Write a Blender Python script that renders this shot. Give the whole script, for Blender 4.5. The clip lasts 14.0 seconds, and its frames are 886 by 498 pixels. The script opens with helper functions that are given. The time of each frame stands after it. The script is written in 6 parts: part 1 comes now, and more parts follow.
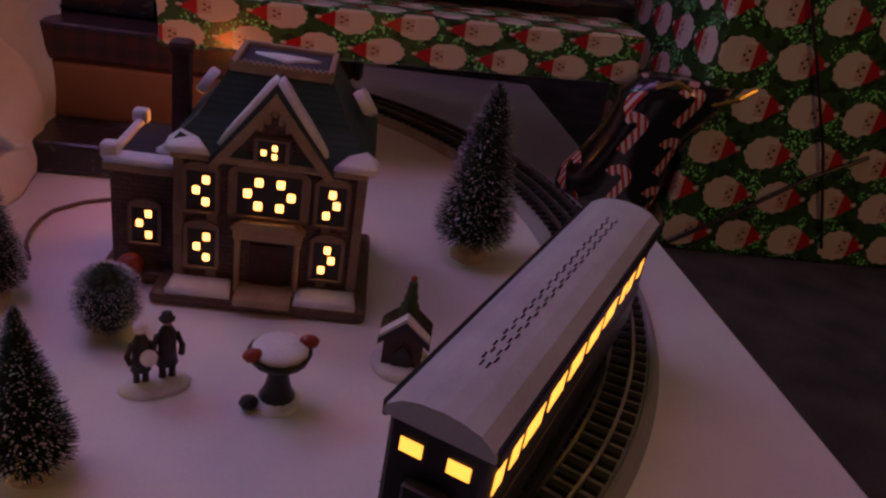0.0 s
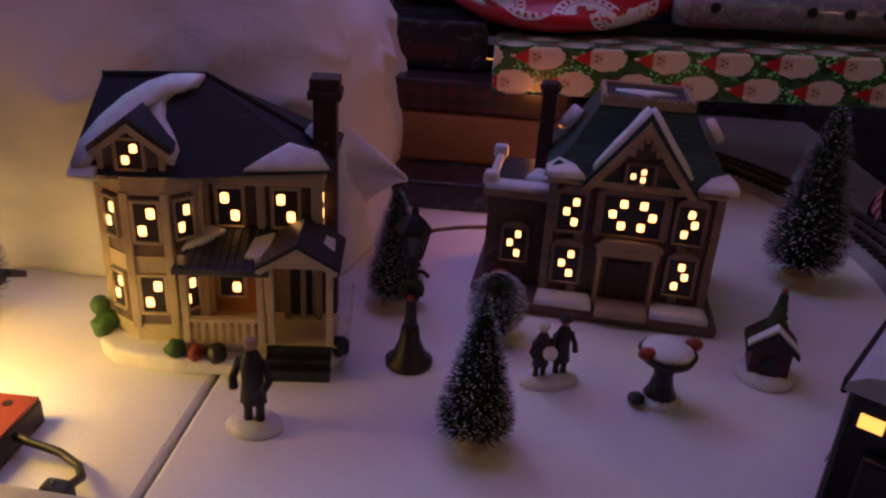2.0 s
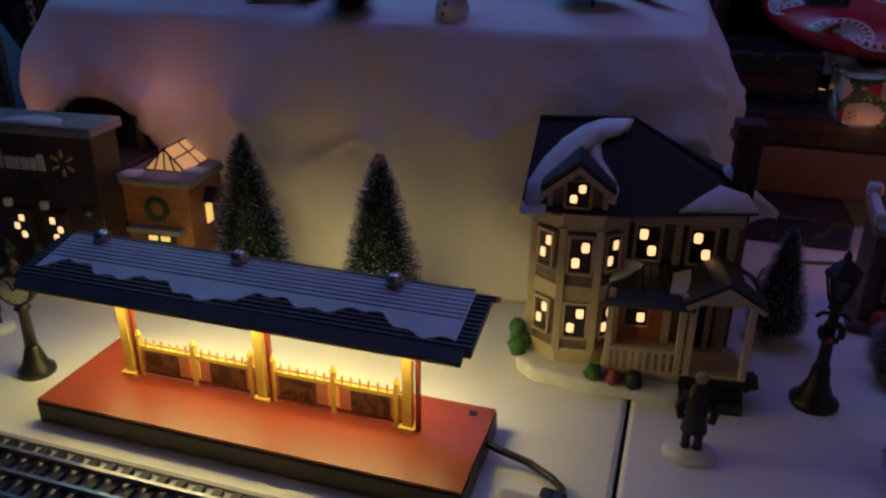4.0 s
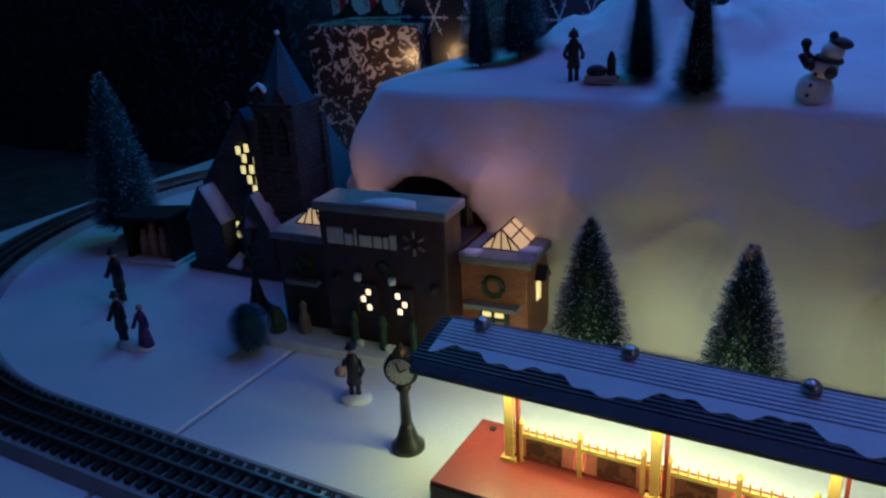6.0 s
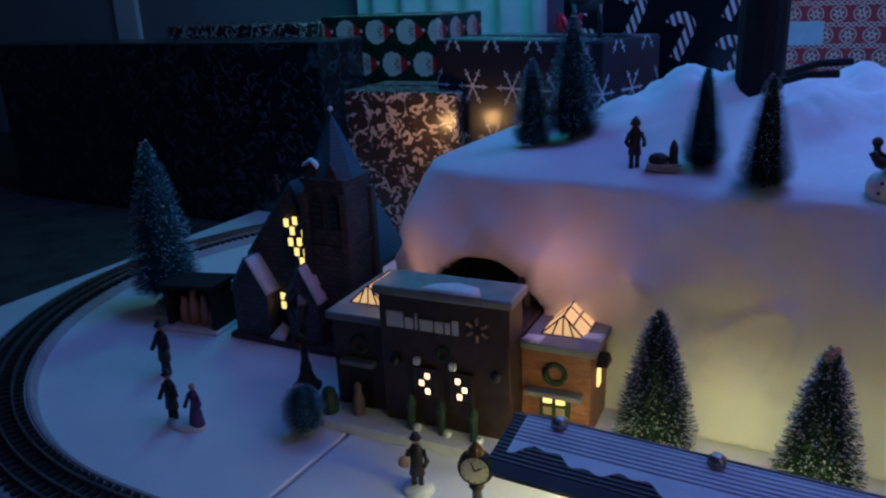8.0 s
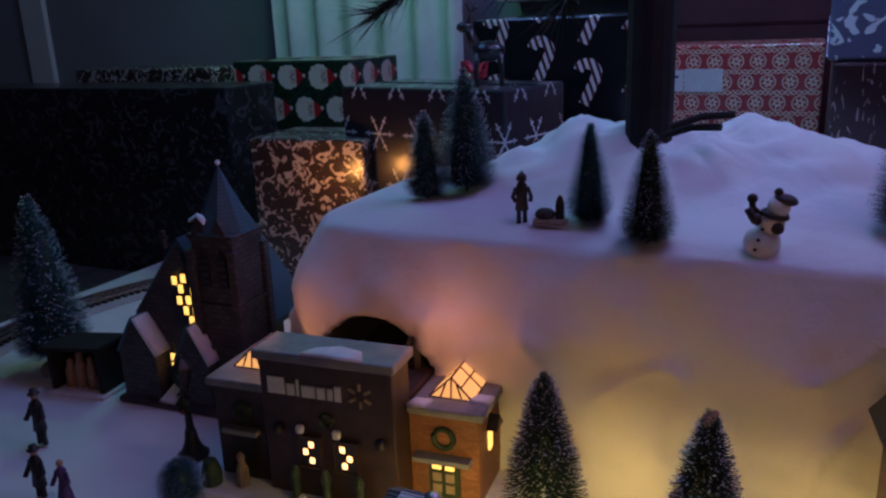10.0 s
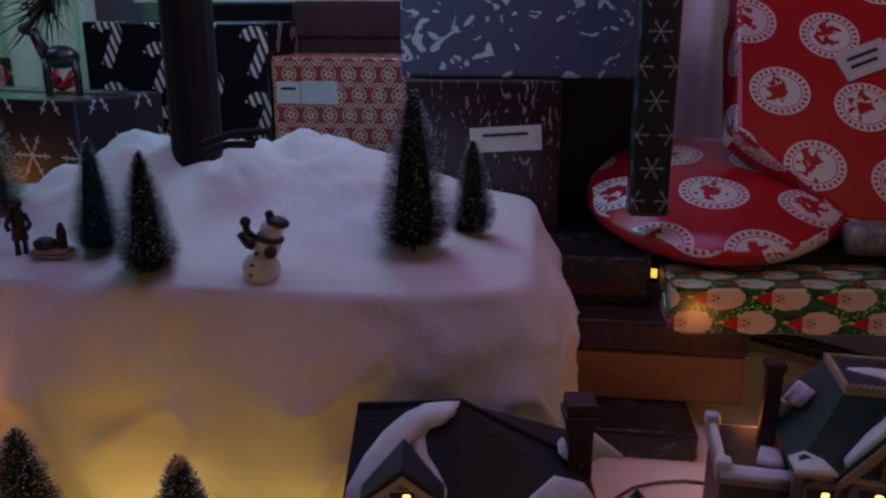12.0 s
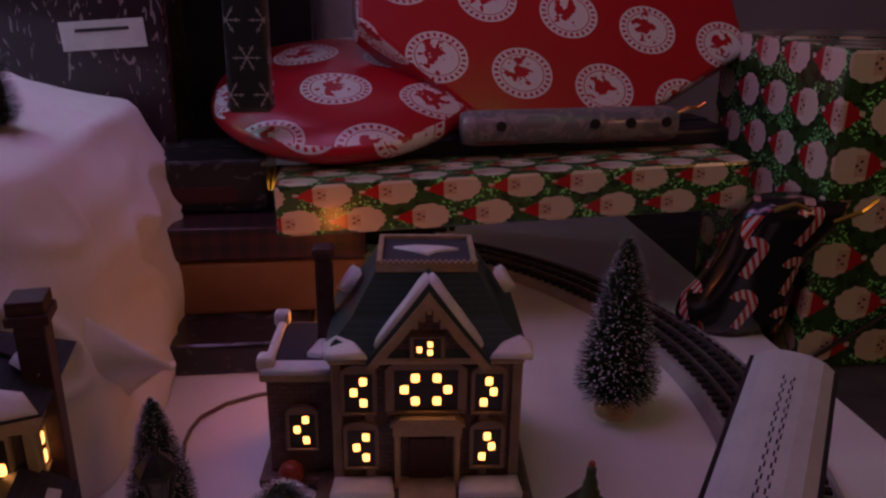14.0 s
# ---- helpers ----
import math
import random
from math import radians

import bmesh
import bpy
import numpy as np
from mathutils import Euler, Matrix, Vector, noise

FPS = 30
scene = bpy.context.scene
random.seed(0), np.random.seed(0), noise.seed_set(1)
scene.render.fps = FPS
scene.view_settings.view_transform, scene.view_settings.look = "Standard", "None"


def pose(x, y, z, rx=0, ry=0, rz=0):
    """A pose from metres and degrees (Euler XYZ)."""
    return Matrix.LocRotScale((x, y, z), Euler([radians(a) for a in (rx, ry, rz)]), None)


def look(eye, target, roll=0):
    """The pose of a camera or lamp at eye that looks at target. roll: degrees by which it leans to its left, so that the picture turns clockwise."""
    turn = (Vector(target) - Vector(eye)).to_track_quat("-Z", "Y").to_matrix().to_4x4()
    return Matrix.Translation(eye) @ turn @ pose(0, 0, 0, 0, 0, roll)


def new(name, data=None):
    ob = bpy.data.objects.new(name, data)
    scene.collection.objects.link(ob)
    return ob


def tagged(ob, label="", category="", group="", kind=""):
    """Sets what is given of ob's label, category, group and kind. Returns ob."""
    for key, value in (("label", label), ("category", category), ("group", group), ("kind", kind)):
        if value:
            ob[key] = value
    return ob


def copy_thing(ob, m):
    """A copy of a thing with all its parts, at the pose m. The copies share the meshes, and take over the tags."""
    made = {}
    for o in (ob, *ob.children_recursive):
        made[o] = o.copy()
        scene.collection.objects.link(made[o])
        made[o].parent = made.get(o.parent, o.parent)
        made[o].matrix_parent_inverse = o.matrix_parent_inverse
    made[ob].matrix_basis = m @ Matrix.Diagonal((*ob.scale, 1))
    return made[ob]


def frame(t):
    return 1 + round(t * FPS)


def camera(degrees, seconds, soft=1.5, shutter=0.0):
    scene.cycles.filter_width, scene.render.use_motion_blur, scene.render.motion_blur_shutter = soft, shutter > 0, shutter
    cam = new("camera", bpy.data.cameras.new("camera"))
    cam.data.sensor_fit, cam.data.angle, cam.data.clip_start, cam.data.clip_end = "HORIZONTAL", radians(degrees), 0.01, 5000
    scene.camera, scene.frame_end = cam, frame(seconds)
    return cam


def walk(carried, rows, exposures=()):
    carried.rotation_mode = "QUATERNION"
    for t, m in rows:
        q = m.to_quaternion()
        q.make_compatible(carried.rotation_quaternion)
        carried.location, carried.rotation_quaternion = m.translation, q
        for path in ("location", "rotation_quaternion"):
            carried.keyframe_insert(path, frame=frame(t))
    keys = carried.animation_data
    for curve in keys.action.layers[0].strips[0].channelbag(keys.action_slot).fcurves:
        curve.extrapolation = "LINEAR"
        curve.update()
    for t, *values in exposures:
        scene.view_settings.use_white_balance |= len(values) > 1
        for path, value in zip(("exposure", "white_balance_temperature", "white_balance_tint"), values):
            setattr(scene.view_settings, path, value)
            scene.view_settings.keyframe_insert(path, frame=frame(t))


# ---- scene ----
cam = camera(59.4, 14.0, soft=2.4)
PATH = [
    (0, (0.0021, 0.0401, 0.3091), (0.4359, 1.9562, -0.6798), 10.1),
    (0.5, (0.0068, 0.0255, 0.2904), (0.3266, 1.9917, -0.6424), 8.1),
    (1, (-0.0226, 0.0151, 0.3036), (0.1715, 1.9833, -0.66), 6.6),
    (1.5, (-0.0717, -0.0033, 0.3014), (-0.059, 1.9904, -0.6292), 4.4),
    (2, (-0.1175, -0.0168, 0.2948), (-0.2432, 1.9828, -0.6138), 3.5),
    (2.5, (-0.1492, -0.0278, 0.3025), (-0.3961, 1.9537, -0.6204), 2.9),
    (3, (-0.1894, -0.0414, 0.3047), (-0.5516, 1.9183, -0.6259), 2.0),
    (3.5, (-0.2323, -0.0567, 0.3069), (-0.6869, 1.8874, -0.6171), 1.5),
    (4, (-0.2796, -0.0721, 0.319), (-0.872, 1.8451, -0.5819), 0.5),
    (4.2, (-0.299, -0.0779, 0.3289), (-0.9411, 1.8232, -0.5742), 0.0),
    (6.3, (-0.437, -0.1262, 0.3597), (-1.5044, 1.6304, -0.4246), -3.5),
    (6.5, (-0.4459, -0.131, 0.3619), (-1.5273, 1.6185, -0.4191), -3.5),
    (7, (-0.4624, -0.124, 0.3784), (-1.5216, 1.6544, -0.3674), -3.0),
    (7.5, (-0.4759, -0.1289, 0.3872), (-1.5246, 1.6664, -0.33), -2.6),
    (7.7, (-0.4809, -0.1311, 0.3938), (-1.5258, 1.6711, -0.3157), -2.6),
    (9.8, (-0.4477, -0.0833, 0.4114), (-1.3845, 1.8156, -0.187), -2.1),
    (10, (-0.4431, -0.0775, 0.4125), (-1.3542, 1.8303, -0.1958), -2.3),
    (10.5, (-0.4072, -0.0427, 0.4169), (-1.1421, 1.9433, -0.1793), -1.1),
    (11, (-0.3681, -0.0085, 0.4235), (-0.9104, 2.0429, -0.1573), -0.5),
    (11.5, (-0.3371, -0.0008, 0.429), (-0.7971, 2.0662, -0.1672), -0.7),
    (12, (-0.264, 0.0236, 0.4125), (-0.5277, 2.1225, -0.1925), 0.1),
    (12.5, (-0.2091, 0.0328, 0.4026), (-0.3552, 2.1384, -0.22), 0.5),
    (13, (-0.1665, 0.0369, 0.3927), (-0.2322, 2.1393, -0.2519), 0.7),
    (13.5, (-0.0905, 0.0696, 0.3718), (0.0923, 2.1597, -0.2893), 1.4),
    (14, (-0.0612, 0.0744, 0.3487), (0.2055, 2.1313, -0.3839), 0.8),
]
# seconds, stops, kelvin, tint: the string lights on the tree change colour all the time
TINTS = [
    (0, -0.30, 10000, 40), (0.5, -0.15, 6000, -34), (1, -0.52, 6800, 52), (1.5, -0.08, 4400, -46), (2, -0.35, 7400, 32),
    (2.5, -0.42, 4200, -14), (3, -0.9, 6000, 24), (3.5, -1.32, 4250, -12), (4, -1.4, 5350, 12), (6.5, -0.95, 3800, -4),
    (7, -0.85, 6100, 28), (7.5, -0.55, 4200, -2), (10, -0.48, 6400, 20), (10.5, -0.42, 4350, -16), (11, -0.55, 7300, 18),
    (11.5, -0.58, 4150, -24), (12, -0.46, 9000, 9), (12.5, -0.42, 4700, -30), (13, -0.27, 10500, 17), (13.5, -0.32, 6100, -46),
    (14, -0.42, 10300, 40),
]
walk(cam, [(t, look(eye, target, roll)) for t, eye, target, roll in PATH], TINTS)

# ---- light ----
world = bpy.data.worlds.new("room_dusk")
scene.world = world
world.use_nodes = True
world.node_tree.nodes["Background"].inputs[0].default_value = (0.25, 0.28, 0.45, 1)
world.node_tree.nodes["Background"].inputs[1].default_value = 0.01


def lamp(name, kind, at, energy, colour, size=0.03, target=None, spot=None):
    data = bpy.data.lights.new(name, kind)
    data.energy, data.color = energy, colour
    if kind == "AREA":
        data.shape, data.size, data.size_y = "RECTANGLE", size[0], size[1]
    else:
        data.shadow_soft_size = size
    if spot:
        data.spot_size, data.spot_blend = radians(spot), 0.8
    ob = new(name, data)
    ob.matrix_world = look(at, target) if target else Matrix.Translation(at)
    return ob


VIOLET, BLUE, YELLOW, WARM = (0.47, 0.33, 1.0), (0.17, 0.42, 1.0), (1.0, 0.72, 0.18), (1.0, 0.5, 0.18)
# string lights of the tree that stands in the snow hill
lamp("tree_light_glow", "POINT", (-0.52, 0.50, 0.95), 2.7, VIOLET, 0.16)
lamp("tree_light_glow", "POINT", (-1.05, 0.70, 0.86), 4.6, BLUE, 0.14)
lamp("tree_light_glow", "POINT", (-0.17, 0.58, 0.98), 3.5, VIOLET, 0.16)
lamp("tree_light_glow", "POINT", (-0.45, 0.95, 0.85), 5.0, VIOLET, 0.14)
lamp("tree_light_glow", "POINT", (-0.50, 0.82, 0.62), 1.5, (0.10, 0.62, 1.0), 0.05)
lamp("tree_light_glow", "POINT", (-1.25, 1.10, 0.80), 2.4, (0.25, 1.0, 0.55), 0.05)
lamp("tree_light_glow", "POINT", (0.05, 0.50, 0.62), 0.28, (1.0, 0.16, 0.42), 0.04)
lamp("tree_light_glow", "POINT", (0.30, 0.47, 0.70), 0.40, (0.15, 1.0, 0.3), 0.03)
# a warm lamp elsewhere in the room
lamp("room_lamp_glow", "POINT", (1.1, -0.7, 0.95), 6.8, (1.0, 0.58, 0.32), 0.12)
# lamp under the station roof
lamp("station_light_glow", "AREA", (-0.53, 0.318, 0.0835), 0.72, YELLOW, (0.26, 0.01), (-0.53, 0.325, 0.0))
lamp("station_light_glow", "AREA", (-0.53, 0.2880, 0.0815), 0.42, YELLOW, (0.26, 0.008), (-0.53, 0.30, 0.03))
lamp("station_light_glow", "AREA", (-0.52, 0.333, 0.078), 0.05, (1.0, 0.60, 0.17), (0.24, 0.01), (-0.52, 0.60, 0.05))
# bulbs in the houses that shine out behind and above
lamp("mansion_bulb_glow", "POINT", (-0.075, 0.66, 0.09), 0.10, (1.0, 0.35, 0.1), 0.012)
lamp("store_bulb_glow", "POINT", (-0.722, 0.480, 0.165), 0.05, (1.0, 0.34, 0.22), 0.02)
lamp("store_bulb_glow", "POINT", (-0.900, 0.470, 0.150), 0.05, (1.0, 0.36, 0.22), 0.02)
# added warm light outside the church, for the orange patch on the present
lamp("behind_church_glow", "POINT", (-1.075, 0.845, 0.20), 0.28, (1.0, 0.42, 0.1), 0.012)
lamp("porch_bulb_glow", "POINT", (-0.278, 0.425, 0.066), 0.006, WARM, 0.004)


# ---- materials ----
def nodes_of(name):
    mat = bpy.data.materials.new(name)
    mat.use_nodes = True
    nt = mat.node_tree
    return mat, nt, nt.nodes["Principled BSDF"]


def val(nt, op, a, b=None):
    n = nt.nodes.new("ShaderNodeMath")
    n.operation = op
    for i, v in enumerate((a, b)):
        if v is None:
            continue
        if isinstance(v, (int, float)):
            n.inputs[i].default_value = v
        else:
            nt.links.new(v, n.inputs[i])
    return n.outputs[0]


def mixc(nt, f, a, b):
    n = nt.nodes.new("ShaderNodeMix")
    n.data_type = "RGBA"
    for s, v in ((n.inputs[0], f), (n.inputs[6], a), (n.inputs[7], b)):
        if isinstance(v, (int, float)):
            s.default_value = v
        elif isinstance(v, tuple):
            s.default_value = (*v[:3], 1)
        else:
            nt.links.new(v, s)
    return n.outputs[2]


def noise_of(nt, scale, detail=3.0, coords="Object"):
    tc = nt.nodes.new("ShaderNodeTexCoord")
    n = nt.nodes.new("ShaderNodeTexNoise")
    n.inputs["Scale"].default_value, n.inputs["Detail"].default_value = scale, detail
    nt.links.new(tc.outputs[coords], n.inputs["Vector"])
    return n.outputs["Fac"]


def bump_of(nt, bsdf, height, strength, dist=0.001):
    b = nt.nodes.new("ShaderNodeBump")
    b.inputs["Strength"].default_value, b.inputs["Distance"].default_value = strength, dist
    nt.links.new(height, b.inputs["Height"])
    nt.links.new(b.outputs[0], bsdf.inputs["Normal"])


def paint(name, a, b, rough=0.6, scale=60, fine=600, bump=0.3, metal=0.0, dist=0.0006, coat=0.0):
    """A surface with stains at one scale and grain at another."""
    mat, nt, s = nodes_of(name)
    big, small = noise_of(nt, scale), noise_of(nt, fine, 2)
    mask = val(nt, "ADD", val(nt, "MULTIPLY", big, 0.7), val(nt, "MULTIPLY", small, 0.3))
    ramp = nt.nodes.new("ShaderNodeMapRange")
    ramp.inputs[1].default_value, ramp.inputs[2].default_value = 0.35, 0.65
    nt.links.new(mask, ramp.inputs[0])
    nt.links.new(mixc(nt, ramp.outputs[0], a, b), s.inputs["Base Color"])
    s.inputs["Roughness"].default_value, s.inputs["Metallic"].default_value = rough, metal
    s.inputs["Coat Weight"].default_value = coat
    bump_of(nt, s, small, bump, dist)
    return mat


def masonry(name, a, b, joint, long, high, rough=0.5):
    """Small glazed courses with pressed joints, over stains."""
    mat, nt, s = nodes_of(name)
    sep = nt.nodes.new("ShaderNodeSeparateXYZ")
    nt.links.new(nt.nodes.new("ShaderNodeTexCoord").outputs["Object"], sep.inputs[0])
    comb = nt.nodes.new("ShaderNodeCombineXYZ")
    nt.links.new(val(nt, "ADD", sep.outputs[0], sep.outputs[1]), comb.inputs[0])
    nt.links.new(sep.outputs[2], comb.inputs[1])
    br = nt.nodes.new("ShaderNodeTexBrick")
    nt.links.new(comb.outputs[0], br.inputs["Vector"])
    br.inputs["Scale"].default_value = 1.0
    br.inputs["Brick Width"].default_value, br.inputs["Row Height"].default_value = long, high
    br.inputs["Mortar Size"].default_value, br.inputs["Mortar Smooth"].default_value = high * 0.10, 0.4
    br.inputs["Color1"].default_value, br.inputs["Color2"].default_value, br.inputs["Mortar"].default_value = (*a, 1), (*b, 1), (*joint, 1)
    stain = mixc(nt, noise_of(nt, 45, 4), (0.55, 0.55, 0.55), (1.25, 1.2, 1.15))
    mul = nt.nodes.new("ShaderNodeMix")
    mul.data_type, mul.blend_type = "RGBA", "MULTIPLY"
    mul.inputs[0].default_value = 1.0
    nt.links.new(br.outputs["Color"], mul.inputs[6])
    nt.links.new(stain, mul.inputs[7])
    nt.links.new(mul.outputs[2], s.inputs["Base Color"])
    s.inputs["Roughness"].default_value = rough
    h = val(nt, "ADD", val(nt, "SUBTRACT", 1.0, br.outputs["Fac"]), val(nt, "MULTIPLY", noise_of(nt, 700, 2), 0.5))
    bump_of(nt, s, h, 0.6, 0.0008)
    return mat


def glow(name, colour, strength):
    mat, nt, s = nodes_of(name)
    s.inputs["Base Color"].default_value = (*colour, 1)
    f = noise_of(nt, 120, 2)
    nt.links.new(mixc(nt, f, colour, tuple(min(1, c * 1.25) for c in colour)), s.inputs["Emission Color"])
    s.inputs["Emission Strength"].default_value = strength
    return mat


def uv_cells(nt, su, sv, stagger=0.5, turn=0.0):
    """Cell coordinates (-0.5 to 0.5) of a staggered print, with a number of the cell's row and column."""
    uv = nt.nodes.new("ShaderNodeTexCoord").outputs["UV"]
    if turn:
        m = nt.nodes.new("ShaderNodeMapping")
        m.inputs["Rotation"].default_value[2] = radians(turn)
        nt.links.new(uv, m.inputs[0])
        uv = m.outputs[0]
    sep = nt.nodes.new("ShaderNodeSeparateXYZ")
    nt.links.new(uv, sep.inputs[0])
    v = val(nt, "DIVIDE", sep.outputs[1], sv)
    row = val(nt, "FLOOR", v)
    u = val(nt, "ADD", val(nt, "DIVIDE", sep.outputs[0], su), val(nt, "MULTIPLY", row, stagger))
    col = val(nt, "FLOOR", u)
    return val(nt, "SUBTRACT", val(nt, "FRACT", u), 0.5), val(nt, "SUBTRACT", val(nt, "FRACT", v), 0.5), row, col


def dist2(nt, u, v, cu=0.0, cv=0.0, ku=1.0, kv=1.0):
    du = val(nt, "MULTIPLY", val(nt, "SUBTRACT", u, cu), ku)
    dv = val(nt, "MULTIPLY", val(nt, "SUBTRACT", v, cv), kv)
    return val(nt, "SQRT", val(nt, "ADD", val(nt, "MULTIPLY", du, du), val(nt, "MULTIPLY", dv, dv)))


def foil_finish(nt, s, rough, bump=0.25):
    s.inputs["Roughness"].default_value = rough
    s.inputs["Coat Weight"].default_value, s.inputs["Coat Roughness"].default_value = 0.5, 0.15
    bump_of(nt, s, noise_of(nt, 40, 4), bump, 0.002)


def wrap_faces(name, ground, su, sv, sparkle=True, side=1.0, squat=0.92):
    """Print of pale round blobs with red wedges on a dark green, glittering ground."""
    mat, nt, s = nodes_of(name)
    u, v, row, col = uv_cells(nt, su, sv)
    w = val(nt, "MULTIPLY", u, side)
    ang = val(nt, "ARCTAN2", v, w)
    wob = val(nt, "ADD", val(nt, "MULTIPLY", val(nt, "SUBTRACT", noise_of(nt, 60, 2, "UV"), 0.5), 0.10), val(nt, "MULTIPLY", val(nt, "SINE", val(nt, "MULTIPLY", ang, 13)), 0.012))
    face = val(nt, "MULTIPLY", val(nt, "LESS_THAN", val(nt, "ADD", dist2(nt, w, v, -0.06, 0.0, 2.0 - squat ** 0.25, squat), wob), 0.35), val(nt, "LESS_THAN", w, 0.20))
    slope = val(nt, "MULTIPLY", val(nt, "SUBTRACT", 0.50, w), 0.95)
    hat = val(nt, "MULTIPLY", val(nt, "LESS_THAN", val(nt, "ADD", val(nt, "ABSOLUTE", v), wob), slope), val(nt, "GREATER_THAN", w, 0.17))
    bob = val(nt, "LESS_THAN", dist2(nt, w, v, 0.46, 0.04), 0.055)
    eyes = val(nt, "LESS_THAN", val(nt, "MINIMUM", dist2(nt, w, v, 0.10, 0.09), val(nt, "MINIMUM", dist2(nt, w, v, 0.10, -0.09), dist2(nt, w, v, 0.03, 0.0))), 0.030)
    skin = val(nt, "MULTIPLY", val(nt, "GREATER_THAN", w, 0.0), val(nt, "LESS_THAN", val(nt, "ABSOLUTE", v), 0.22))
    base = mixc(nt, val(nt, "GREATER_THAN", noise_of(nt, 90, 2, "UV"), 0.55), ground, tuple(c * 0.35 for c in ground))
    # glitter specks, their glint put into the base colour as bright green
    if sparkle:
        vor = nt.nodes.new("ShaderNodeTexVoronoi")
        vor.inputs["Scale"].default_value = 500
        nt.links.new(nt.nodes.new("ShaderNodeTexCoord").outputs["UV"], vor.inputs["Vector"])
        sp = nt.nodes.new("ShaderNodeSeparateColor")
        nt.links.new(vor.outputs["Color"], sp.inputs[0])
        spark = val(nt, "MULTIPLY", val(nt, "GREATER_THAN", sp.outputs[0], 0.80), val(nt, "GREATER_THAN", noise_of(nt, 25, 1, "UV"), 0.5))
        base = mixc(nt, spark, base, (0.2, 1.0, 0.3))
    c = mixc(nt, hat, base, (0.55, 0.02, 0.025))
    c = mixc(nt, face, c, mixc(nt, skin, (0.74, 0.66, 0.50), (0.66, 0.47, 0.33)))
    c = mixc(nt, bob, c, (0.7, 0.64, 0.54))
    c = mixc(nt, val(nt, "MULTIPLY", eyes, face), c, (0.08, 0.04, 0.03))
    nt.links.new(c, s.inputs["Base Color"])
    foil_finish(nt, s, 0.28)
    return mat


def wrap_medallions(name, ground, ink, size):
    mat, nt, s = nodes_of(name)
    u, v, row, col = uv_cells(nt, size, size * 0.86, turn=12)
    d = dist2(nt, u, v)
    disc = val(nt, "LESS_THAN", d, 0.36)
    wob = val(nt, "MULTIPLY", val(nt, "SUBTRACT", noise_of(nt, 110, 2, "UV"), 0.5), 0.7)
    core = val(nt, "LESS_THAN", val(nt, "ADD", dist2(nt, u, v, -0.04, 0.02, 1.2, 0.9), wob), 0.13)
    words = val(nt, "MULTIPLY", val(nt, "GREATER_THAN", val(nt, "SINE", val(nt, "MULTIPLY", val(nt, "ARCTAN2", v, u), 26)), 0.1),
                val(nt, "MULTIPLY", val(nt, "GREATER_THAN", d, 0.285), val(nt, "LESS_THAN", d, 0.335)))
    rim = val(nt, "MULTIPLY", val(nt, "GREATER_THAN", d, 0.25), val(nt, "LESS_THAN", d, 0.262))
    c = mixc(nt, disc, ground, ink)
    c = mixc(nt, val(nt, "MAXIMUM", words, rim), c, ground)
    c = mixc(nt, core, c, ground)
    nt.links.new(c, s.inputs["Base Color"])
    foil_finish(nt, s, 0.35)
    return mat


def wrap_stars(name, ground, ink, size, arms=6, thin=0.12):
    """Six-armed flakes on a plain ground."""
    mat, nt, s = nodes_of(name)
    u, v, row, col = uv_cells(nt, size, size)
    ang = val(nt, "ARCTAN2", v, u)
    d = dist2(nt, u, v)
    wave = val(nt, "ABSOLUTE", val(nt, "SINE", val(nt, "MULTIPLY", ang, arms / 2)))
    arm = val(nt, "MULTIPLY", val(nt, "LESS_THAN", val(nt, "MULTIPLY", wave, d), thin * 0.35), val(nt, "LESS_THAN", d, 0.38))
    bits = val(nt, "MULTIPLY", val(nt, "GREATER_THAN", val(nt, "SINE", val(nt, "MULTIPLY", d, 50)), 0.75), val(nt, "LESS_THAN", wave, 0.55))
    f = val(nt, "MAXIMUM", arm, val(nt, "MULTIPLY", bits, val(nt, "LESS_THAN", d, 0.36)))
    nt.links.new(mixc(nt, f, ground, ink), s.inputs["Base Color"])
    foil_finish(nt, s, 0.35)
    return mat


def wrap_folk(name, ground, ink, size):
    """Close rows of rosettes, rings and zigzag bands."""
    mat, nt, s = nodes_of(name)
    u, v, row, col = uv_cells(nt, size, size)
    d, ang = dist2(nt, u, v), val(nt, "ARCTAN2", v, u)
    petals = val(nt, "LESS_THAN", d, val(nt, "ADD", 0.20, val(nt, "MULTIPLY", val(nt, "SINE", val(nt, "MULTIPLY", ang, 6)), 0.07)))
    heart = val(nt, "LESS_THAN", d, 0.07)
    ring = val(nt, "LESS_THAN", val(nt, "ABSOLUTE", val(nt, "SUBTRACT", d, 0.34)), 0.028)
    zig = val(nt, "LESS_THAN", val(nt, "ABSOLUTE", val(nt, "SUBTRACT", val(nt, "ABSOLUTE", v), val(nt, "ADD", 0.44, val(nt, "MULTIPLY", val(nt, "SINE", val(nt, "MULTIPLY", u, 25.1)), 0.035)))), 0.03)
    f = val(nt, "MAXIMUM", val(nt, "MULTIPLY", petals, val(nt, "SUBTRACT", 1.0, heart)), val(nt, "MAXIMUM", ring, zig))
    nt.links.new(mixc(nt, f, ground, ink), s.inputs["Base Color"])
    foil_finish(nt, s, 0.3)
    return mat


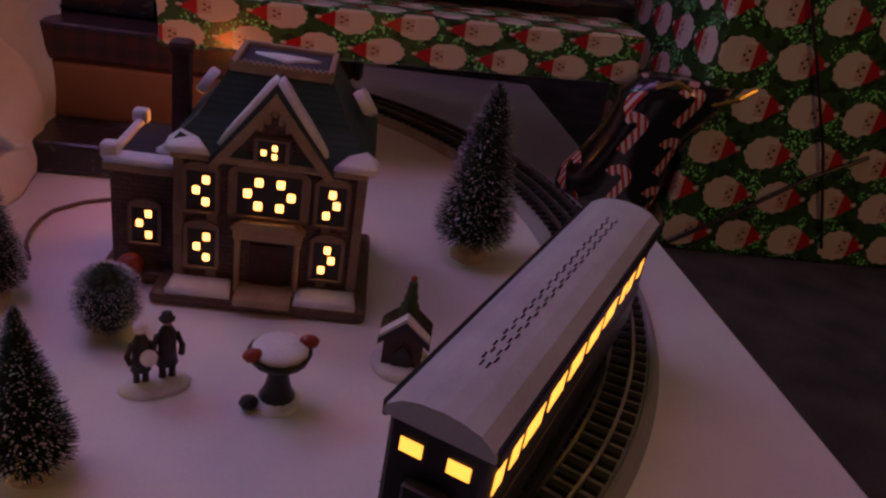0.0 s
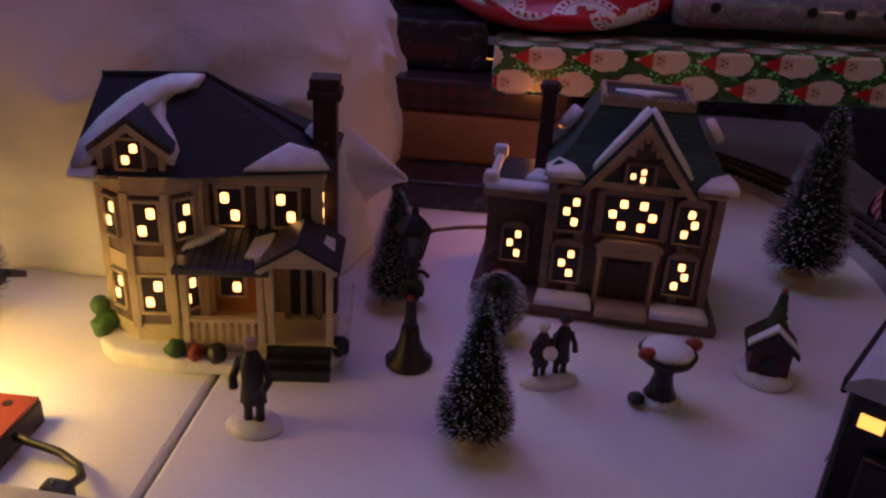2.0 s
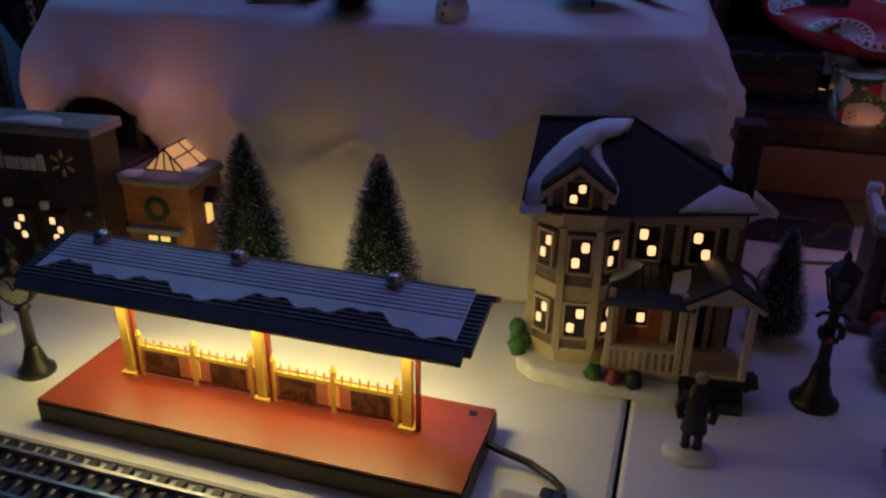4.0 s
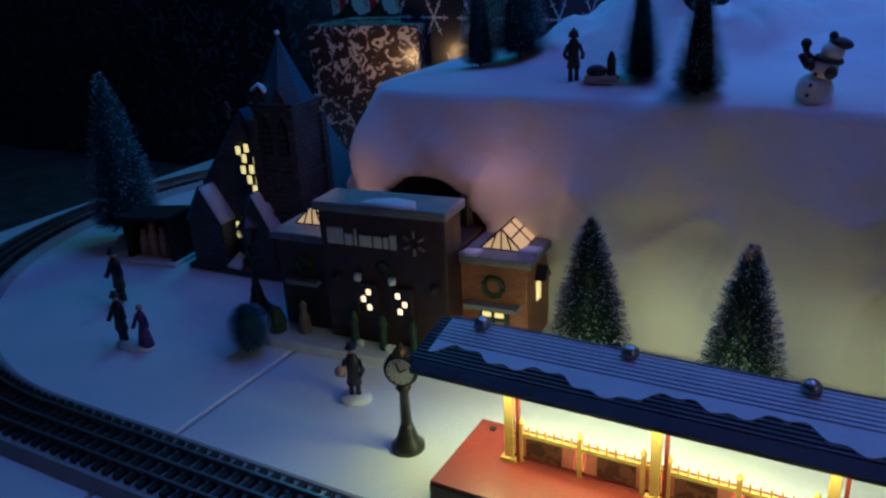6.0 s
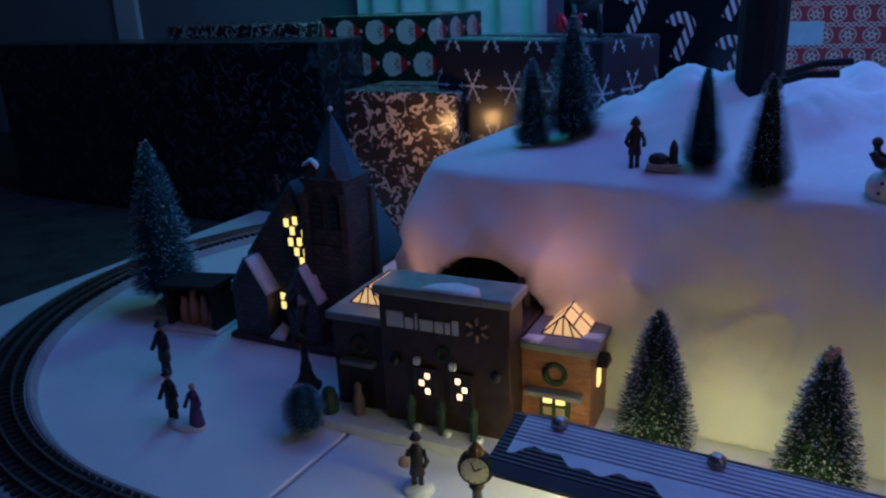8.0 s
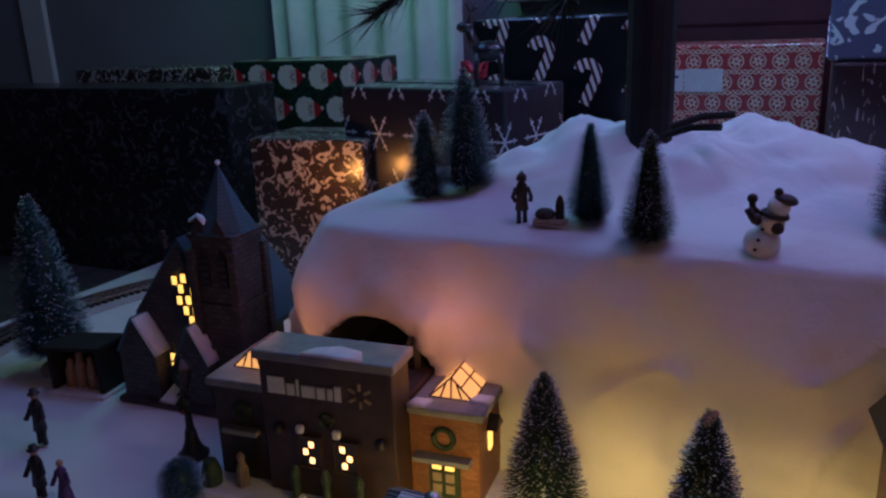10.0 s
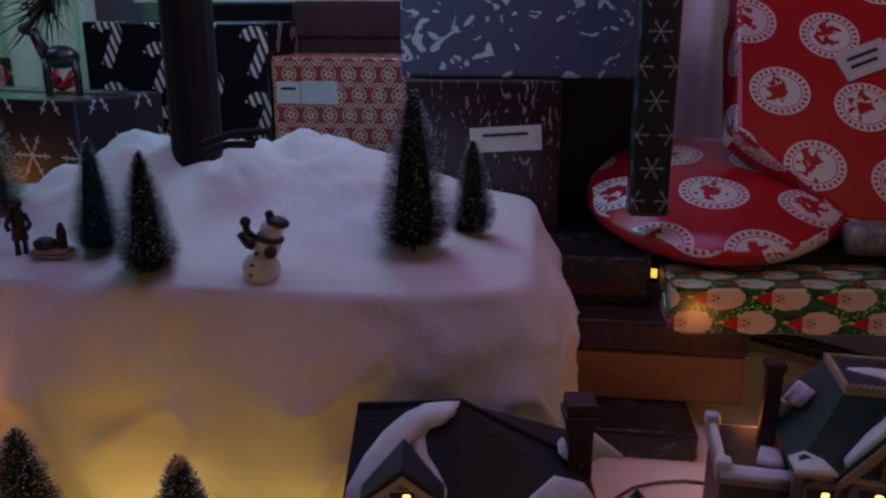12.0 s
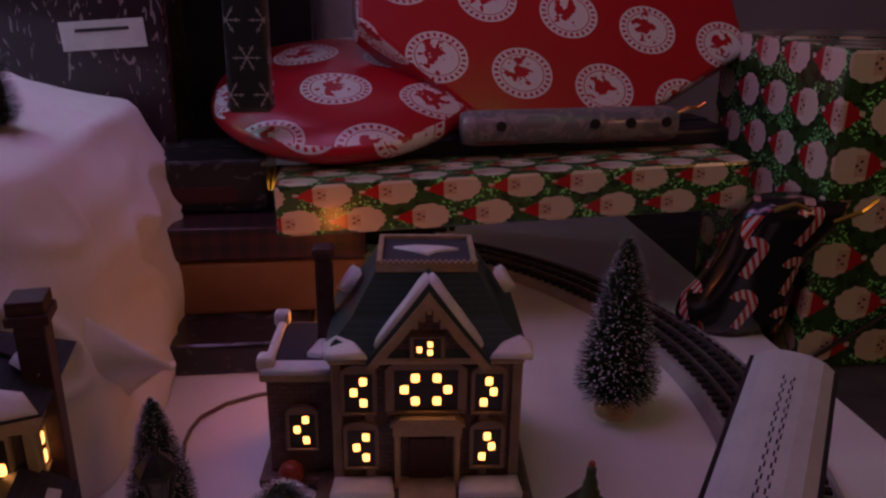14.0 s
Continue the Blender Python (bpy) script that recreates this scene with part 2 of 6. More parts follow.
def wrap_canes(name, ground, size, stripe=(0.6, 0.05, 0.03), thick=0.10):
    """Bent striped bars scattered over a dark ground."""
    mat, nt, s = nodes_of(name)
    u, v, row, col = uv_cells(nt, size, size, turn=25)
    d = dist2(nt, u, v, -0.05, 0.12)
    hook = val(nt, "MULTIPLY", val(nt, "LESS_THAN", val(nt, "ABSOLUTE", val(nt, "SUBTRACT", d, 0.18)), thick), val(nt, "GREATER_THAN", v, 0.10))
    stem = val(nt, "MULTIPLY", val(nt, "LESS_THAN", val(nt, "ABSOLUTE", val(nt, "SUBTRACT", u, 0.13)), thick),
               val(nt, "MULTIPLY", val(nt, "LESS_THAN", v, 0.11), val(nt, "GREATER_THAN", v, -0.42)))
    f = val(nt, "MAXIMUM", hook, stem)
    st = val(nt, "GREATER_THAN", val(nt, "SINE", val(nt, "MULTIPLY", val(nt, "ADD", u, v), 36)), 0.0)
    nt.links.new(mixc(nt, f, ground, mixc(nt, st, (0.7, 0.66, 0.62), stripe)), s.inputs["Base Color"])
    foil_finish(nt, s, 0.22)
    return mat


def wrap_blots(name, ground, ink, scale, cut=0.56, stretch=1.0):
    """Irregular print: blots, leaves or scribbles."""
    mat, nt, s = nodes_of(name)
    mp = nt.nodes.new("ShaderNodeMapping")
    mp.inputs["Scale"].default_value = (1, stretch, 1)
    nt.links.new(nt.nodes.new("ShaderNodeTexCoord").outputs["UV"], mp.inputs[0])
    n = nt.nodes.new("ShaderNodeTexNoise")
    n.inputs["Scale"].default_value, n.inputs["Detail"].default_value, n.inputs["Distortion"].default_value = scale, 2, 1.5
    nt.links.new(mp.outputs[0], n.inputs["Vector"])
    nt.links.new(mixc(nt, val(nt, "GREATER_THAN", n.outputs["Fac"], cut), ground, ink), s.inputs["Base Color"])
    foil_finish(nt, s, 0.35)
    return mat


def wrap_plaid(name, a, b, size):
    mat, nt, s = nodes_of(name)
    u, v, row, col = uv_cells(nt, size, size, 0.0)
    f = val(nt, "ADD", val(nt, "MULTIPLY", val(nt, "GREATER_THAN", u, 0.0), 0.5), val(nt, "MULTIPLY", val(nt, "GREATER_THAN", v, 0.0), 0.5))
    nt.links.new(mixc(nt, f, a, b), s.inputs["Base Color"])
    foil_finish(nt, s, 0.45)
    return mat


def ribbed(name, a, b, pitch, rough=0.5):
    """Courses of shingles: fine steps along the surface."""
    mat, nt, s = nodes_of(name)
    sep = nt.nodes.new("ShaderNodeSeparateXYZ")
    nt.links.new(nt.nodes.new("ShaderNodeTexCoord").outputs["Object"], sep.inputs[0])
    saw = val(nt, "FRACT", val(nt, "DIVIDE", sep.outputs[2], pitch))
    n = noise_of(nt, 300, 2)
    nt.links.new(mixc(nt, val(nt, "MULTIPLY", saw, n), a, b), s.inputs["Base Color"])
    s.inputs["Roughness"].default_value = rough
    bump_of(nt, s, saw, 0.8, 0.0012)
    return mat


def cloth_mat(name, a, b):
    mat, nt, s = nodes_of(name)
    n1, n2, n3 = noise_of(nt, 9, 4), noise_of(nt, 60, 4), noise_of(nt, 900, 2)
    nt.links.new(mixc(nt, n1, a, b), s.inputs["Base Color"])
    s.inputs["Roughness"].default_value, s.inputs["Sheen Weight"].default_value = 0.95, 0.4
    h = val(nt, "ADD", val(nt, "MULTIPLY", n2, 1.2), val(nt, "MULTIPLY", n3, 0.3))
    bump_of(nt, s, h, 0.35, 0.004)
    return mat


SNOW_CLOTH = cloth_mat("fluffy_snow_blanket", (0.72, 0.72, 0.74), (0.86, 0.86, 0.86))
FOAM = paint("white_foam_board", (0.76, 0.76, 0.77), (0.84, 0.84, 0.83), 0.55, 14, 300, 0.25)
CARPET = paint("dark_grey_carpet", (0.05, 0.048, 0.045), (0.12, 0.115, 0.10), 0.95, 20, 700, 1.0, dist=0.004)
WALL = paint("painted_wall", (0.26, 0.26, 0.29), (0.32, 0.32, 0.35), 0.8, 3, 200, 0.2)
CEIL = paint("ceiling_paint", (0.5, 0.5, 0.5), (0.6, 0.6, 0.6), 0.9, 3, 200, 0.2)
JAMB = paint("white_trim", (0.7, 0.7, 0.7), (0.8, 0.8, 0.8), 0.5, 8, 200, 0.1)
CURTAIN = paint("pale_curtain", (0.62, 0.68, 0.65), (0.72, 0.78, 0.75), 0.85, 30, 900, 0.4)
ROADBED = paint("grey_plastic_roadbed", (0.30, 0.30, 0.31), (0.38, 0.375, 0.38), 0.6, 40, 900, 0.6)
TIE = paint("dark_plastic_tie", (0.010, 0.009, 0.008), (0.022, 0.02, 0.018), 0.5, 90, 900, 0.4)
RAIL = paint("dull_steel_rail", (0.42, 0.41, 0.38), (0.58, 0.56, 0.52), 0.28, 60, 600, 0.1, metal=0.9)
COACH = paint("black_coach_body", (0.008, 0.008, 0.010), (0.02, 0.02, 0.024), 0.35, 40, 500, 0.1)
COACH_ROOF = paint("pale_coach_roof", (0.50, 0.50, 0.52), (0.62, 0.62, 0.63), 0.4, 30, 500, 0.1)
DARK = paint("black_iron", (0.008, 0.008, 0.009), (0.022, 0.021, 0.02), 0.4, 60, 500, 0.2)
WINDOW_GLOW = glow("lit_coach_window", (1.0, 0.48, 0.10), 2.0)
PANE_GLOW = glow("lit_house_pane", (1.0, 0.50, 0.19), 3.8)
YELLOW_GLOW = glow("lit_church_pane", (1.0, 0.52, 0.11), 2.4)
SKY_GLOW = glow("lit_skylight", (1.0, 0.42, 0.13), 1.3)
SNOW = paint("painted_snow", (0.66, 0.67, 0.70), (0.82, 0.82, 0.83), 0.5, 80, 500, 0.4)
TAN = paint("tan_ceramic_trim", (0.32, 0.23, 0.15), (0.48, 0.36, 0.23), 0.45, 70, 500, 0.3)
CREAM = paint("cream_ceramic", (0.46, 0.38, 0.25), (0.60, 0.52, 0.36), 0.4, 60, 500, 0.3)
TAUPE = paint("taupe_ceramic_wall", (0.12, 0.085, 0.07), (0.20, 0.15, 0.12), 0.45, 60, 500, 0.3)
GREY_BRICK = masonry("grey_brown_ceramic_wall", (0.13, 0.080, 0.064), (0.19, 0.12, 0.095), (0.075, 0.048, 0.040), 0.0075, 0.0036)
SLATE = ribbed("blue_grey_shingles", (0.018, 0.024, 0.036), (0.05, 0.06, 0.085), 0.0028)
GREEN_ROOF = ribbed("dark_green_roof", (0.025, 0.058, 0.062), (0.06, 0.12, 0.12), 0.004)
BRICK_RED = masonry("dark_red_brick", (0.055, 0.018, 0.015), (0.09, 0.028, 0.024), (0.035, 0.018, 0.016), 0.0062, 0.0028)
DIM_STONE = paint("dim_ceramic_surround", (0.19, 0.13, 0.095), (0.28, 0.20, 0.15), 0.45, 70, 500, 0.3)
DOOR_RED = paint("red_door", (0.25, 0.03, 0.02), (0.34, 0.05, 0.03), 0.4, 80, 500, 0.1)


# ---- shapes ----
def box(bm, x0, y0, z0, x1, y1, z1, bevel=0.0, mi=0):
    vs = [bm.verts.new((x, y, z)) for x in (x0, x1) for y in (y0, y1) for z in (z0, z1)]
    fs = [bm.faces.new([vs[i] for i in q]) for q in ((0, 1, 3, 2), (4, 6, 7, 5), (0, 4, 5, 1), (2, 3, 7, 6), (0, 2, 6, 4), (1, 5, 7, 3))]
    for f in fs:
        f.material_index = mi
    if bevel:
        r = bmesh.ops.bevel(bm, geom=list({e for f in fs for e in f.edges}), offset=bevel, segments=2, profile=0.5, affect="EDGES")
        for f in r["faces"]:
            f.material_index = mi
    return bm


def prism(bm, poly, a0, a1, axis="y", mi=0):
    """A polygon given in the two other axes, carried from a0 to a1 along axis."""
    def at(p, a):
        return {"x": (a, p[0], p[1]), "y": (p[0], a, p[1]), "z": (p[0], p[1], a)}[axis]
    lo, hi = [bm.verts.new(at(p, a0)) for p in poly], [bm.verts.new(at(p, a1)) for p in poly]
    fs = [bm.faces.new(lo), bm.faces.new(hi[::-1])]
    for i in range(len(poly)):
        j = (i + 1) % len(poly)
        fs.append(bm.faces.new((lo[i], hi[i], hi[j], lo[j])))
    for f in fs:
        f.material_index = mi
    return bm


def lathe(bm, profile, n=16, at=(0, 0, 0), mi=0, squash=1.0):
    rings = []
    for r, z in profile:
        if r <= 1e-6:
            rings.append([bm.verts.new((at[0], at[1], at[2] + z))])
        else:
            rings.append([bm.verts.new((at[0] + r * math.cos(2 * math.pi * k / n), at[1] + squash * r * math.sin(2 * math.pi * k / n), at[2] + z)) for k in range(n)])
    for a, b in zip(rings, rings[1:]):
        for k in range(n):
            q = [a[k % len(a)], a[(k + 1) % len(a)], b[(k + 1) % len(b)], b[k % len(b)]]
            q = [v for i, v in enumerate(q) if v not in q[:i]]
            if len(q) > 2:
                bm.faces.new(q).material_index = mi
    for r in (rings[0], rings[-1]):
        if len(r) > 2:
            bm.faces.new(r).material_index = mi
    return bm


def tube(bm, pts, r, n=6, mi=0):
    pts = [Vector(p) for p in pts]
    rings = []
    for i, p in enumerate(pts):
        d = (pts[min(i + 1, len(pts) - 1)] - pts[max(i - 1, 0)]).normalized()
        s = d.cross(Vector((0, 0, 1)) if abs(d.z) < 0.9 else Vector((1, 0, 0))).normalized()
        u = d.cross(s)
        rr = r[i] if isinstance(r, (list, tuple)) else r
        rings.append([bm.verts.new(p + rr * (s * math.cos(2 * math.pi * k / n) + u * math.sin(2 * math.pi * k / n))) for k in range(n)])
    for a, b in zip(rings, rings[1:]):
        for k in range(n):
            bm.faces.new((a[k], a[(k + 1) % n], b[(k + 1) % n], b[k])).material_index = mi
    for r_ in (rings[0], rings[-1]):
        bm.faces.new(r_).material_index = mi
    return bm


def ball(bm, c, r, mi=0, sx=1.0, sy=1.0, sz=1.0, n=10):
    prof = [(r * math.sin(math.pi * k / n), -r * math.cos(math.pi * k / n)) for k in range(n + 1)]
    start = len(bm.verts)
    lathe(bm, [(p if 0 < i < n else (0, p[1])) for i, p in enumerate(prof)], n + 2, (0, 0, 0), mi)
    bm.verts.ensure_lookup_table()
    for v in bm.verts[start:]:
        v.co = Vector((v.co.x * sx + c[0], v.co.y * sy + c[1], v.co.z * sz + c[2]))
    return bm


def finish(bm, name, mats, smooth=False):
    bmesh.ops.recalc_face_normals(bm, faces=bm.faces)
    uv = bm.loops.layers.uv.new("UVMap")
    for f in bm.faces:
        f.smooth = smooth
        n = f.normal
        ax = max(range(3), key=lambda i: abs(n[i]))
        for lp in f.loops:
            c = lp.vert.co
            lp[uv].uv = (c.y, c.z) if ax == 0 else (c.x, c.z) if ax == 1 else (c.x, c.y)
    me = bpy.data.meshes.new(name)
    bm.to_mesh(me)
    bm.free()
    for m in mats if isinstance(mats, (list, tuple)) else [mats]:
        me.materials.append(m)
    return me


def part(name, bm, mats, parent=None, label="", smooth=False):
    ob = new(name, finish(bm, name, mats, smooth))
    ob.parent = parent
    if label:
        ob["label"] = label
    return ob


def piece(name, me, parent, m):
    ob = new(name, me)
    ob.parent = parent
    ob.matrix_basis = m
    return ob


def thing(name, label, category, m=None, group="", kind=""):
    ob = new(name)
    ob.empty_display_size = 0.02
    if m is not None:
        ob.matrix_basis = m
    return tagged(ob, label, category, group, kind)


def solid(name, bm, mats, label, category, m=None, group="", kind="", smooth=False):
    ob = tagged(new(name, finish(bm, name, mats, smooth)), label, category, group, kind)
    if m is not None:
        ob.matrix_basis = m
    return ob


def bm_():
    return bmesh.new()


# ---- room ----
FLOOR_Z = -0.035
solid("floor", box(bm_(), -4.2, -2.5, FLOOR_Z - 0.05, 2.6, 2.6, FLOOR_Z), CARPET, "dark grey carpet floor of the living room", "floor", kind="structure")
solid("wall_north", box(bm_(), -4.2, 1.62, FLOOR_Z, 2.6, 1.72, 2.4), WALL, "dim grey painted wall behind the presents", "wall", kind="structure")
solid("wall_south", box(bm_(), -4.2, -2.6, FLOOR_Z, 2.6, -2.5, 2.4), WALL, "dim grey painted room wall", "wall", kind="structure")
solid("wall_west", box(bm_(), -4.3, -2.6, FLOOR_Z, -4.2, 1.72, 2.4), WALL, "dim grey painted room wall", "wall", kind="structure")
solid("wall_east", box(bm_(), 2.6, -2.6, FLOOR_Z, 2.7, 1.72, 2.4), WALL, "dim grey painted room wall", "wall", kind="structure")
solid("ceiling", box(bm_(), -4.3, -2.6, 2.4, 2.7, 1.72, 2.5), CEIL, "plain pale ceiling", "ceiling", kind="structure")
solid("trim", box(bm_(), -2.62, 1.60, FLOOR_Z, -2.52, 1.617, 2.0, 0.004), JAMB, "white painted upright door trim", "trim", kind="structure")
solid("window_sill", box(bm_(), -1.05, 1.50, 0.455, 0.40, 1.618, 0.495, 0.004), JAMB, "white painted low window sill", "trim", kind="structure")


def curtain(x0, x1, y, z0, z1, folds, label):
    bm = bm_()
    n = folds * 8
    cols = []
    for k in range(n + 1):
        x = x0 + (x1 - x0) * k / n
        dy = 0.018 * math.sin(2 * math.pi * folds * k / n) + 0.006 * math.sin(7.3 * k / n * folds)
        cols.append([[bm.verts.new((x, y + dy * (0.8 + 0.2 * q) + e, z0 + (z1 - z0) * q)) for q in (0, 0.5, 1)] for e in (0.0, 0.004)])
    for a, b in zip(cols, cols[1:]):
        for e in (0, 1):
            for q in (0, 1):
                bm.faces.new((a[e][q], b[e][q], b[e][q + 1], a[e][q + 1]))
    solid("curtain", bm, CURTAIN, label, "curtain", smooth=True)


curtain(-1.62, -1.13, 1.50, FLOOR_Z, 1.9, 6, "pale greenish curtain hanging in folds by the wall")
curtain(-0.13, 0.14, 1.30, FLOOR_Z, 1.9, 4, "pale bluish curtain hanging behind the red presents")

# ---- white boards ----
for k, (x0, x1) in enumerate(((-1.545, -0.8925), (-0.8895, -0.2895), (-0.2865, 0.366))):
    solid("foam_board", box(bm_(), x0, 0.03, FLOOR_Z, x1, 1.24, 0.0, 0.003), FOAM, "white foam board that carries the snow village", "board", group="boards under the village")

# ---- track ----
CR, CL, CY, RAD = -0.189, -1.010, 0.657, 0.461
STRAIGHT = CR - CL
ARC = math.pi * RAD
LOOP = 2 * STRAIGHT + 2 * ARC


def on_track(s):
    """Place and heading (radians) on the centre line; s = 0 is the right end of the front straight, going right and round."""
    s %= LOOP
    if s < ARC:
        a = -math.pi / 2 + s / RAD
        return CR + RAD * math.cos(a), CY + RAD * math.sin(a), a + math.pi / 2
    s -= ARC
    if s < STRAIGHT:
        return CR - s, CY + RAD, math.pi
    s -= STRAIGHT
    if s < ARC:
        a = math.pi / 2 + s / RAD
        return CL + RAD * math.cos(a), CY + RAD * math.sin(a), a + math.pi / 2
    s -= ARC
    return CL + s, CY - RAD, 2 * math.pi


def sweep(bm, profile, n=220):
    rings = []
    for k in range(n):
        x, y, h = on_track(LOOP * k / n)
        rings.append([bm.verts.new((x - math.sin(h) * o, y + math.cos(h) * o, z)) for o, z in profile])
    m = len(profile)
    for k in range(n):
        a, b = rings[k], rings[(k + 1) % n]
        for i in range(m):
            bm.faces.new((a[i], b[i], b[(i + 1) % m], a[(i + 1) % m]))
    return bm


track = thing("train_track", "oval of grey plastic toy train track with three rails", "train track")
part("roadbed", sweep(bm_(), ((-0.039, 0.0005), (-0.033, 0.0095), (-0.030, 0.0095), (-0.029, 0.008), (0.029, 0.008), (0.030, 0.0095), (0.033, 0.0095), (0.039, 0.0005))), ROADBED, track)
for o in (-0.0165, 0.0, 0.0165):
    part("rail", sweep(bm_(), ((o - 0.0011, 0.0105), (o - 0.0011, 0.0150), (o + 0.0011, 0.0150), (o + 0.0011, 0.0105))), RAIL, track)
tie_me = finish(box(bm_(), -0.0028, -0.027, 0.008, 0.0028, 0.027, 0.0115), "tie", TIE)
far = bm_()
TIES = 376
for k in range(TIES):
    s = LOOP * k / TIES
    x, y, h = on_track(s)
    m = pose(x, y, 0, 0, 0, math.degrees(h))
    if y < 0.9 and not (x < -1.2 and y > 0.8):
        piece("tie", tie_me, track, m)
    else:
        n0 = len(far.verts)
        box(far, -0.0028, -0.027, 0.008, 0.0028, 0.027, 0.0115)
        far.verts.ensure_lookup_table()
        for v in far.verts[n0:]:
            v.co = m @ v.co
part("far_tie_rest", far, TIE, track)["kind"] = "stuff"

# ---- snow hill ----
HX, HY = -0.572, 0.735


def hill_point(a, q):
    """a: angle round the hill, q: 0 at the top's middle to 1 at the rim to 2 at the foot."""
    c, s = math.cos(a), math.sin(a)
    e = 0.30
    k = (abs(c) ** (2 / e) + abs(s) ** (2 / e)) ** (-e / 2)
    cx, cy = k * c, k * s
    rim_x, rim_y = (0.305 if c > 0 else 0.336), (0.192 if s < 0 else 0.207)
    if q <= 1:
        x, y = cx * rim_x * q, cy * rim_y * q
        peak = math.exp(-((x - 0.01) ** 4 / 0.0016 + (y - 0.04) ** 2 / 0.012))
        z = 0.236 + 0.07 * peak - 0.012 * q ** 6 + 0.010 * noise.noise((x * 9, y * 9, 2)) * (1 - q ** 4)
        puffy = math.exp(-((x - 0.01) ** 4 / 0.0024 + (y - 0.05) ** 2 / 0.012))
        z += (0.040 * abs(noise.noise((x * 15, y * 15, 5))) + 0.011 * abs(noise.noise((x * 34, y * 34, 9))) - 0.009) * puffy
    else:
        w = q - 1
        out = 0.035 * math.sin(min(1.0, w * 3) * math.pi / 2)
        left = max(0.0, -c) * 0.045 * w
        right = max(0.0, c) * 0.012 * w
        x, y = cx * (rim_x + out + left + right), cy * (rim_y + out * (0.8 if s < 0 else 1) - (0.006 * w if s < 0 else 0))
        fold = noise.noise((x * 10, y * 10, w * 1.5)) * 0.024 * math.sin(math.pi * min(1, w * 1.1)) + noise.noise((x * 22, y * 22, w * 2)) * 0.006 * w
        crease = max(0.0, 1 - abs(noise.noise((x * 13 + 1.6 * w, y * 13 - 1.2 * w, w * 1.6))) * 7)
        fold += (0.0085 * crease - 0.003) * math.sin(math.pi * min(1, w * 1.05)) + 0.0035 * noise.noise((x * 26, y * 9, w * 9))
        x, y = x + cx * fold, y + cy * fold
        z = 0.224 * (1 - w) - 0.018 * math.sin(min(1.0, w * 3.4) * math.pi / 2) * (1 - w) + 0.001
    return HX + x, HY + y, z


bm = bm_()
rows_ = [k / 34 for k in range(1, 35)] + [1 + k / 44 for k in range(1, 45)]
N = 420
top = bm.verts.new(hill_point(0, 0.0))
grid = [[bm.verts.new(hill_point(2 * math.pi * (k + 0.5) / N, q)) for k in range(N)] for q in rows_]


def in_tunnel(co):
    return co.y < 0.66 and ((co.x + 0.812) / (0.078 if co.x > -0.812 else 0.066)) ** 2 + ((co.z - 0.075) / 0.074) ** 2 < 1 or (co.y < 0.62 and abs(co.x + 0.806) < 0.066 and co.z < 0.075)


mouth, cloth = set(), set()
for k in range(N):
    bm.faces.new((top, grid[0][k], grid[0][(k + 1) % N]))
    for a, b in zip(grid, grid[1:]):
        q = (a[k], b[k], b[(k + 1) % N], a[(k + 1) % N])
        if in_tunnel(sum((v.co for v in q), Vector()) / 4):
            mouth.update(q)
        else:
            bm.faces.new(q)
            cloth.update(q)
# the mouth's rim runs in a smooth arch
for v in mouth & cloth:
    if v.co.z > 0.075:
        dx, dz = (v.co.x + 0.812) / (0.078 if v.co.x > -0.812 else 0.066), (v.co.z - 0.075) / 0.074
        r = math.hypot(dx, dz)
        v.co.x, v.co.z = -0.812 + (v.co.x + 0.812) / r, 0.075 + (v.co.z - 0.075) / r


def hill_z(x, y):
    """Height of the hill's top, from its nearest mesh point."""
    return min((((v.co.x - x) ** 2 + (v.co.y - y) ** 2), v.co.z) for row in grid[:34] for v in row[::2])[1]


HILL_SPOTS = {p: hill_z(*p) for p in ((-0.615, 0.589), (-0.363, 0.622), (-0.558, 0.560), (-0.322, 0.694), (-0.768, 0.668), (-0.806, 0.648), (-0.674, 0.576), (-0.647, 0.574), (-0.472, 0.562))}
hill = solid("snow_hill", bm, SNOW_CLOTH, "fluffy white blanket draped as a snow hill with a tunnel mouth", "snow hill", smooth=True)
th = hill.modifiers.new("thickness", "SOLIDIFY")
th.thickness, th.offset = 0.007, -1
# loose corner of the blanket
bm = bm_()
n = 12
g = []
for i in range(n + 1):
    u = i / n
    row = []
    for j in range(n + 1):
        v = j / n
        w = v * (1 - 0.25 * u * u) + 0.125 * u * u
        x = (-0.312 + 0.120 * u) * (1 - w) + (-0.300 + 0.092 * u) * w + 0.008 * u * math.sin(math.pi * w)
        y = 0.566 + 0.030 * u + 0.030 * w - 0.012 * math.sin(math.pi * w) * (1 - u) + 0.007 * math.sin(8 * w + 3 * u)
        z = (0.187 - 0.102 * u) * (1 - w) + (0.001 + 0.060 * u ** 1.4) * w
        row.append(bm.verts.new((x, y, z)))
    g.append(row)
for i in range(n):
    for j in range(n):
        bm.faces.new((g[i][j], g[i + 1][j], g[i + 1][j + 1], g[i][j + 1]))
corner = part("blanket_corner", bm, SNOW_CLOTH, hill, "loose pointed corner of the blanket", smooth=True)
th = corner.modifiers.new("thickness", "SOLIDIFY")
th.thickness = 0.004


# ---- train ----
def lamp_window(bm, x0, x1, y, z0, z1):
    box(bm, x0, y - 0.0008, z0, x1, y + 0.0008, z1)


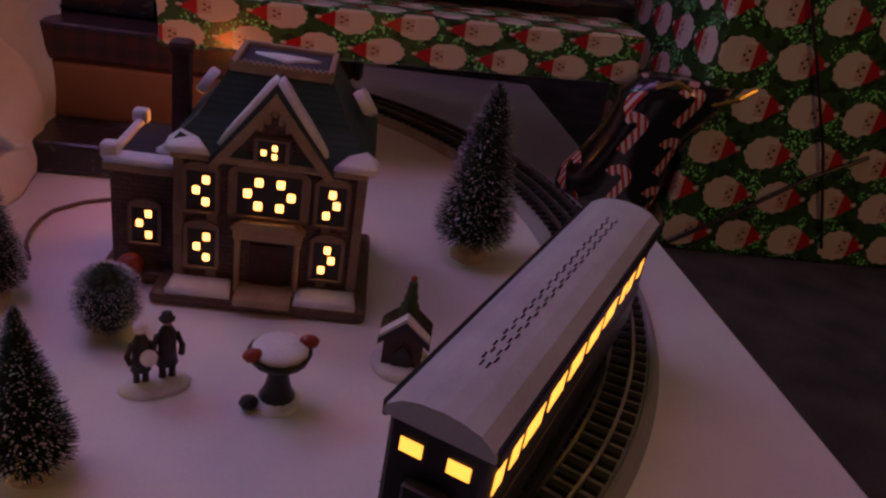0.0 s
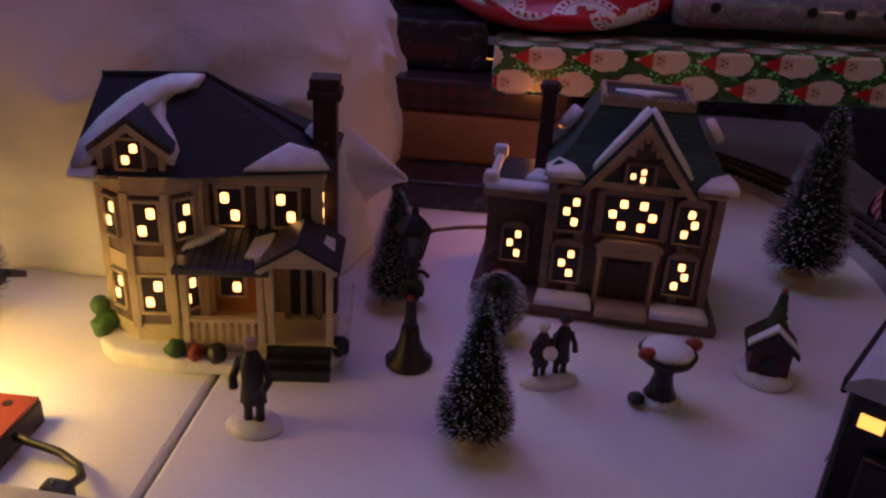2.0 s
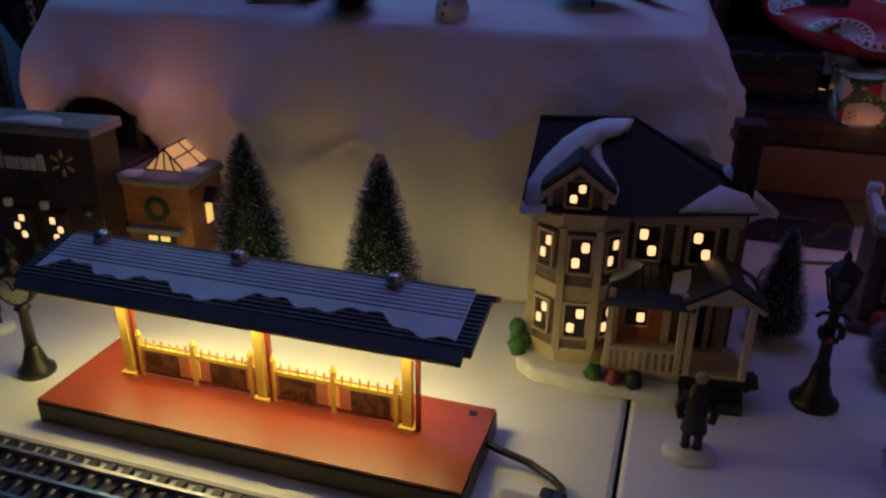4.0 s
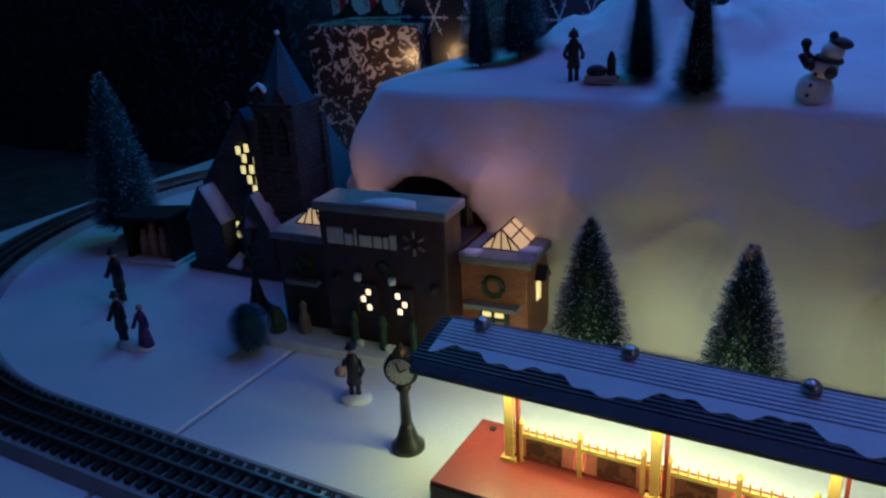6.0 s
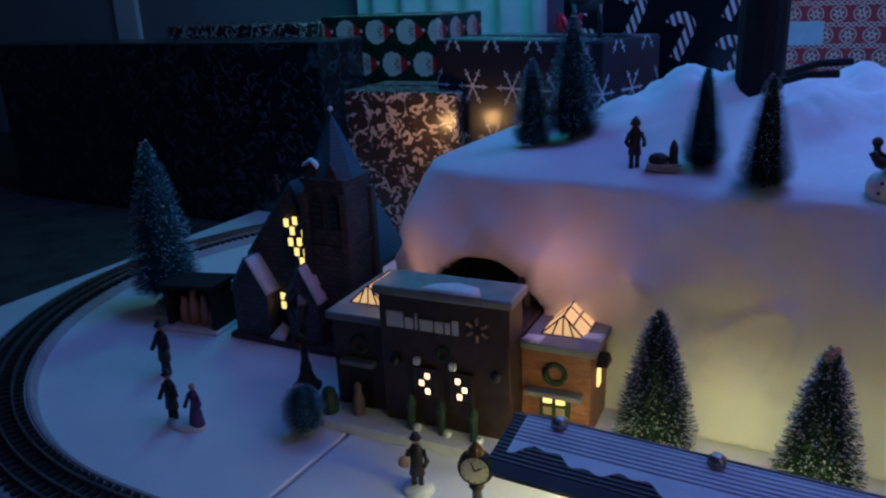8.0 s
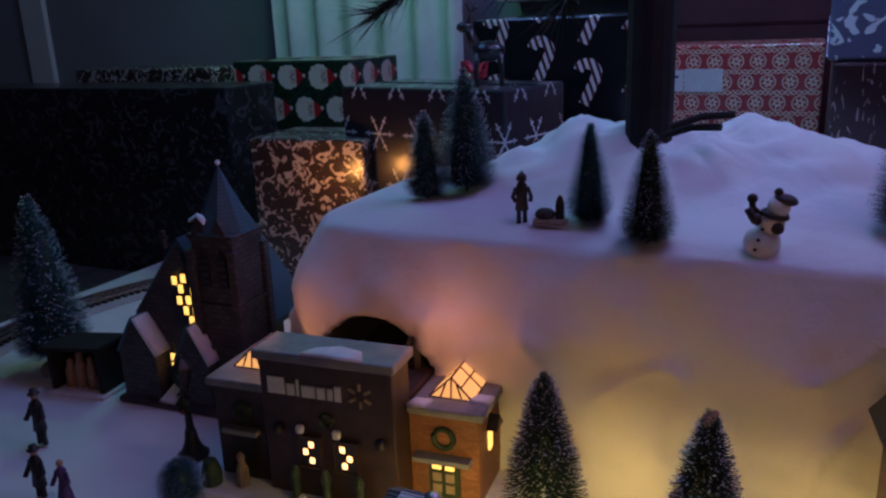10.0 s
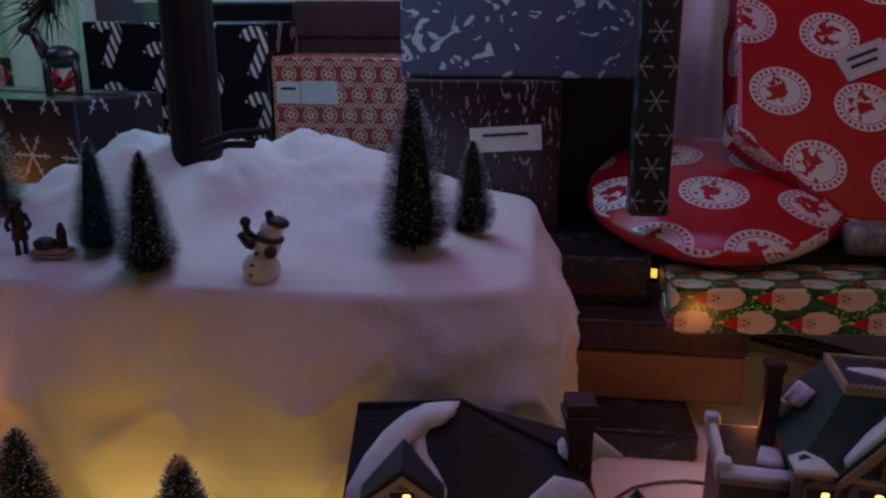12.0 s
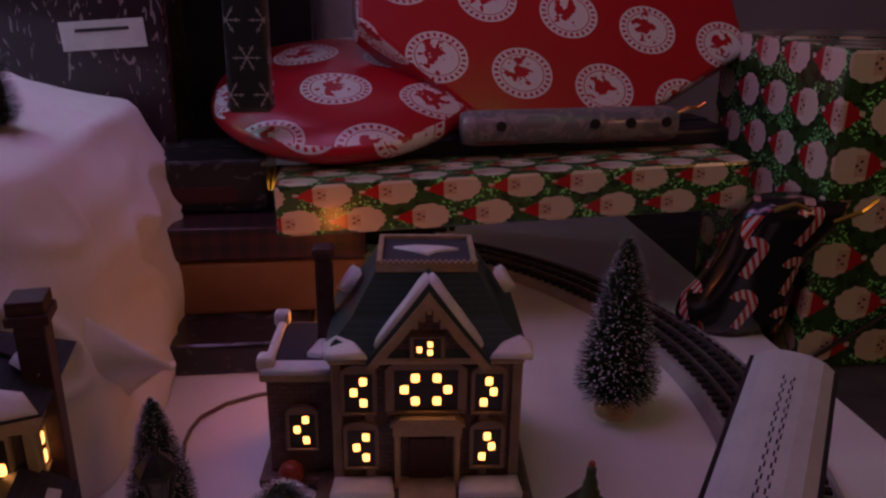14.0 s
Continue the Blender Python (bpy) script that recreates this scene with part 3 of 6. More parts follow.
def coach_thing(m, label):
    L, W = 0.138, 0.0235
    co = thing("train_coach", label, "train coach", m @ Matrix.Diagonal((1, 1, 0.93, 1)), group="coaches of the toy train")
    part("body", box(bm_(), -L, -W, 0.032, L, W, 0.113, 0.003), COACH, co)
    prof = [(-W - 0.002, 0.112), (-W - 0.001, 0.117), (-W * 0.75, 0.1225), (-W * 0.4, 0.1250), (0, 0.1258), (W * 0.4, 0.1250), (W * 0.75, 0.1225), (W + 0.001, 0.117), (W + 0.002, 0.112)]
    part("roof", prism(bm_(), prof, -L - 0.002, L + 0.002, "x"), COACH_ROOF, co, "pale roof with a chain of dark marks")
    for y0, y1 in ((-W - 0.0035, -W - 0.0005), (W + 0.0005, W + 0.0035)):
        part("eave_strip", box(bm_(), -L, y0, 0.1085, L, y1, 0.1175, 0.001), COACH, co)
        part("skirt", box(bm_(), -L * 0.55, y0, 0.018, L * 0.55, y1 + 0.001, 0.030), COACH, co)
    # chain of small marks along the ridge
    mark = finish(box(bm_(), -0.0024, -0.0004, 0.1256, 0.0024, 0.0004, 0.1261), "roof_mark", DARK)
    for k in range(34):
        for o in (-0.0015, 0.0017):
            piece("roof_mark", mark, co, pose(-L * 0.72 + k * L * 1.44 / 33, o + math.copysign(0.0014 * (k % 2), o), 0))
    spans = [(-0.128, -0.117), (-0.109, -0.098)] + [(-0.092 + 0.0315 * i, -0.092 + 0.0315 * i + 0.0225) for i in range(5)] + [(0.070, 0.080), (0.087, 0.098), (0.112, 0.122)]
    for y in (-W - 0.0008, W + 0.0008):
        for x0, x1 in spans:
            part("window", box(bm_(), x0, y - 0.0009 if y > 0 else y + 0.0004, 0.083, x1, y - 0.0004 if y > 0 else y + 0.0009, 0.0965), WINDOW_GLOW, co, "lit yellow coach window")
        part("stripe", box(bm_(), -L * 0.97, y - 0.0003, 0.0655, L * 0.97, y + 0.0003, 0.0670), TAUPE, co)
    for sx in (-1, 1):
        for y in (-0.011, 0.011) if sx < 0 else ():
            part("end_window", box(bm_(), sx * L - 0.0007, y - 0.0052, 0.095, sx * L + 0.0007, y + 0.0052, 0.1025), WINDOW_GLOW, co, "lit yellow end window")
        part("vestibule", box(bm_(), min(sx * L, sx * (L + 0.008)), -0.010, 0.030, max(sx * L, sx * (L + 0.008)), 0.010, 0.084, 0.002), DARK, co)
        bog = part("bogie", box(bm_(), sx * 0.088 - 0.030, -0.020, 0.018, sx * 0.088 + 0.030, 0.020, 0.031, 0.002), DARK, co)
        for wx in (-0.018, 0.018):
            for y in (-0.0165, 0.0165):
                bm = bm_()
                lathe(bm, [(0.0078, -0.003), (0.0078, 0.002), (0.0094, 0.002), (0.0094, 0.0035)], 14)
                for v in bm.verts:
                    v.co = Vector((v.co.x + sx * 0.088 + wx, y + math.copysign(v.co.z, y), v.co.y + 0.0228))
                part("wheel", bm, DARK, bog)
    return co


def coach_pose(s):
    x0, y0, _ = on_track(s - 0.095)
    x1, y1, _ = on_track(s + 0.095)
    return pose((x0 + x1) / 2, (y0 + y1) / 2, 0.0015, 0, 0, math.degrees(math.atan2(y1 - y0, x1 - x0)))


S_MID = RAD * radians(90 - 43)
coach = coach_thing(pose(0.147, 0.386, 0.0015, 0, 0, 54.5), "black toy train coach with lit yellow windows and pale roof")
copy_thing(coach, coach_pose(S_MID + 0.935))
copy_thing(coach, coach_pose(S_MID + 1.250))


def locomotive(m):
    lo = thing("steam_locomotive", "black toy steam locomotive standing on the track", "locomotive", m)
    bm = bm_()
    lathe(bm, [(0, -0.095), (0.018, -0.093), (0.021, -0.085), (0.021, 0.045)], 20)
    for v in bm.verts:
        v.co = Vector((v.co.z, v.co.x, v.co.y + 0.060))
    part("boiler", bm, DARK, lo, smooth=True)
    part("cab", box(bm_(), 0.042, -0.027, 0.030, 0.092, 0.027, 0.092, 0.003), DARK, lo)
    part("cab_roof", prism(bm_(), [(-0.030, 0.090), (-0.022, 0.097), (0, 0.100), (0.022, 0.097), (0.030, 0.090)], 0.036, 0.098, "x"), DARK, lo)
    part("frame", box(bm_(), -0.105, -0.021, 0.028, 0.095, 0.021, 0.040, 0.002), DARK, lo)
    part("chimney", lathe(bm_(), [(0.007, 0.075), (0.006, 0.09), (0.009, 0.099), (0.009, 0.102), (0, 0.102)], 14, (-0.072, 0, 0)), DARK, lo)
    part("steam_dome", lathe(bm_(), [(0.009, 0.076), (0.009, 0.086), (0.006, 0.092), (0, 0.094)], 14, (-0.025, 0, 0)), DARK, lo)
    part("sand_dome", lathe(bm_(), [(0.008, 0.076), (0.008, 0.084), (0.005, 0.089), (0, 0.091)], 14, (0.015, 0, 0)), DARK, lo)
    part("cowcatcher", prism(bm_(), [(-0.105, 0.016), (-0.125, 0.014), (-0.105, 0.034)], -0.020, 0.020, "y"), DARK, lo)
    for x, r in ((-0.085, 0.008), (-0.045, 0.0135), (-0.012, 0.0135), (0.022, 0.0135), (0.065, 0.008)):
        for y in (-0.0165, 0.0165):
            bm = bm_()
            lathe(bm, [(r - 0.001, -0.003), (r - 0.001, 0.002), (r + 0.0008, 0.002), (r + 0.0008, 0.0035)], 18)
            for v in bm.verts:
                v.co = Vector((v.co.x + x, y + math.copysign(v.co.z, y), v.co.y + r + 0.0145))
            part("wheel", bm, DARK, lo)
    for y in (-0.023, 0.023):
        part("side_rod", box(bm_(), -0.05, y - 0.001, 0.026, 0.028, y + 0.001, 0.030), RAIL, lo)


def tender(m):
    te = thing("tender", "black coal tender standing behind the toy locomotive", "tender", m)
    part("tank", box(bm_(), -0.062, -0.026, 0.030, 0.062, 0.026, 0.076, 0.004), DARK, te)
    rnd = random.Random(4)
    lump = finish(ball(bm_(), (0, 0, 0), 0.0055, n=4), "coal_lump", DARK)
    for _ in range(50):
        piece("coal_lump", lump, te, pose(rnd.uniform(-0.05, 0.04), rnd.uniform(-0.018, 0.018), 0.076 + rnd.uniform(0, 0.007), rnd.uniform(0, 90), rnd.uniform(0, 90), 0))
    for sx in (-0.035, 0.035):
        bog = part("bogie", box(bm_(), sx - 0.020, -0.020, 0.018, sx + 0.020, 0.020, 0.031, 0.002), DARK, te)
        for wx in (-0.011, 0.011):
            for y in (-0.0165, 0.0165):
                bm = bm_()
                lathe(bm, [(0.0068, -0.003), (0.0068, 0.002), (0.0084, 0.002), (0.0084, 0.0035)], 14)
                for v in bm.verts:
                    v.co = Vector((v.co.x + sx + wx, y + math.copysign(v.co.z, y), v.co.y + 0.0226))
                part("wheel", bm, DARK, bog)


def rolling(s, half):
    x0, y0, _ = on_track(s - half)
    x1, y1, _ = on_track(s + half)
    return pose((x0 + x1) / 2, (y0 + y1) / 2, 0.0005, 0, 0, math.degrees(math.atan2(y1 - y0, x1 - x0)))


TALL = Matrix.Diagonal((1.15, 1.08, 1.3, 1))
locomotive(rolling(ARC + STRAIGHT * 0.70, 0.06) @ Matrix.Translation((0, 0, -0.0035)) @ TALL)
tender(rolling(ARC + STRAIGHT * 0.70 - 0.21, 0.035) @ Matrix.Translation((0, 0, -0.0035)) @ TALL)


# ---- mansion ----
def pane_set(name, parent, x, z, cells, pw, ph, y=-0.0035, mat=None, w=None, h=None, frame_mat=None, arch=False):
    """A window: surround, dark panel and the panes that are lit; cells: (column, row) steps from the middle."""
    w, h = w or pw * 3.4, h or ph * 4.6
    win = part("window", box(bm_(), x - w / 2, y, z - h / 2, x + w / 2, y + 0.004, z + h / 2), DARK, parent)
    fr = frame_mat or TAN
    part("window_sill", box(bm_(), x - w * 0.62, y - 0.0022, z - h * 0.56, x + w * 0.62, y + 0.003, z - h * 0.5, 0.0004), fr, win)
    for sx in (-1, 1):
        xa = x + sx * w * 0.5
        part("window_frame", box(bm_(), min(xa, xa + sx * w * 0.14), y - 0.0012, z - h * 0.5, max(xa, xa + sx * w * 0.14), y + 0.003, z + h * 0.5), fr, win)
    if arch:
        poly = [(x + w * 0.64 * math.cos(t), z + h * 0.48 + h * 0.22 * math.sin(t)) for t in [math.pi * k / 8 for k in range(9)]]
        part("window_head", prism(bm_(), poly, y - 0.0012, y + 0.003), fr, win)
    else:
        part("window_head", box(bm_(), x - w * 0.64, y - 0.0016, z + h * 0.5, x + w * 0.64, y + 0.003, z + h * 0.58), fr, win)
    for c, r in cells:
        px, pz = x + c * pw * 1.18, z + r * ph * 1.22
        part("pane", box(bm_(), px - pw * 0.44, y - 0.0012, pz - ph * 0.46, px + pw * 0.44, y + 0.001, pz + ph * 0.46, pw * 0.22), mat or PANE_GLOW, win, "lit warm pane")
    return win


def snow_patch(parent, pts, thick, mat=None):
    """A lying or leaning patch of snow: outline points in space, raised to the side of their plane."""
    bm = bm_()
    vs = [Vector(p) for p in pts]
    c = sum(vs, Vector()) / len(vs)
    nrm = Vector()
    for a, b in zip(vs, vs[1:] + vs[:1]):
        nrm += (a - c).cross(b - c)
    nrm.normalize()
    if nrm.z < 0:
        nrm = -nrm
    low = [bm.verts.new(p - nrm * 0.001) for p in vs]
    mid = [bm.verts.new(p + nrm * thick * 0.75) for p in vs]
    hi = [bm.verts.new(p.lerp(c, 0.25) + nrm * thick) for p in vs]
    k = len(vs)
    for i in range(k):
        j = (i + 1) % k
        bm.faces.new((low[i], low[j], mid[j], mid[i]))
        bm.faces.new((mid[i], mid[j], hi[j], hi[i]))
    bm.faces.new(hi)
    return part("snow_patch", bm, mat or SNOW, parent, "patch of painted snow", smooth=True)


def mansion():
    h = thing("mansion", "lit ceramic mansion with snowy green mansard roof", "model house", pose(-0.010, 0.537, 0, 0, 0, -5))
    part("base", box(bm_(), -0.078, -0.022, 0.0, 0.073, 0.11, 0.010, 0.004), GREY_BRICK, h)
    part("base", box(bm_(), -0.120, 0.004, 0.0, -0.070, 0.10, 0.009, 0.003), GREY_BRICK, h)
    part("wall", box(bm_(), -0.062, 0.0, 0.008, 0.060, 0.10, 0.111, 0.001), GREY_BRICK, h)
    part("wing", box(bm_(), -0.112, 0.014, 0.007, -0.061, 0.09, 0.084, 0.001), GREY_BRICK, h)
    part("wing_cornice", box(bm_(), -0.116, 0.010, 0.083, -0.058, 0.094, 0.091, 0.002), TAN, h)
    part("wing_roof", box(bm_(), -0.110, 0.016, 0.0905, -0.061, 0.088, 0.0925), SLATE, h)
    for x, y in ((-0.111, 0.015), (-0.111, 0.088)):
        part("finial", box(bm_(), x - 0.006, y - 0.006, 0.091, x + 0.006, y + 0.006, 0.103, 0.003), SNOW, h, "snowy corner block")
    part("snow_rail", box(bm_(), -0.114, 0.016, 0.090, -0.107, 0.086, 0.0965, 0.003), SNOW, h)
    snow_patch(h, [(-0.085, 0.03, 0.093), (-0.066, 0.025, 0.093), (-0.064, 0.05, 0.093), (-0.078, 0.055, 0.093)], 0.004)
    snow_patch(h, [(-0.114, 0.008, 0.091), (-0.062, 0.008, 0.091), (-0.062, 0.02, 0.0925), (-0.112, 0.02, 0.0925)], 0.004)
    for x in (-0.062, -0.040, 0.038, 0.060):
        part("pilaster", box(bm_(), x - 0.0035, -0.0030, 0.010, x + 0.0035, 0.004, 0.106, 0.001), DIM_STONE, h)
    part("cornice", box(bm_(), -0.067, -0.007, 0.105, 0.064, 0.105, 0.113, 0.002), TAN, h)
    # mansard roof
    bm = bm_()
    lo = [bm.verts.new(p) for p in ((-0.070, -0.010, 0.112), (0.067, -0.010, 0.112), (0.067, 0.108, 0.112), (-0.070, 0.108, 0.112))]
    mi_ = [bm.verts.new(p) for p in ((-0.051, 0.007, 0.134), (0.049, 0.007, 0.134), (0.049, 0.095, 0.134), (-0.051, 0.095, 0.134))]
    hi = [bm.verts.new(p) for p in ((-0.035, 0.020, 0.162), (0.033, 0.020, 0.162), (0.033, 0.078, 0.162), (-0.035, 0.078, 0.162))]
    for a, b in ((lo, mi_), (mi_, hi)):
        for i in range(4):
            j = (i + 1) % 4
            bm.faces.new((a[i], a[j], b[j], b[i]))
    bm.faces.new(hi)
    bm.faces.new(lo[::-1])
    part("roof", bm, GREEN_ROOF, h, "dark green shingled mansard roof")
    deck = part("roof_deck", box(bm_(), -0.032, 0.022, 0.161, 0.030, 0.076, 0.165), SLATE, h)
    for x0, y0, x1, y1 in ((-0.035, 0.018, 0.033, 0.022), (-0.035, 0.076, 0.033, 0.080), (-0.035, 0.0222, -0.031, 0.0758), (0.029, 0.0222, 0.033, 0.0758)):
        part("cresting", box(bm_(), x0, y0, 0.161, x1, y1, 0.168, 0.001), TAN, deck)
    for k in range(17):
        part("crest_bead", box(bm_(), -0.0345 + k * 0.0041, 0.0175, 0.1676, -0.0325 + k * 0.0041, 0.0205, 0.1695), TAN, deck)
    snow_patch(h, [(-0.024, 0.056, 0.165), (-0.008, 0.060, 0.165), (0.010, 0.058, 0.165), (0.022, 0.052, 0.165), (0.006, 0.047, 0.165), (0.0, 0.040, 0.165), (-0.008, 0.047, 0.165)], 0.002)
    # front gable
    part("gable", prism(bm_(), [(-0.031, 0.108), (0.030, 0.108), (0.0, 0.154)], -0.0065, 0.010), GREY_BRICK, h)
    for sx in (-1, 1):
        poly = [(0, 0.1590), (sx * 0.020, 0.130), (sx * 0.041, 0.105), (sx * 0.041, 0.110), (sx * 0.021, 0.136), (0, 0.1650)]
        part("gable_roof", prism(bm_(), poly, -0.010, 0.050), GREEN_ROOF, h)
        part("bargeboard", prism(bm_(), [(0, 0.1500), (sx * 0.018, 0.125), (sx * 0.036, 0.1035), (sx * 0.041, 0.1055), (sx * 0.021, 0.131), (0, 0.1585)], -0.0125, -0.0065), TAN, h)
        snow_patch(h, [(sx * 0.0005, -0.009, 0.1650), (sx * 0.0005, 0.006, 0.1650), (sx * 0.010, 0.003, 0.1515), (sx * 0.020, 0.004, 0.1375), (sx * 0.033, -0.002, 0.1205), (sx * 0.034, -0.0095, 0.1190), (sx * 0.022, -0.0095, 0.1350), (sx * 0.011, -0.0095, 0.1505)], 0.0035)
        snow_patch(h, [(sx * 0.040, -0.012, 0.113), (sx * 0.068, -0.012, 0.112), (sx * 0.069, 0.006, 0.113), (sx * 0.060, 0.001, 0.121), (sx * 0.048, -0.003, 0.118)], 0.005)
        snow_patch(h, [(sx * 0.047, 0.045, 0.150), (sx * 0.056, 0.045, 0.136), (sx * 0.062, 0.065, 0.128), (sx * 0.050, 0.068, 0.146)], 0.006)
    for k in range(5):
        part("gable_ornament", box(bm_(), -0.002 + (k - 2) * 0.0045, -0.0115, 0.143 - abs(k - 2) * 0.005, 0.002 + (k - 2) * 0.0045, -0.006, 0.150 - abs(k - 2) * 0.005, 0.001), TAN, h)
    for x, z in ((-0.047, 0.083), (0.041, 0.083), (-0.046, 0.040), (0.041, 0.040)):
        sx = 1 if x < 0 else -1
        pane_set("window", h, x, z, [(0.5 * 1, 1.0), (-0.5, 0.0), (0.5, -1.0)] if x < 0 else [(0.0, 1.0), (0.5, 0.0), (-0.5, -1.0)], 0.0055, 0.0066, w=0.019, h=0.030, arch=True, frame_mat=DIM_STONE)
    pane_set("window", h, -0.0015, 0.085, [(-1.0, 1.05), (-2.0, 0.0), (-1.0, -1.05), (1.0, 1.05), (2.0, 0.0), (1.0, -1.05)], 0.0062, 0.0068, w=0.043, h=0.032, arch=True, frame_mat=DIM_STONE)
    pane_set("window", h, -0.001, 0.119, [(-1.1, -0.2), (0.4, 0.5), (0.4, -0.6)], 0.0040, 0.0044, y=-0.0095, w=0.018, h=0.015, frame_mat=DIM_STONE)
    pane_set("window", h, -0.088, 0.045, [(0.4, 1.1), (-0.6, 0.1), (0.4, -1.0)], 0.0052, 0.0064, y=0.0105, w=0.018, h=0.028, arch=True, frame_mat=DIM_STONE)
    # porch
    part("portico", box(bm_(), -0.024, -0.010, 0.052, 0.023, 0.004, 0.060, 0.001), TAN, h)
    part("portico_hood", prism(bm_(), [(-0.026, 0.060), (0.025, 0.060), (0.018, 0.066), (-0.019, 0.066)], -0.011, 0.004), TAN, h)
    for x in (-0.021, 0.020):
        part("portico_post", lathe(bm_(), [(0.003, 0.010), (0.002, 0.014), (0.002, 0.048), (0.003, 0.052)], 10, (x, -0.006, 0)), TAN, h)
    part("door", box(bm_(), -0.013, -0.003, 0.012, 0.012, 0.002, 0.046), BRICK_RED, h, "dark red double front door")
    part("step", box(bm_(), -0.020, -0.026, 0.008, 0.019, 0.0, 0.014, 0.001), TAN, h)
    part("shrub", ball(bm_(), (-0.096, 0.002, 0.016), 0.009), DOOR_RED, h, "red box by the wing wall")
    for x in (-0.045, 0.043):
        snow_patch(h, [(x - 0.022, -0.020, 0.010), (x + 0.022, -0.020, 0.010), (x + 0.02, -0.002, 0.012), (x - 0.02, -0.002, 0.012)], 0.005)
    ch = part("chimney", box(bm_(), -0.080, 0.052, 0.090, -0.068, 0.064, 0.160, 0.001), BRICK_RED, h)
    part("chimney_cap", box(bm_(), -0.0825, 0.0495, 0.158, -0.0655, 0.0665, 0.167, 0.004), BRICK_RED, ch)


mansion()

# ---- presents round the village ----
SANTA = wrap_faces("green_present_paper", (0.03, 0.12, 0.03), 0.062, 0.0265, side=-1.0, squat=0.72)
SANTA_BIG = wrap_faces("green_glitter_paper", (0.02, 0.09, 0.02), 0.062, 0.048)
SANTA_DOTS = wrap_faces("dim_green_present_paper", (0.012, 0.04, 0.02), 0.07, 0.06, False)
RED_MED = wrap_medallions("red_medallion_paper", (0.55, 0.012, 0.02), (0.78, 0.75, 0.72), 0.096)
FLAKES = wrap_stars("snowflake_paper", (0.02, 0.02, 0.03), (0.6, 0.61, 0.64), 0.075)
RED_PRINT = wrap_folk("red_folk_paper", (0.42, 0.03, 0.03), (0.70, 0.56, 0.38), 0.030)
FLAKES_SMALL = wrap_stars("small_snowflake_paper", (0.014, 0.022, 0.020), (0.30, 0.34, 0.33), 0.034)
CANES = wrap_canes("striped_hook_paper", (0.008, 0.007, 0.008), 0.062)
CANES_BW = wrap_canes("dark_hook_paper", (0.008, 0.008, 0.010), 0.088, (0.10, 0.03, 0.035))
SCRIPT = wrap_blots("scribble_paper", (0.025, 0.008, 0.010), (0.27, 0.21, 0.20), 125, 0.63, 0.30)
PRINT_BLUE = wrap_blots("pale_figure_paper", (0.09, 0.09, 0.15), (0.55, 0.56, 0.60), 32, 0.60)
PRINT_DARK = wrap_blots("dark_print_paper", (0.012, 0.012, 0.014), (0.07, 0.07, 0.075), 45, 0.58)
PRINT_LIT = wrap_blots("brown_print_paper", (0.035, 0.022, 0.018), (0.46, 0.40, 0.36), 62, 0.55)
GREY_PRINT = wrap_blots("grey_print_paper", (0.16, 0.15, 0.16), (0.26, 0.22, 0.22), 40, 0.52)
PLAID = wrap_plaid("dark_red_plaid", (0.06, 0.012, 0.012), (0.008, 0.008, 0.008), 0.018)
CARTON = paint("brown_carton", (0.20, 0.10, 0.05), (0.26, 0.14, 0.075), 0.6, 20, 400, 0.2)
MAROON = paint("maroon_cloth", (0.045, 0.011, 0.014), (0.075, 0.017, 0.02), 0.7, 20, 400, 0.3)
BLACK_PAPER = paint("black_paper", (0.008, 0.008, 0.010), (0.02, 0.018, 0.02), 0.4, 30, 300, 0.2)
TAG = paint("pale_gift_tag", (0.55, 0.56, 0.52), (0.66, 0.66, 0.62), 0.6, 60, 300, 0.1)
INK = paint("dark_ink", (0.03, 0.03, 0.035), (0.05, 0.05, 0.055), 0.6)
GOLD = paint("gold_ribbon", (0.65, 0.45, 0.12), (0.8, 0.6, 0.2), 0.25, 60, 300, 0.1, metal=0.9)


def present(size, mat, label, m, flap=True, bevel=0.004):
    """A wrapped box on its own ground point: sizes x, y, z; paper folds on its ends."""
    sx, sy, sz = size
    ob = thing("present", label, "present", m, group="wrapped presents")
    part("box", box(bm_(), -sx / 2, 0, 0, sx / 2, sy, sz, bevel), mat, ob)
    if flap:
        for s in (-1, 1):
            xa = s * (sx / 2 + 0.0006)
            poly = [(0.004, 0.004), (sy - 0.004, 0.004), (sy / 2, min(sz * 0.6, sy / 2))]
            part("end_flap", prism(bm_(), poly, xa - 0.0009, xa + 0.0009, "x"), mat, ob)
        part("paper_seam", box(bm_(), -sx / 2 + 0.003, sy * 0.5, sz - 0.0002, sx / 2 - 0.003, sy * 0.5 + 0.012, sz + 0.0012), mat, ob)
    return ob


def gift_tag(parent, x, z, w, h, bars, y=-0.0012, turn=0):
    t = part("gift_tag", box(bm_(), -w / 2, -0.0006, -h / 2, w / 2, 0.0006, h / 2), TAG, parent, "pale gift tag")
    t.matrix_basis = pose(x, y, z, 0, turn, 0)
    for k in range(bars):
        part("writing_bar", box(bm_(), -w * 0.32, -0.0012, h * (0.18 - 0.28 * k) - h * 0.06, w * 0.32 - w * 0.1 * k, -0.0004, h * (0.18 - 0.28 * k) + h * 0.06), INK, t)
    return t


# stack behind the mansion
present((0.20, 0.17, 0.030), PRINT_DARK, "flat black printed present lying on the white board", pose(-0.20, 0.727, 0))
present((0.22, 0.14, 0.054), CARTON, "brown carton with dark lid lying in a stack", pose(-0.155, 0.795, 0.030), False)
present((0.222, 0.142, 0.034), PLAID, "dark red plaid present on a brown carton", pose(-0.155, 0.794, 0.085))
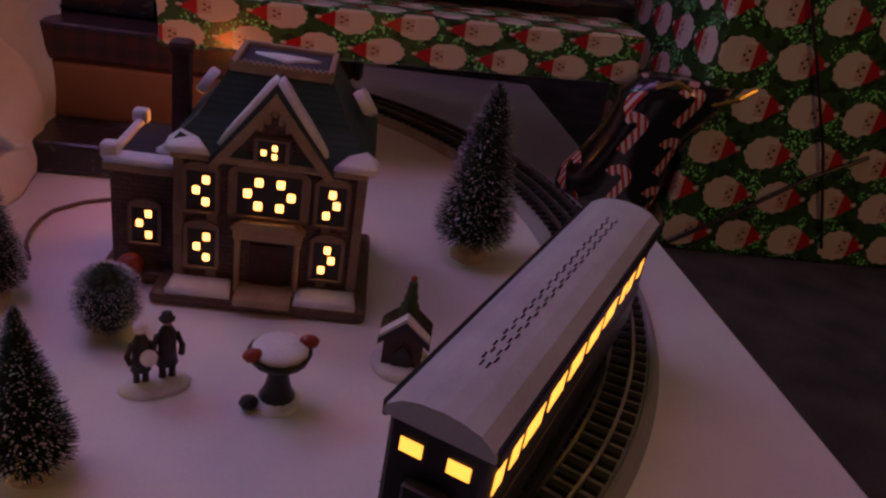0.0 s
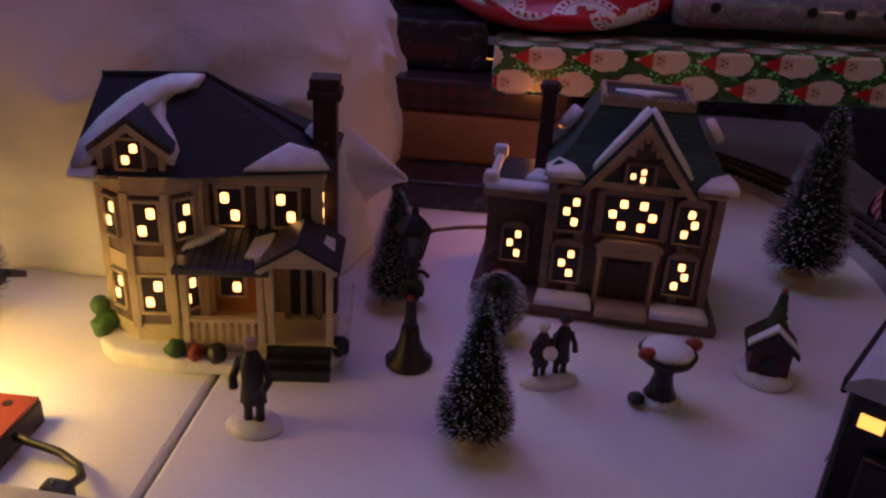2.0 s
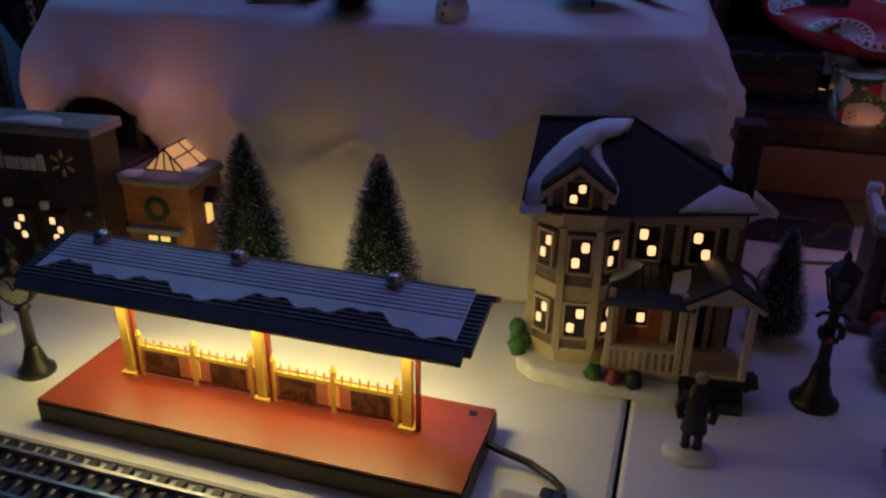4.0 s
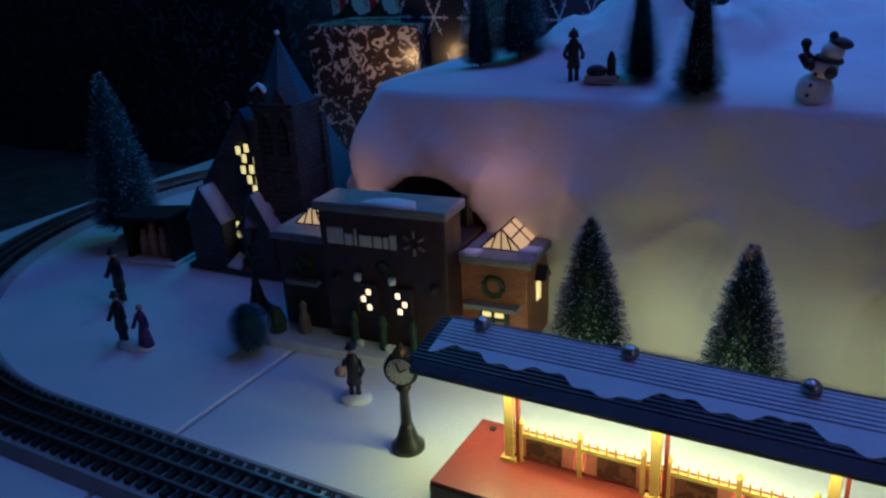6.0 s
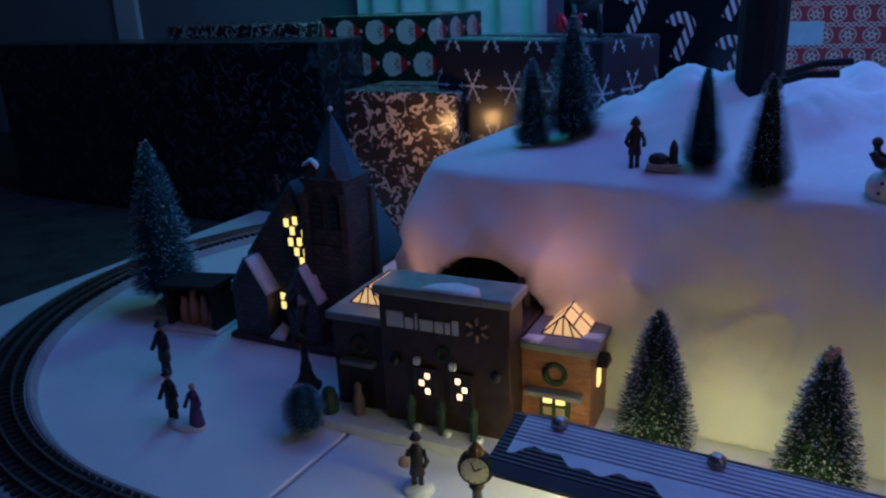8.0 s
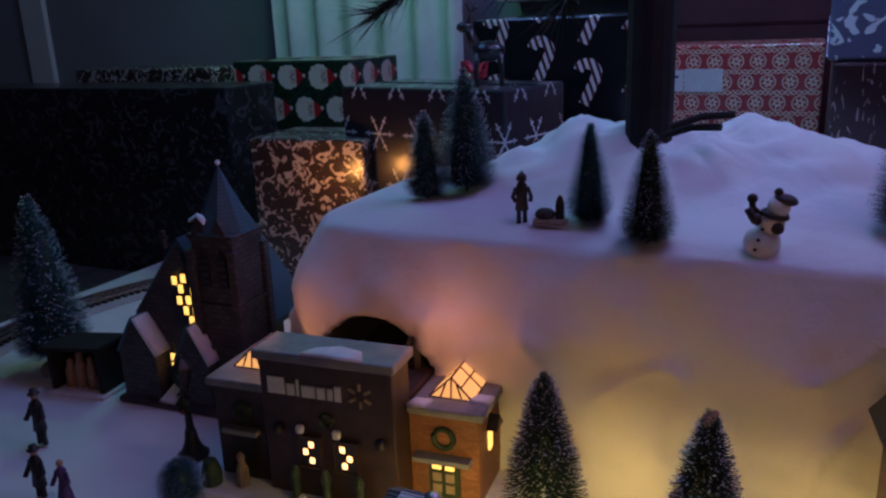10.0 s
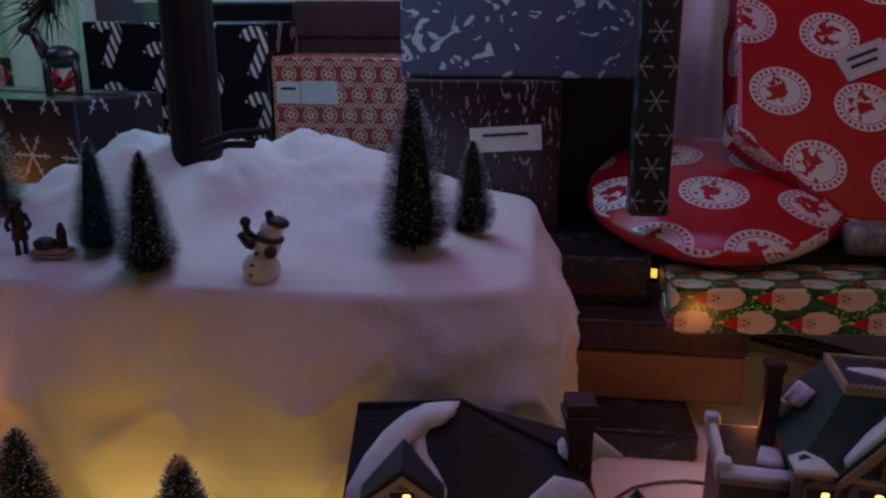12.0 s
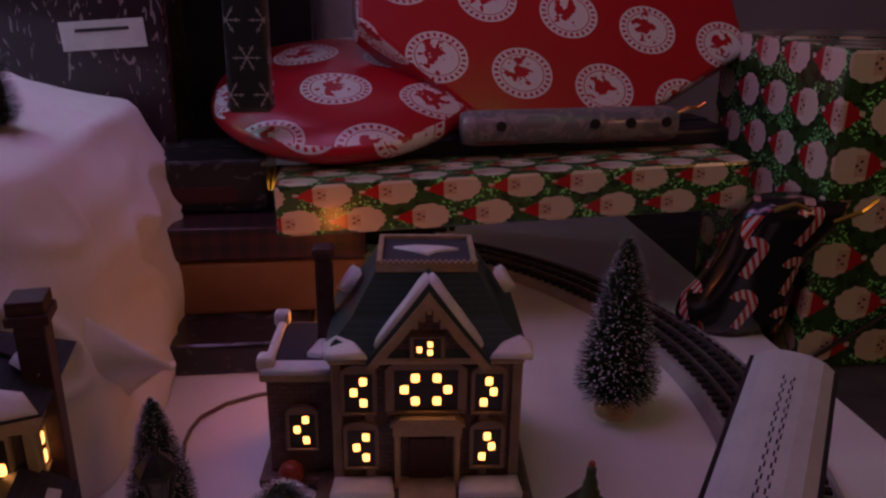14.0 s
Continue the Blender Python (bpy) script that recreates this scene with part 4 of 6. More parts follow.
# long low present over the track
longp = present((0.468, 0.085, 0.051), SANTA, "long green present with glitter bridging the stack", pose(0.107, 0.786, 0.1195, 0, -2.2, 0))
darkp = present((0.15, 0.12, 0.052), PRINT_DARK, "dark printed present with a pale tag", pose(-0.215, 0.845, 0.1205))
part("label_panel", box(bm_(), -0.03, -0.0012, 0.010, 0.045, 0.0006, 0.026), MAROON, darkp)
# big present on the carpet
bigp = present((0.36, 0.27, 0.325), SANTA_BIG, "large green glitter present standing on the carpet", pose(0.578, 0.742, FLOOR_Z, 0, 0, -2))
part("cord", tube(bm_(), [(-0.13, -0.003, 0.32), (-0.08, -0.006, 0.22), (-0.035, -0.005, 0.13), (0.01, -0.003, 0.02)], 0.0016), DARK, bigp, "thin black cord hanging down the front")
part("cord", tube(bm_(), [(-0.175, -0.010, 0.012), (-0.10, -0.008, 0.06), (-0.04, -0.005, 0.10), (0.02, -0.003, 0.13)], 0.0022), DARK, bigp)

# gift bag of hook-striped foil by the track
bm = bm_()
rings = []
for k in range(9):
    q = k / 8
    r = 0.068 + 0.006 * math.sin(q * 9) - 0.012 * q
    ring = []
    for j in range(28):
        a = 2 * math.pi * j / 28
        rr = r * (1 + 0.10 * noise.noise((math.cos(a) * 2, math.sin(a) * 2, q * 5)))
        ring.append(bm.verts.new((rr * math.cos(a) * 1.05 + 0.045 * q * q, rr * math.sin(a) * 0.70 - 0.050 * q, 0.175 * q)))
    rings.append(ring)
for a, b in zip(rings, rings[1:]):
    for j in range(28):
        bm.faces.new((a[j], a[(j + 1) % 28], b[(j + 1) % 28], b[j]))
bm.faces.new(rings[0]), bm.faces.new(rings[-1])
bag = thing("gift_bag", "crumpled black foil gift with striped hooks", "gift bag", pose(0.343, 0.790, 0.0) @ Matrix.Diagonal((0.82, 0.70, 0.84, 1)))
part("bag", bm, CANES, bag, smooth=True)
part("ribbon", tube(bm_(), [(0.06, -0.10, 0.160), (0.09, -0.105, 0.172), (0.11, -0.10, 0.184)], 0.003), GOLD, bag, "gold ribbon end")
part("ribbon", tube(bm_(), [(-0.01, -0.09, 0.172), (0.01, -0.10, 0.182), (0.03, -0.10, 0.174)], 0.003), GOLD, bag, "gold ribbon end")
present((0.14, 0.06, 0.105), PRINT_DARK, "dark figured present beside the track", pose(0.265, 1.235, 0.0))

# grey tube of wrapping over the long present
bm = bm_()
lathe(bm, [(0, -0.115), (0.016, -0.113), (0.018, -0.105), (0.018, 0.105), (0.016, 0.113), (0, 0.115)], 20)
for v in bm.verts:
    v.co = Vector((v.co.z, v.co.x, v.co.y))
roll = thing("rolled_present", "grey printed tube of wrapping with a gold ribbon", "present", pose(0.17, 0.855, 0.203, 0, -1, 0), "wrapped presents")
part("tube", bm, GREY_PRINT, roll, smooth=True)
ROLL_RED = paint("faded_red_print", (0.20, 0.05, 0.05), (0.28, 0.08, 0.08), 0.4, 60, 300, 0.1)
for x0, x1, turn in ((-0.10, -0.055, 150), (0.0, 0.05, 165), (0.075, 0.105, 155)):
    bm = bm_()
    lo_, hi_ = [], []
    for k in range(7):
        a = radians(turn + 9 * k + 70)
        lo_.append(bm.verts.new((x0, 0.0185 * math.cos(a), 0.0185 * math.sin(a))))
        hi_.append(bm.verts.new((x1, 0.0185 * math.cos(a), 0.0185 * math.sin(a))))
    for k in range(6):
        bm.faces.new((lo_[k], lo_[k + 1], hi_[k + 1], hi_[k]))
    part("printed_band", bm, ROLL_RED, roll)
for x in (-0.075, 0.022, 0.060, 0.098):
    bm = lathe(bm_(), [(0.0, 0.0), (0.0055, 0.0), (0.0055, 0.0010), (0, 0.0012)], 12)
    for v in bm.verts:
        v.co = Vector((v.co.x + x, -0.0180 - v.co.z, v.co.y + 0.004))
    part("printed_wheel", bm, BLACK_PAPER, roll)
part("ribbon", tube(bm_(), [(0.112, -0.006, 0.010), (0.124, -0.010, 0.017), (0.134, -0.008, 0.016), (0.142, -0.010, 0.021)], 0.0022), GOLD, roll, "gold ribbon end")
present((0.46, 0.10, 0.02), BLACK_PAPER, "flat black present behind the long green one", pose(0.13, 0.876, 0.166, 0, -2.2, 0))

# red round present lying on the stack
bm = bm_()
rings = []
for r, z in ((0.0, 0.0), (0.10, 0.0), (0.128, 0.008), (0.134, 0.018), (0.128, 0.028), (0.09, 0.040), (0.04, 0.046), (0.0, 0.047)):
    rings.append((r, z))
lathe(bm, rings, 40)
for v in bm.verts:
    v.co.z += 0.006 * noise.noise((v.co.x * 14, v.co.y * 14, 1))
solid("round_present", bm, RED_MED, "round red present with white medallions lying on the stack", "present", pose(-0.058, 0.968, 0.205, 17, -3, 0) @ Matrix.Diagonal((1.10, 1.10, 1, 1)), "wrapped presents", smooth=True)
# red flat present leaning back
slab = thing("present", "large red present with white medallions leaning back", "present", pose(0.175, 0.902, 0.205, -31, 0, 6), group="wrapped presents")
poly = [(-0.215, 0.115), (-0.10, 0.004), (0.10, 0.0), (0.245, 0.075), (0.225, 0.30), (-0.20, 0.30)]
bm = prism(bm_(), poly, 0.0, 0.055)
bmesh.ops.bevel(bm, geom=list(bm.edges), offset=0.006, segments=2, profile=0.5, affect="EDGES")
part("box", bm, RED_MED, slab)
gift_tag(slab, -0.062, 0.200, 0.062, 0.036, 2, -0.0015, -22)
# narrow upright present
present((0.040, 0.035, 0.29), FLAKES_SMALL, "tall narrow dark present with snowflakes standing on the red one", pose(-0.150, 0.832, 0.222, -3, 0, 0))
present((0.20, 0.15, 0.46), BLACK_PAPER, "tall black present behind the round red one", pose(-0.20, 1.135, 0.0))
# script and figure presents behind the hill
scr = present((0.183, 0.10, 0.3545), SCRIPT, "tall dark red present with pale scribbles", pose(-0.333, 0.940, 0.0))
gift_tag(scr, 0.028, 0.286, 0.084, 0.029, 1, turn=-4)
present((0.287, 0.10, 0.22), PRINT_BLUE, "bluish present with pale figures on another present", pose(-0.287, 0.946, 0.3558))
redp = present((0.235, 0.17, 0.37), RED_PRINT, "red present with cream folk print", pose(-0.548, 1.165, 0.0))
gift_tag(redp, -0.045, 0.318, 0.055, 0.034, 0)
gift_tag(redp, -0.092, 0.318, 0.036, 0.032, 1)
present((0.30, 0.15, 0.42), CANES_BW, "black present with pale hooks behind the hill", pose(-0.83, 1.20, 0.0))
stb = thing("storage_box", "maroon fabric box with a lid behind the presents", "box", pose(-0.5, 1.38, FLOOR_Z))
part("body", box(bm_(), -0.195, 0.004, 0.0, 0.195, 0.106, 0.44, 0.01), MAROON, stb)
part("lid", box(bm_(), -0.20, 0.0, 0.425, 0.20, 0.11, 0.49, 0.008), MAROON, stb)
present((0.27, 0.18, 0.36), SANTA_DOTS, "dark green present with pale round blobs", pose(-1.34, 1.16, 0.0))
present((0.38, 0.16, 0.385), PRINT_LIT, "dark brown printed present with pale patches", pose(-1.72, 1.16, FLOOR_Z))
flakes = present((0.30, 0.15, 0.33), FLAKES, "dark present with large snowflakes", pose(-0.945, 0.905, 0.0, 0, 0, -14))
bow_red = paint("red_ribbon", (0.5, 0.03, 0.05), (0.65, 0.06, 0.08), 0.3, 60, 300, 0.2)
for k in range(7):
    a = 2 * math.pi * k / 7
    d, lift = Vector((math.cos(a), math.sin(a), 0)), 0.012 + 0.010 * (k % 2)
    c = Vector((0.02, 0.11, 0.332))
    part("bow_loop", tube(bm_(), [c, c + d * 0.012 + Vector((0, 0, lift)), c + d * 0.021 + Vector((0, 0, lift * 1.3)), c + d * 0.017 + Vector((0, 0, 0.006)), c], 0.0032, 6), bow_red, flakes, "red ribbon bow")
bm = bm_()
ball(bm, (0, 0, 0.046), 0.014, sx=1.6, n=10)
for x in (-0.015, 0.015):
    for y in (-0.006, 0.006):
        tube(bm, [(x, y, 0.044), (x * 1.15, y, 0.022), (x * 1.1, y, 0.0)], [0.0045, 0.003, 0.0034], 7)
tube(bm, [(-0.016, 0, 0.050), (-0.023, 0, 0.066), (-0.026, 0, 0.076)], [0.008, 0.006, 0.006], 8)
ball(bm, (-0.031, 0, 0.078), 0.0075, sx=1.5, n=8)
for y in (-1, 1):
    tube(bm, [(-0.026, y * 0.004, 0.083), (-0.022, y * 0.012, 0.096), (-0.027, y * 0.017, 0.108)], 0.0018, 5)
    tube(bm, [(-0.022, y * 0.012, 0.096), (-0.014, y * 0.014, 0.104)], 0.0015, 5)
solid("reindeer_ornament", bm, PRINT_DARK, "dark reindeer ornament standing on a snowflake present", "ornament", pose(-0.838, 0.915, 0.3312, 0, 0, 20), smooth=True)
lit = present((0.20, 0.14, 0.255), PRINT_LIT, "brown figured present lit by an added warm light", pose(-1.135, 0.90, 0.0, 0, 0, 4))
present((0.95, 0.14, 0.36), PRINT_DARK, "wide dark printed present in the shade", pose(-1.83, 0.99, FLOOR_Z), False)

# ---- christmas tree over the hill ----
NEEDLE = paint("dark_fir_needles", (0.006, 0.014, 0.010), (0.02, 0.04, 0.03), 0.6, 60, 400, 0.1)
BARK = paint("black_trunk", (0.006, 0.006, 0.007), (0.016, 0.014, 0.013), 0.8, 40, 300, 0.8)
xmas = thing("christmas_tree", "dark artificial christmas tree rising out of the snow hill", "christmas tree", pose(-0.592, 0.735, 0))
part("trunk", lathe(bm_(), [(0.024, 0.0), (0.024, 0.45), (0.022, 0.9), (0.012, 1.9), (0, 1.95)], 14), BARK, xmas)
for a, b in (((0.02, -0.03, 0.30), (0.075, -0.05, 0.312)), ((0.03, -0.055, 0.312), (0.085, -0.035, 0.322))):
    part("stand_leg", tube(bm_(), [a, Vector(a).lerp(Vector(b), 0.5) + Vector((0, 0, 0.004)), b], 0.0035, 8), BARK, xmas, "black leg of the tree stand")
rnd = random.Random(11)


def branch(a, z0, length, drop, count=260):
    p0, p1 = Vector((0, 0, z0)), Vector((length * math.cos(a), length * math.sin(a), z0 - drop))
    br = part("branch", tube(bm_(), [p0, p0.lerp(p1, 0.5) + Vector((0, 0, 0.02)), p1], [0.006, 0.004, 0.002]), BARK, xmas)
    bm = bm_()
    d = (p1 - p0).normalized()
    for _ in range(count):
        t = rnd.uniform(0.25, 1.0)
        p = p0.lerp(p1, t) + Vector((0, 0, 0.02 * 4 * t * (1 - t)))
        o = Vector((rnd.uniform(-1, 1), rnd.uniform(-1, 1), rnd.uniform(-1, 1))).normalized()
        q = p + (o * 0.8 + d * 0.6) * rnd.uniform(0.025, 0.05)
        w = o.cross(d).normalized() * 0.0012
        bm.faces.new([bm.verts.new(p - w), bm.verts.new(p + w), bm.verts.new(q)])
    part("needles", bm, NEEDLE, br)


for k in range(26):
    z = 0.66 + 0.05 * k
    branch(k * 2.4 + 0.3, z, 0.42 * (1 - k / 40), 0.10 - 0.002 * k)
branch(-2.616, 0.565, 0.269, 0.14, 900)
branch(-1.927, 0.567, 0.144, 0.14, 900)
branch(-2.553, 0.597, 0.135, 0.14, 900)


# ---- victorian house ----
def hip_poly(bm, verts, faces):
    vs = [bm.verts.new(v) for v in verts]
    for f in faces:
        bm.faces.new([vs[i] for i in f])
    return bm


LEAF = paint("glazed_green_shrub", (0.03, 0.10, 0.02), (0.06, 0.18, 0.04), 0.5, 150, 600, 0.6)
ORANGE_WALL = paint("orange_brown_porch_wall", (0.35, 0.14, 0.05), (0.45, 0.20, 0.08), 0.5, 60, 400, 0.2)


def victorian():
    ox, oy = -0.285, 0.430
    h = thing("victorian_house", "lit cream ceramic house with dark snowy roof and porch", "model house", pose(-0.2935, oy + 0.006, 0, 0, 0, 7.5) @ Matrix.Diagonal((0.92, 1, 1, 1)))
    pts = [(-0.088, -0.012), (-0.074, -0.026), (-0.03, -0.036), (0.03, -0.036), (0.082, -0.028), (0.092, -0.012), (0.092, 0.085), (-0.088, 0.085)]
    bm = prism(bm_(), pts, 0.0, 0.012, "z")
    bmesh.ops.bevel(bm, geom=list(bm.edges), offset=0.003, segments=2, profile=0.5, affect="EDGES")
    part("base", bm, SNOW, h, "snowy base plate")
    part("wall", box(bm_(), -0.078, 0.016, 0.010, 0.068, 0.082, 0.124, 0.001), TAUPE, h)
    bay = [(-0.080, 0.017), (-0.080, 0.004), (-0.058, -0.012), (-0.031, -0.012), (-0.014, 0.002), (-0.014, 0.017)]
    part("bay", prism(bm_(), bay, 0.022, 0.120, "z"), TAUPE, h)

    def grown(f):
        return [(-0.047 + (x + 0.047) * f, 0.010 + (y - 0.010) * f) for x, y in bay]
    for z0, z1, f, m in ((0.010, 0.024, 1.07, CREAM), (0.062, 0.074, 1.05, CREAM), (0.116, 0.128, 1.08, CREAM)):
        part("bay_band", prism(bm_(), grown(f), z0, z1, "z"), m, h)
    for x, y in bay[1:5]:
        part("corner_post", box(bm_(), x - 0.003, y - 0.003, 0.022, x + 0.003, y + 0.003, 0.118, 0.0006), CREAM, h)
    for x in (-0.012, 0.028, 0.067):
        part("corner_post", box(bm_(), x - 0.003, 0.0125, 0.012, x + 0.003, 0.018, 0.118, 0.0006), CREAM, h)
    part("cornice", box(bm_(), -0.014, 0.009, 0.116, 0.074, 0.086, 0.128, 0.002), CREAM, h)
    # main roof: gable end one way, hip the other
    v = [(-0.091, -0.018, 0.130), (0.080, 0.002, 0.130), (0.082, 0.092, 0.130), (-0.089, 0.092, 0.130), (-0.083, 0.040, 0.178), (-0.012, 0.042, 0.180), (-0.014, -0.018, 0.130)]
    bm = hip_poly(bm_(), v, [(0, 6, 5, 4), (6, 1, 5), (1, 2, 5), (2, 3, 4, 5), (3, 0, 4), (0, 3, 2, 1, 6)])
    part("roof", bm, SLATE, h, "dark slate shingled roof")
    part("ridge_cap", tube(bm_(), [(-0.083, 0.040, 0.179), (-0.012, 0.042, 0.181), (0.080, 0.048, 0.132)], 0.0018), SLATE, h)
    # dormer
    d = part("dormer", prism(bm_(), [(-0.071, 0.126), (-0.029, 0.126), (-0.029, 0.146), (-0.050, 0.160), (-0.071, 0.146)], -0.013, 0.03), TAUPE, h)
    for sx in (-1, 1):
        part("dormer_roof", prism(bm_(), [(-0.050, 0.1615), (-0.050 + sx * 0.027, 0.1435), (-0.050 + sx * 0.027, 0.1475), (-0.050, 0.1665)], -0.016, 0.034), SLATE, d)
        part("dormer_trim", prism(bm_(), [(-0.050, 0.157), (-0.050 + sx * 0.0235, 0.141), (-0.050 + sx * 0.0255, 0.1435), (-0.050, 0.1622)], -0.0175, -0.013), CREAM, d)
        part("dormer_post", box(bm_(), -0.050 + sx * 0.020 - 0.002, -0.0145, 0.126, -0.050 + sx * 0.020 + 0.002, -0.012, 0.146), CREAM, d)
    pane_set("window", h, -0.050, 0.143, [(0.45, 0.5), (-0.45, -0.5)], 0.0055, 0.0060, y=-0.0155, w=0.016, h=0.018, frame_mat=TAN)
    # windows with two lit panes each
    for x, z, y in ((-0.0445, 0.098, -0.0135), (-0.0445, 0.047, -0.0135)):
        pane_set("window", h, x, z, [(0.45, 0.62), (-0.45, -0.62)], 0.0062, 0.0078, y=y, w=0.016, h=0.026, frame_mat=CREAM)
    for x, z in ((0.006, 0.100), (0.046, 0.100)):
        pane_set("window", h, x, z, [(-0.45, 0.62), (0.45, -0.62)], 0.0066, 0.0080, y=0.0135, w=0.017, h=0.026, frame_mat=CREAM)
    pane_set("window", h, 0.004, 0.046, [(-0.35, 0.62), (0.45, -0.62)], 0.0066, 0.0078, y=0.0135, w=0.017, h=0.025, frame_mat=TAN)
    # slanted bay sides
    for (x0, y0), (x1, y1), cells in (((-0.080, 0.004), (-0.058, -0.012), [(0.4, 0.7), (-0.4, -0.4)]), ((-0.031, -0.012), (-0.014, 0.002), [(0.35, 0.6), (-0.35, -0.6)])):
        ang = math.degrees(math.atan2(y1 - y0, x1 - x0))
        for z in (0.099, 0.047):
            w = pane_set("window", h, 0, 0, cells, 0.0050, 0.0076, y=-0.0028, w=0.012, h=0.025, frame_mat=CREAM)
            w.matrix_basis = pose((x0 + x1) / 2, (y0 + y1) / 2, z, 0, 0, ang)
    # snow on the roof
    def on_roof(x, y):
        return (x, y, 0.131 + (y + 0.018) * 0.825)
    sweep_l = [(-0.088, -0.016), (-0.087, -0.002), (-0.077, 0.013), (-0.064, 0.026), (-0.050, 0.035), (-0.036, 0.040), (-0.022, 0.041), (-0.012, 0.041), (-0.016, 0.034), (-0.030, 0.031)]
    sweep_r = [(-0.036, 0.024), (-0.034, 0.014), (-0.027, 0.006), (-0.021, -0.003), (-0.023, -0.012), (-0.029, -0.011), (-0.034, -0.003), (-0.040, 0.010), (-0.052, 0.018), (-0.066, 0.008), (-0.074, -0.004), (-0.078, -0.016)]
    snow_patch(h, [on_roof(*p) for p in sweep_l + sweep_r], 0.0035)
    snow_patch(h, [(0.022, -0.008, 0.132), (0.078, 0.002, 0.132), (0.070, 0.010, 0.140), (0.050, 0.010, 0.145), (0.034, 0.000, 0.138)], 0.005)
    snow_patch(h, [(0.058, 0.034, 0.148), (0.072, 0.030, 0.138), (0.076, 0.046, 0.136), (0.060, 0.050, 0.147)], 0.005)
    snow_patch(h, [(-0.090, -0.020, 0.1275), (-0.072, -0.021, 0.1275), (-0.072, -0.014, 0.133), (-0.090, -0.012, 0.133)], 0.003)
    snow_patch(h, [(0.062, 0.006, 0.0905), (0.082, 0.004, 0.0815), (0.083, -0.014, 0.0810), (0.064, -0.010, 0.0900)], 0.002)
    pane_set("window", h, 0, 0, [(0, 0.6), (0, -0.6)], 0.0050, 0.0080, y=-0.0028, w=0.010, h=0.024, frame_mat=CREAM).matrix_basis = pose(0.0680, 0.024, 0.099, 0, 0, 90)
    ch = part("chimney", box(bm_(), 0.064, 0.030, 0.010, 0.081, 0.047, 0.174, 0.001), BRICK_RED, h, "tall dark red brick chimney")
    part("chimney_cap", box(bm_(), 0.0605, 0.0265, 0.170, 0.0845, 0.0505, 0.176, 0.001), BRICK_RED, ch)
    part("chimney_cap", box(bm_(), 0.0620, 0.0280, 0.176, 0.0830, 0.0490, 0.184, 0.001), BRICK_RED, ch)
    # porch
    part("porch_floor", box(bm_(), -0.022, -0.026, 0.010, 0.084, 0.0165, 0.020, 0.001), CREAM, h)
    part("porch_wall", box(bm_(), -0.012, 0.0145, 0.020, 0.030, 0.0165, 0.074), ORANGE_WALL, h)
    bm = hip_poly(bm_(), [(-0.025, -0.032, 0.075), (0.040, -0.032, 0.075), (0.040, 0.017, 0.086), (-0.016, 0.017, 0.086), (-0.025, -0.032, 0.071), (0.040, -0.032, 0.071), (0.040, 0.017, 0.081), (-0.016, 0.017, 0.081)],
                  [(0, 1, 2, 3), (4, 7, 6, 5), (0, 4, 5, 1), (1, 5, 6, 2), (2, 6, 7, 3), (3, 7, 4, 0)])
    part("porch_roof", bm, SLATE, h, "ribbed dark porch roof")
    for x in [-0.020 + 0.006 * k for k in range(10)]:
        part("roof_rib", tube(bm_(), [(x, -0.031, 0.0757), (x * 0.9, 0.015, 0.0860)], 0.0007, 5), SLATE, h)
    snow_patch(h, [(-0.022, -0.014, 0.0791), (-0.008, -0.006, 0.0808), (0.004, 0.008, 0.0840), (-0.012, 0.015, 0.0855), (-0.019, 0.004, 0.0831)], 0.0025)
    snow_patch(h, [(0.022, -0.020, 0.0777), (0.036, -0.022, 0.0773), (0.039, 0.006, 0.0836), (0.026, 0.000, 0.0822)], 0.003)
    part("porch_gable", prism(bm_(), [(0.036, 0.078), (0.084, 0.078), (0.060, 0.090)], -0.032, -0.028), CREAM, h)
    for sx in (-1, 1):
        part("gable_roof", prism(bm_(), [(0.060, 0.091), (0.060 + sx * 0.029, 0.0755), (0.060 + sx * 0.029, 0.079), (0.060, 0.0955)], -0.035, 0.016), SLATE, h)
        part("gable_trim", prism(bm_(), [(0.060, 0.088), (0.060 + sx * 0.026, 0.0745), (0.060 + sx * 0.028, 0.077), (0.060, 0.0925)], -0.0362, -0.032), CREAM, h)
    for x in (-0.019, 0.033, 0.040, 0.081):
        part("porch_post", box(bm_(), x - 0.0024, -0.0285, 0.020, x + 0.0024, -0.0235, 0.081, 0.0005), CREAM, h)
    part("porch_beam", box(bm_(), -0.021, -0.0285, 0.069, 0.036, -0.0235, 0.074), CREAM, h)
    part("porch_beam", box(bm_(), 0.036, -0.0287, 0.076, 0.084, -0.0235, 0.081), CREAM, h)
    part("porch_rail", box(bm_(), -0.018, -0.0280, 0.035, 0.033, -0.0240, 0.038, 0.0006), CREAM, h)
    for k in range(9):
        part("baluster", box(bm_(), -0.0150 + 0.0057 * k, -0.0270, 0.020, -0.0122 + 0.0057 * k, -0.0246, 0.035), CREAM, h)
    for k in range(3):
        part("door_pillar", box(bm_(), 0.044 + 0.012 * k, 0.006, 0.020, 0.048 + 0.012 * k, 0.010, 0.076), TAUPE, h)
    part("front_door", box(bm_(), 0.048, 0.0135, 0.020, 0.072, 0.016, 0.066), DARK, h, "dark front door in shade")
    for k in range(3):
        part("step", box(bm_(), 0.036, -0.042 + 0.006 * k, 0.0, 0.082, -0.024, 0.008 + 0.005 * k, 0.0006), DARK, h)
    rnd = random.Random(2)
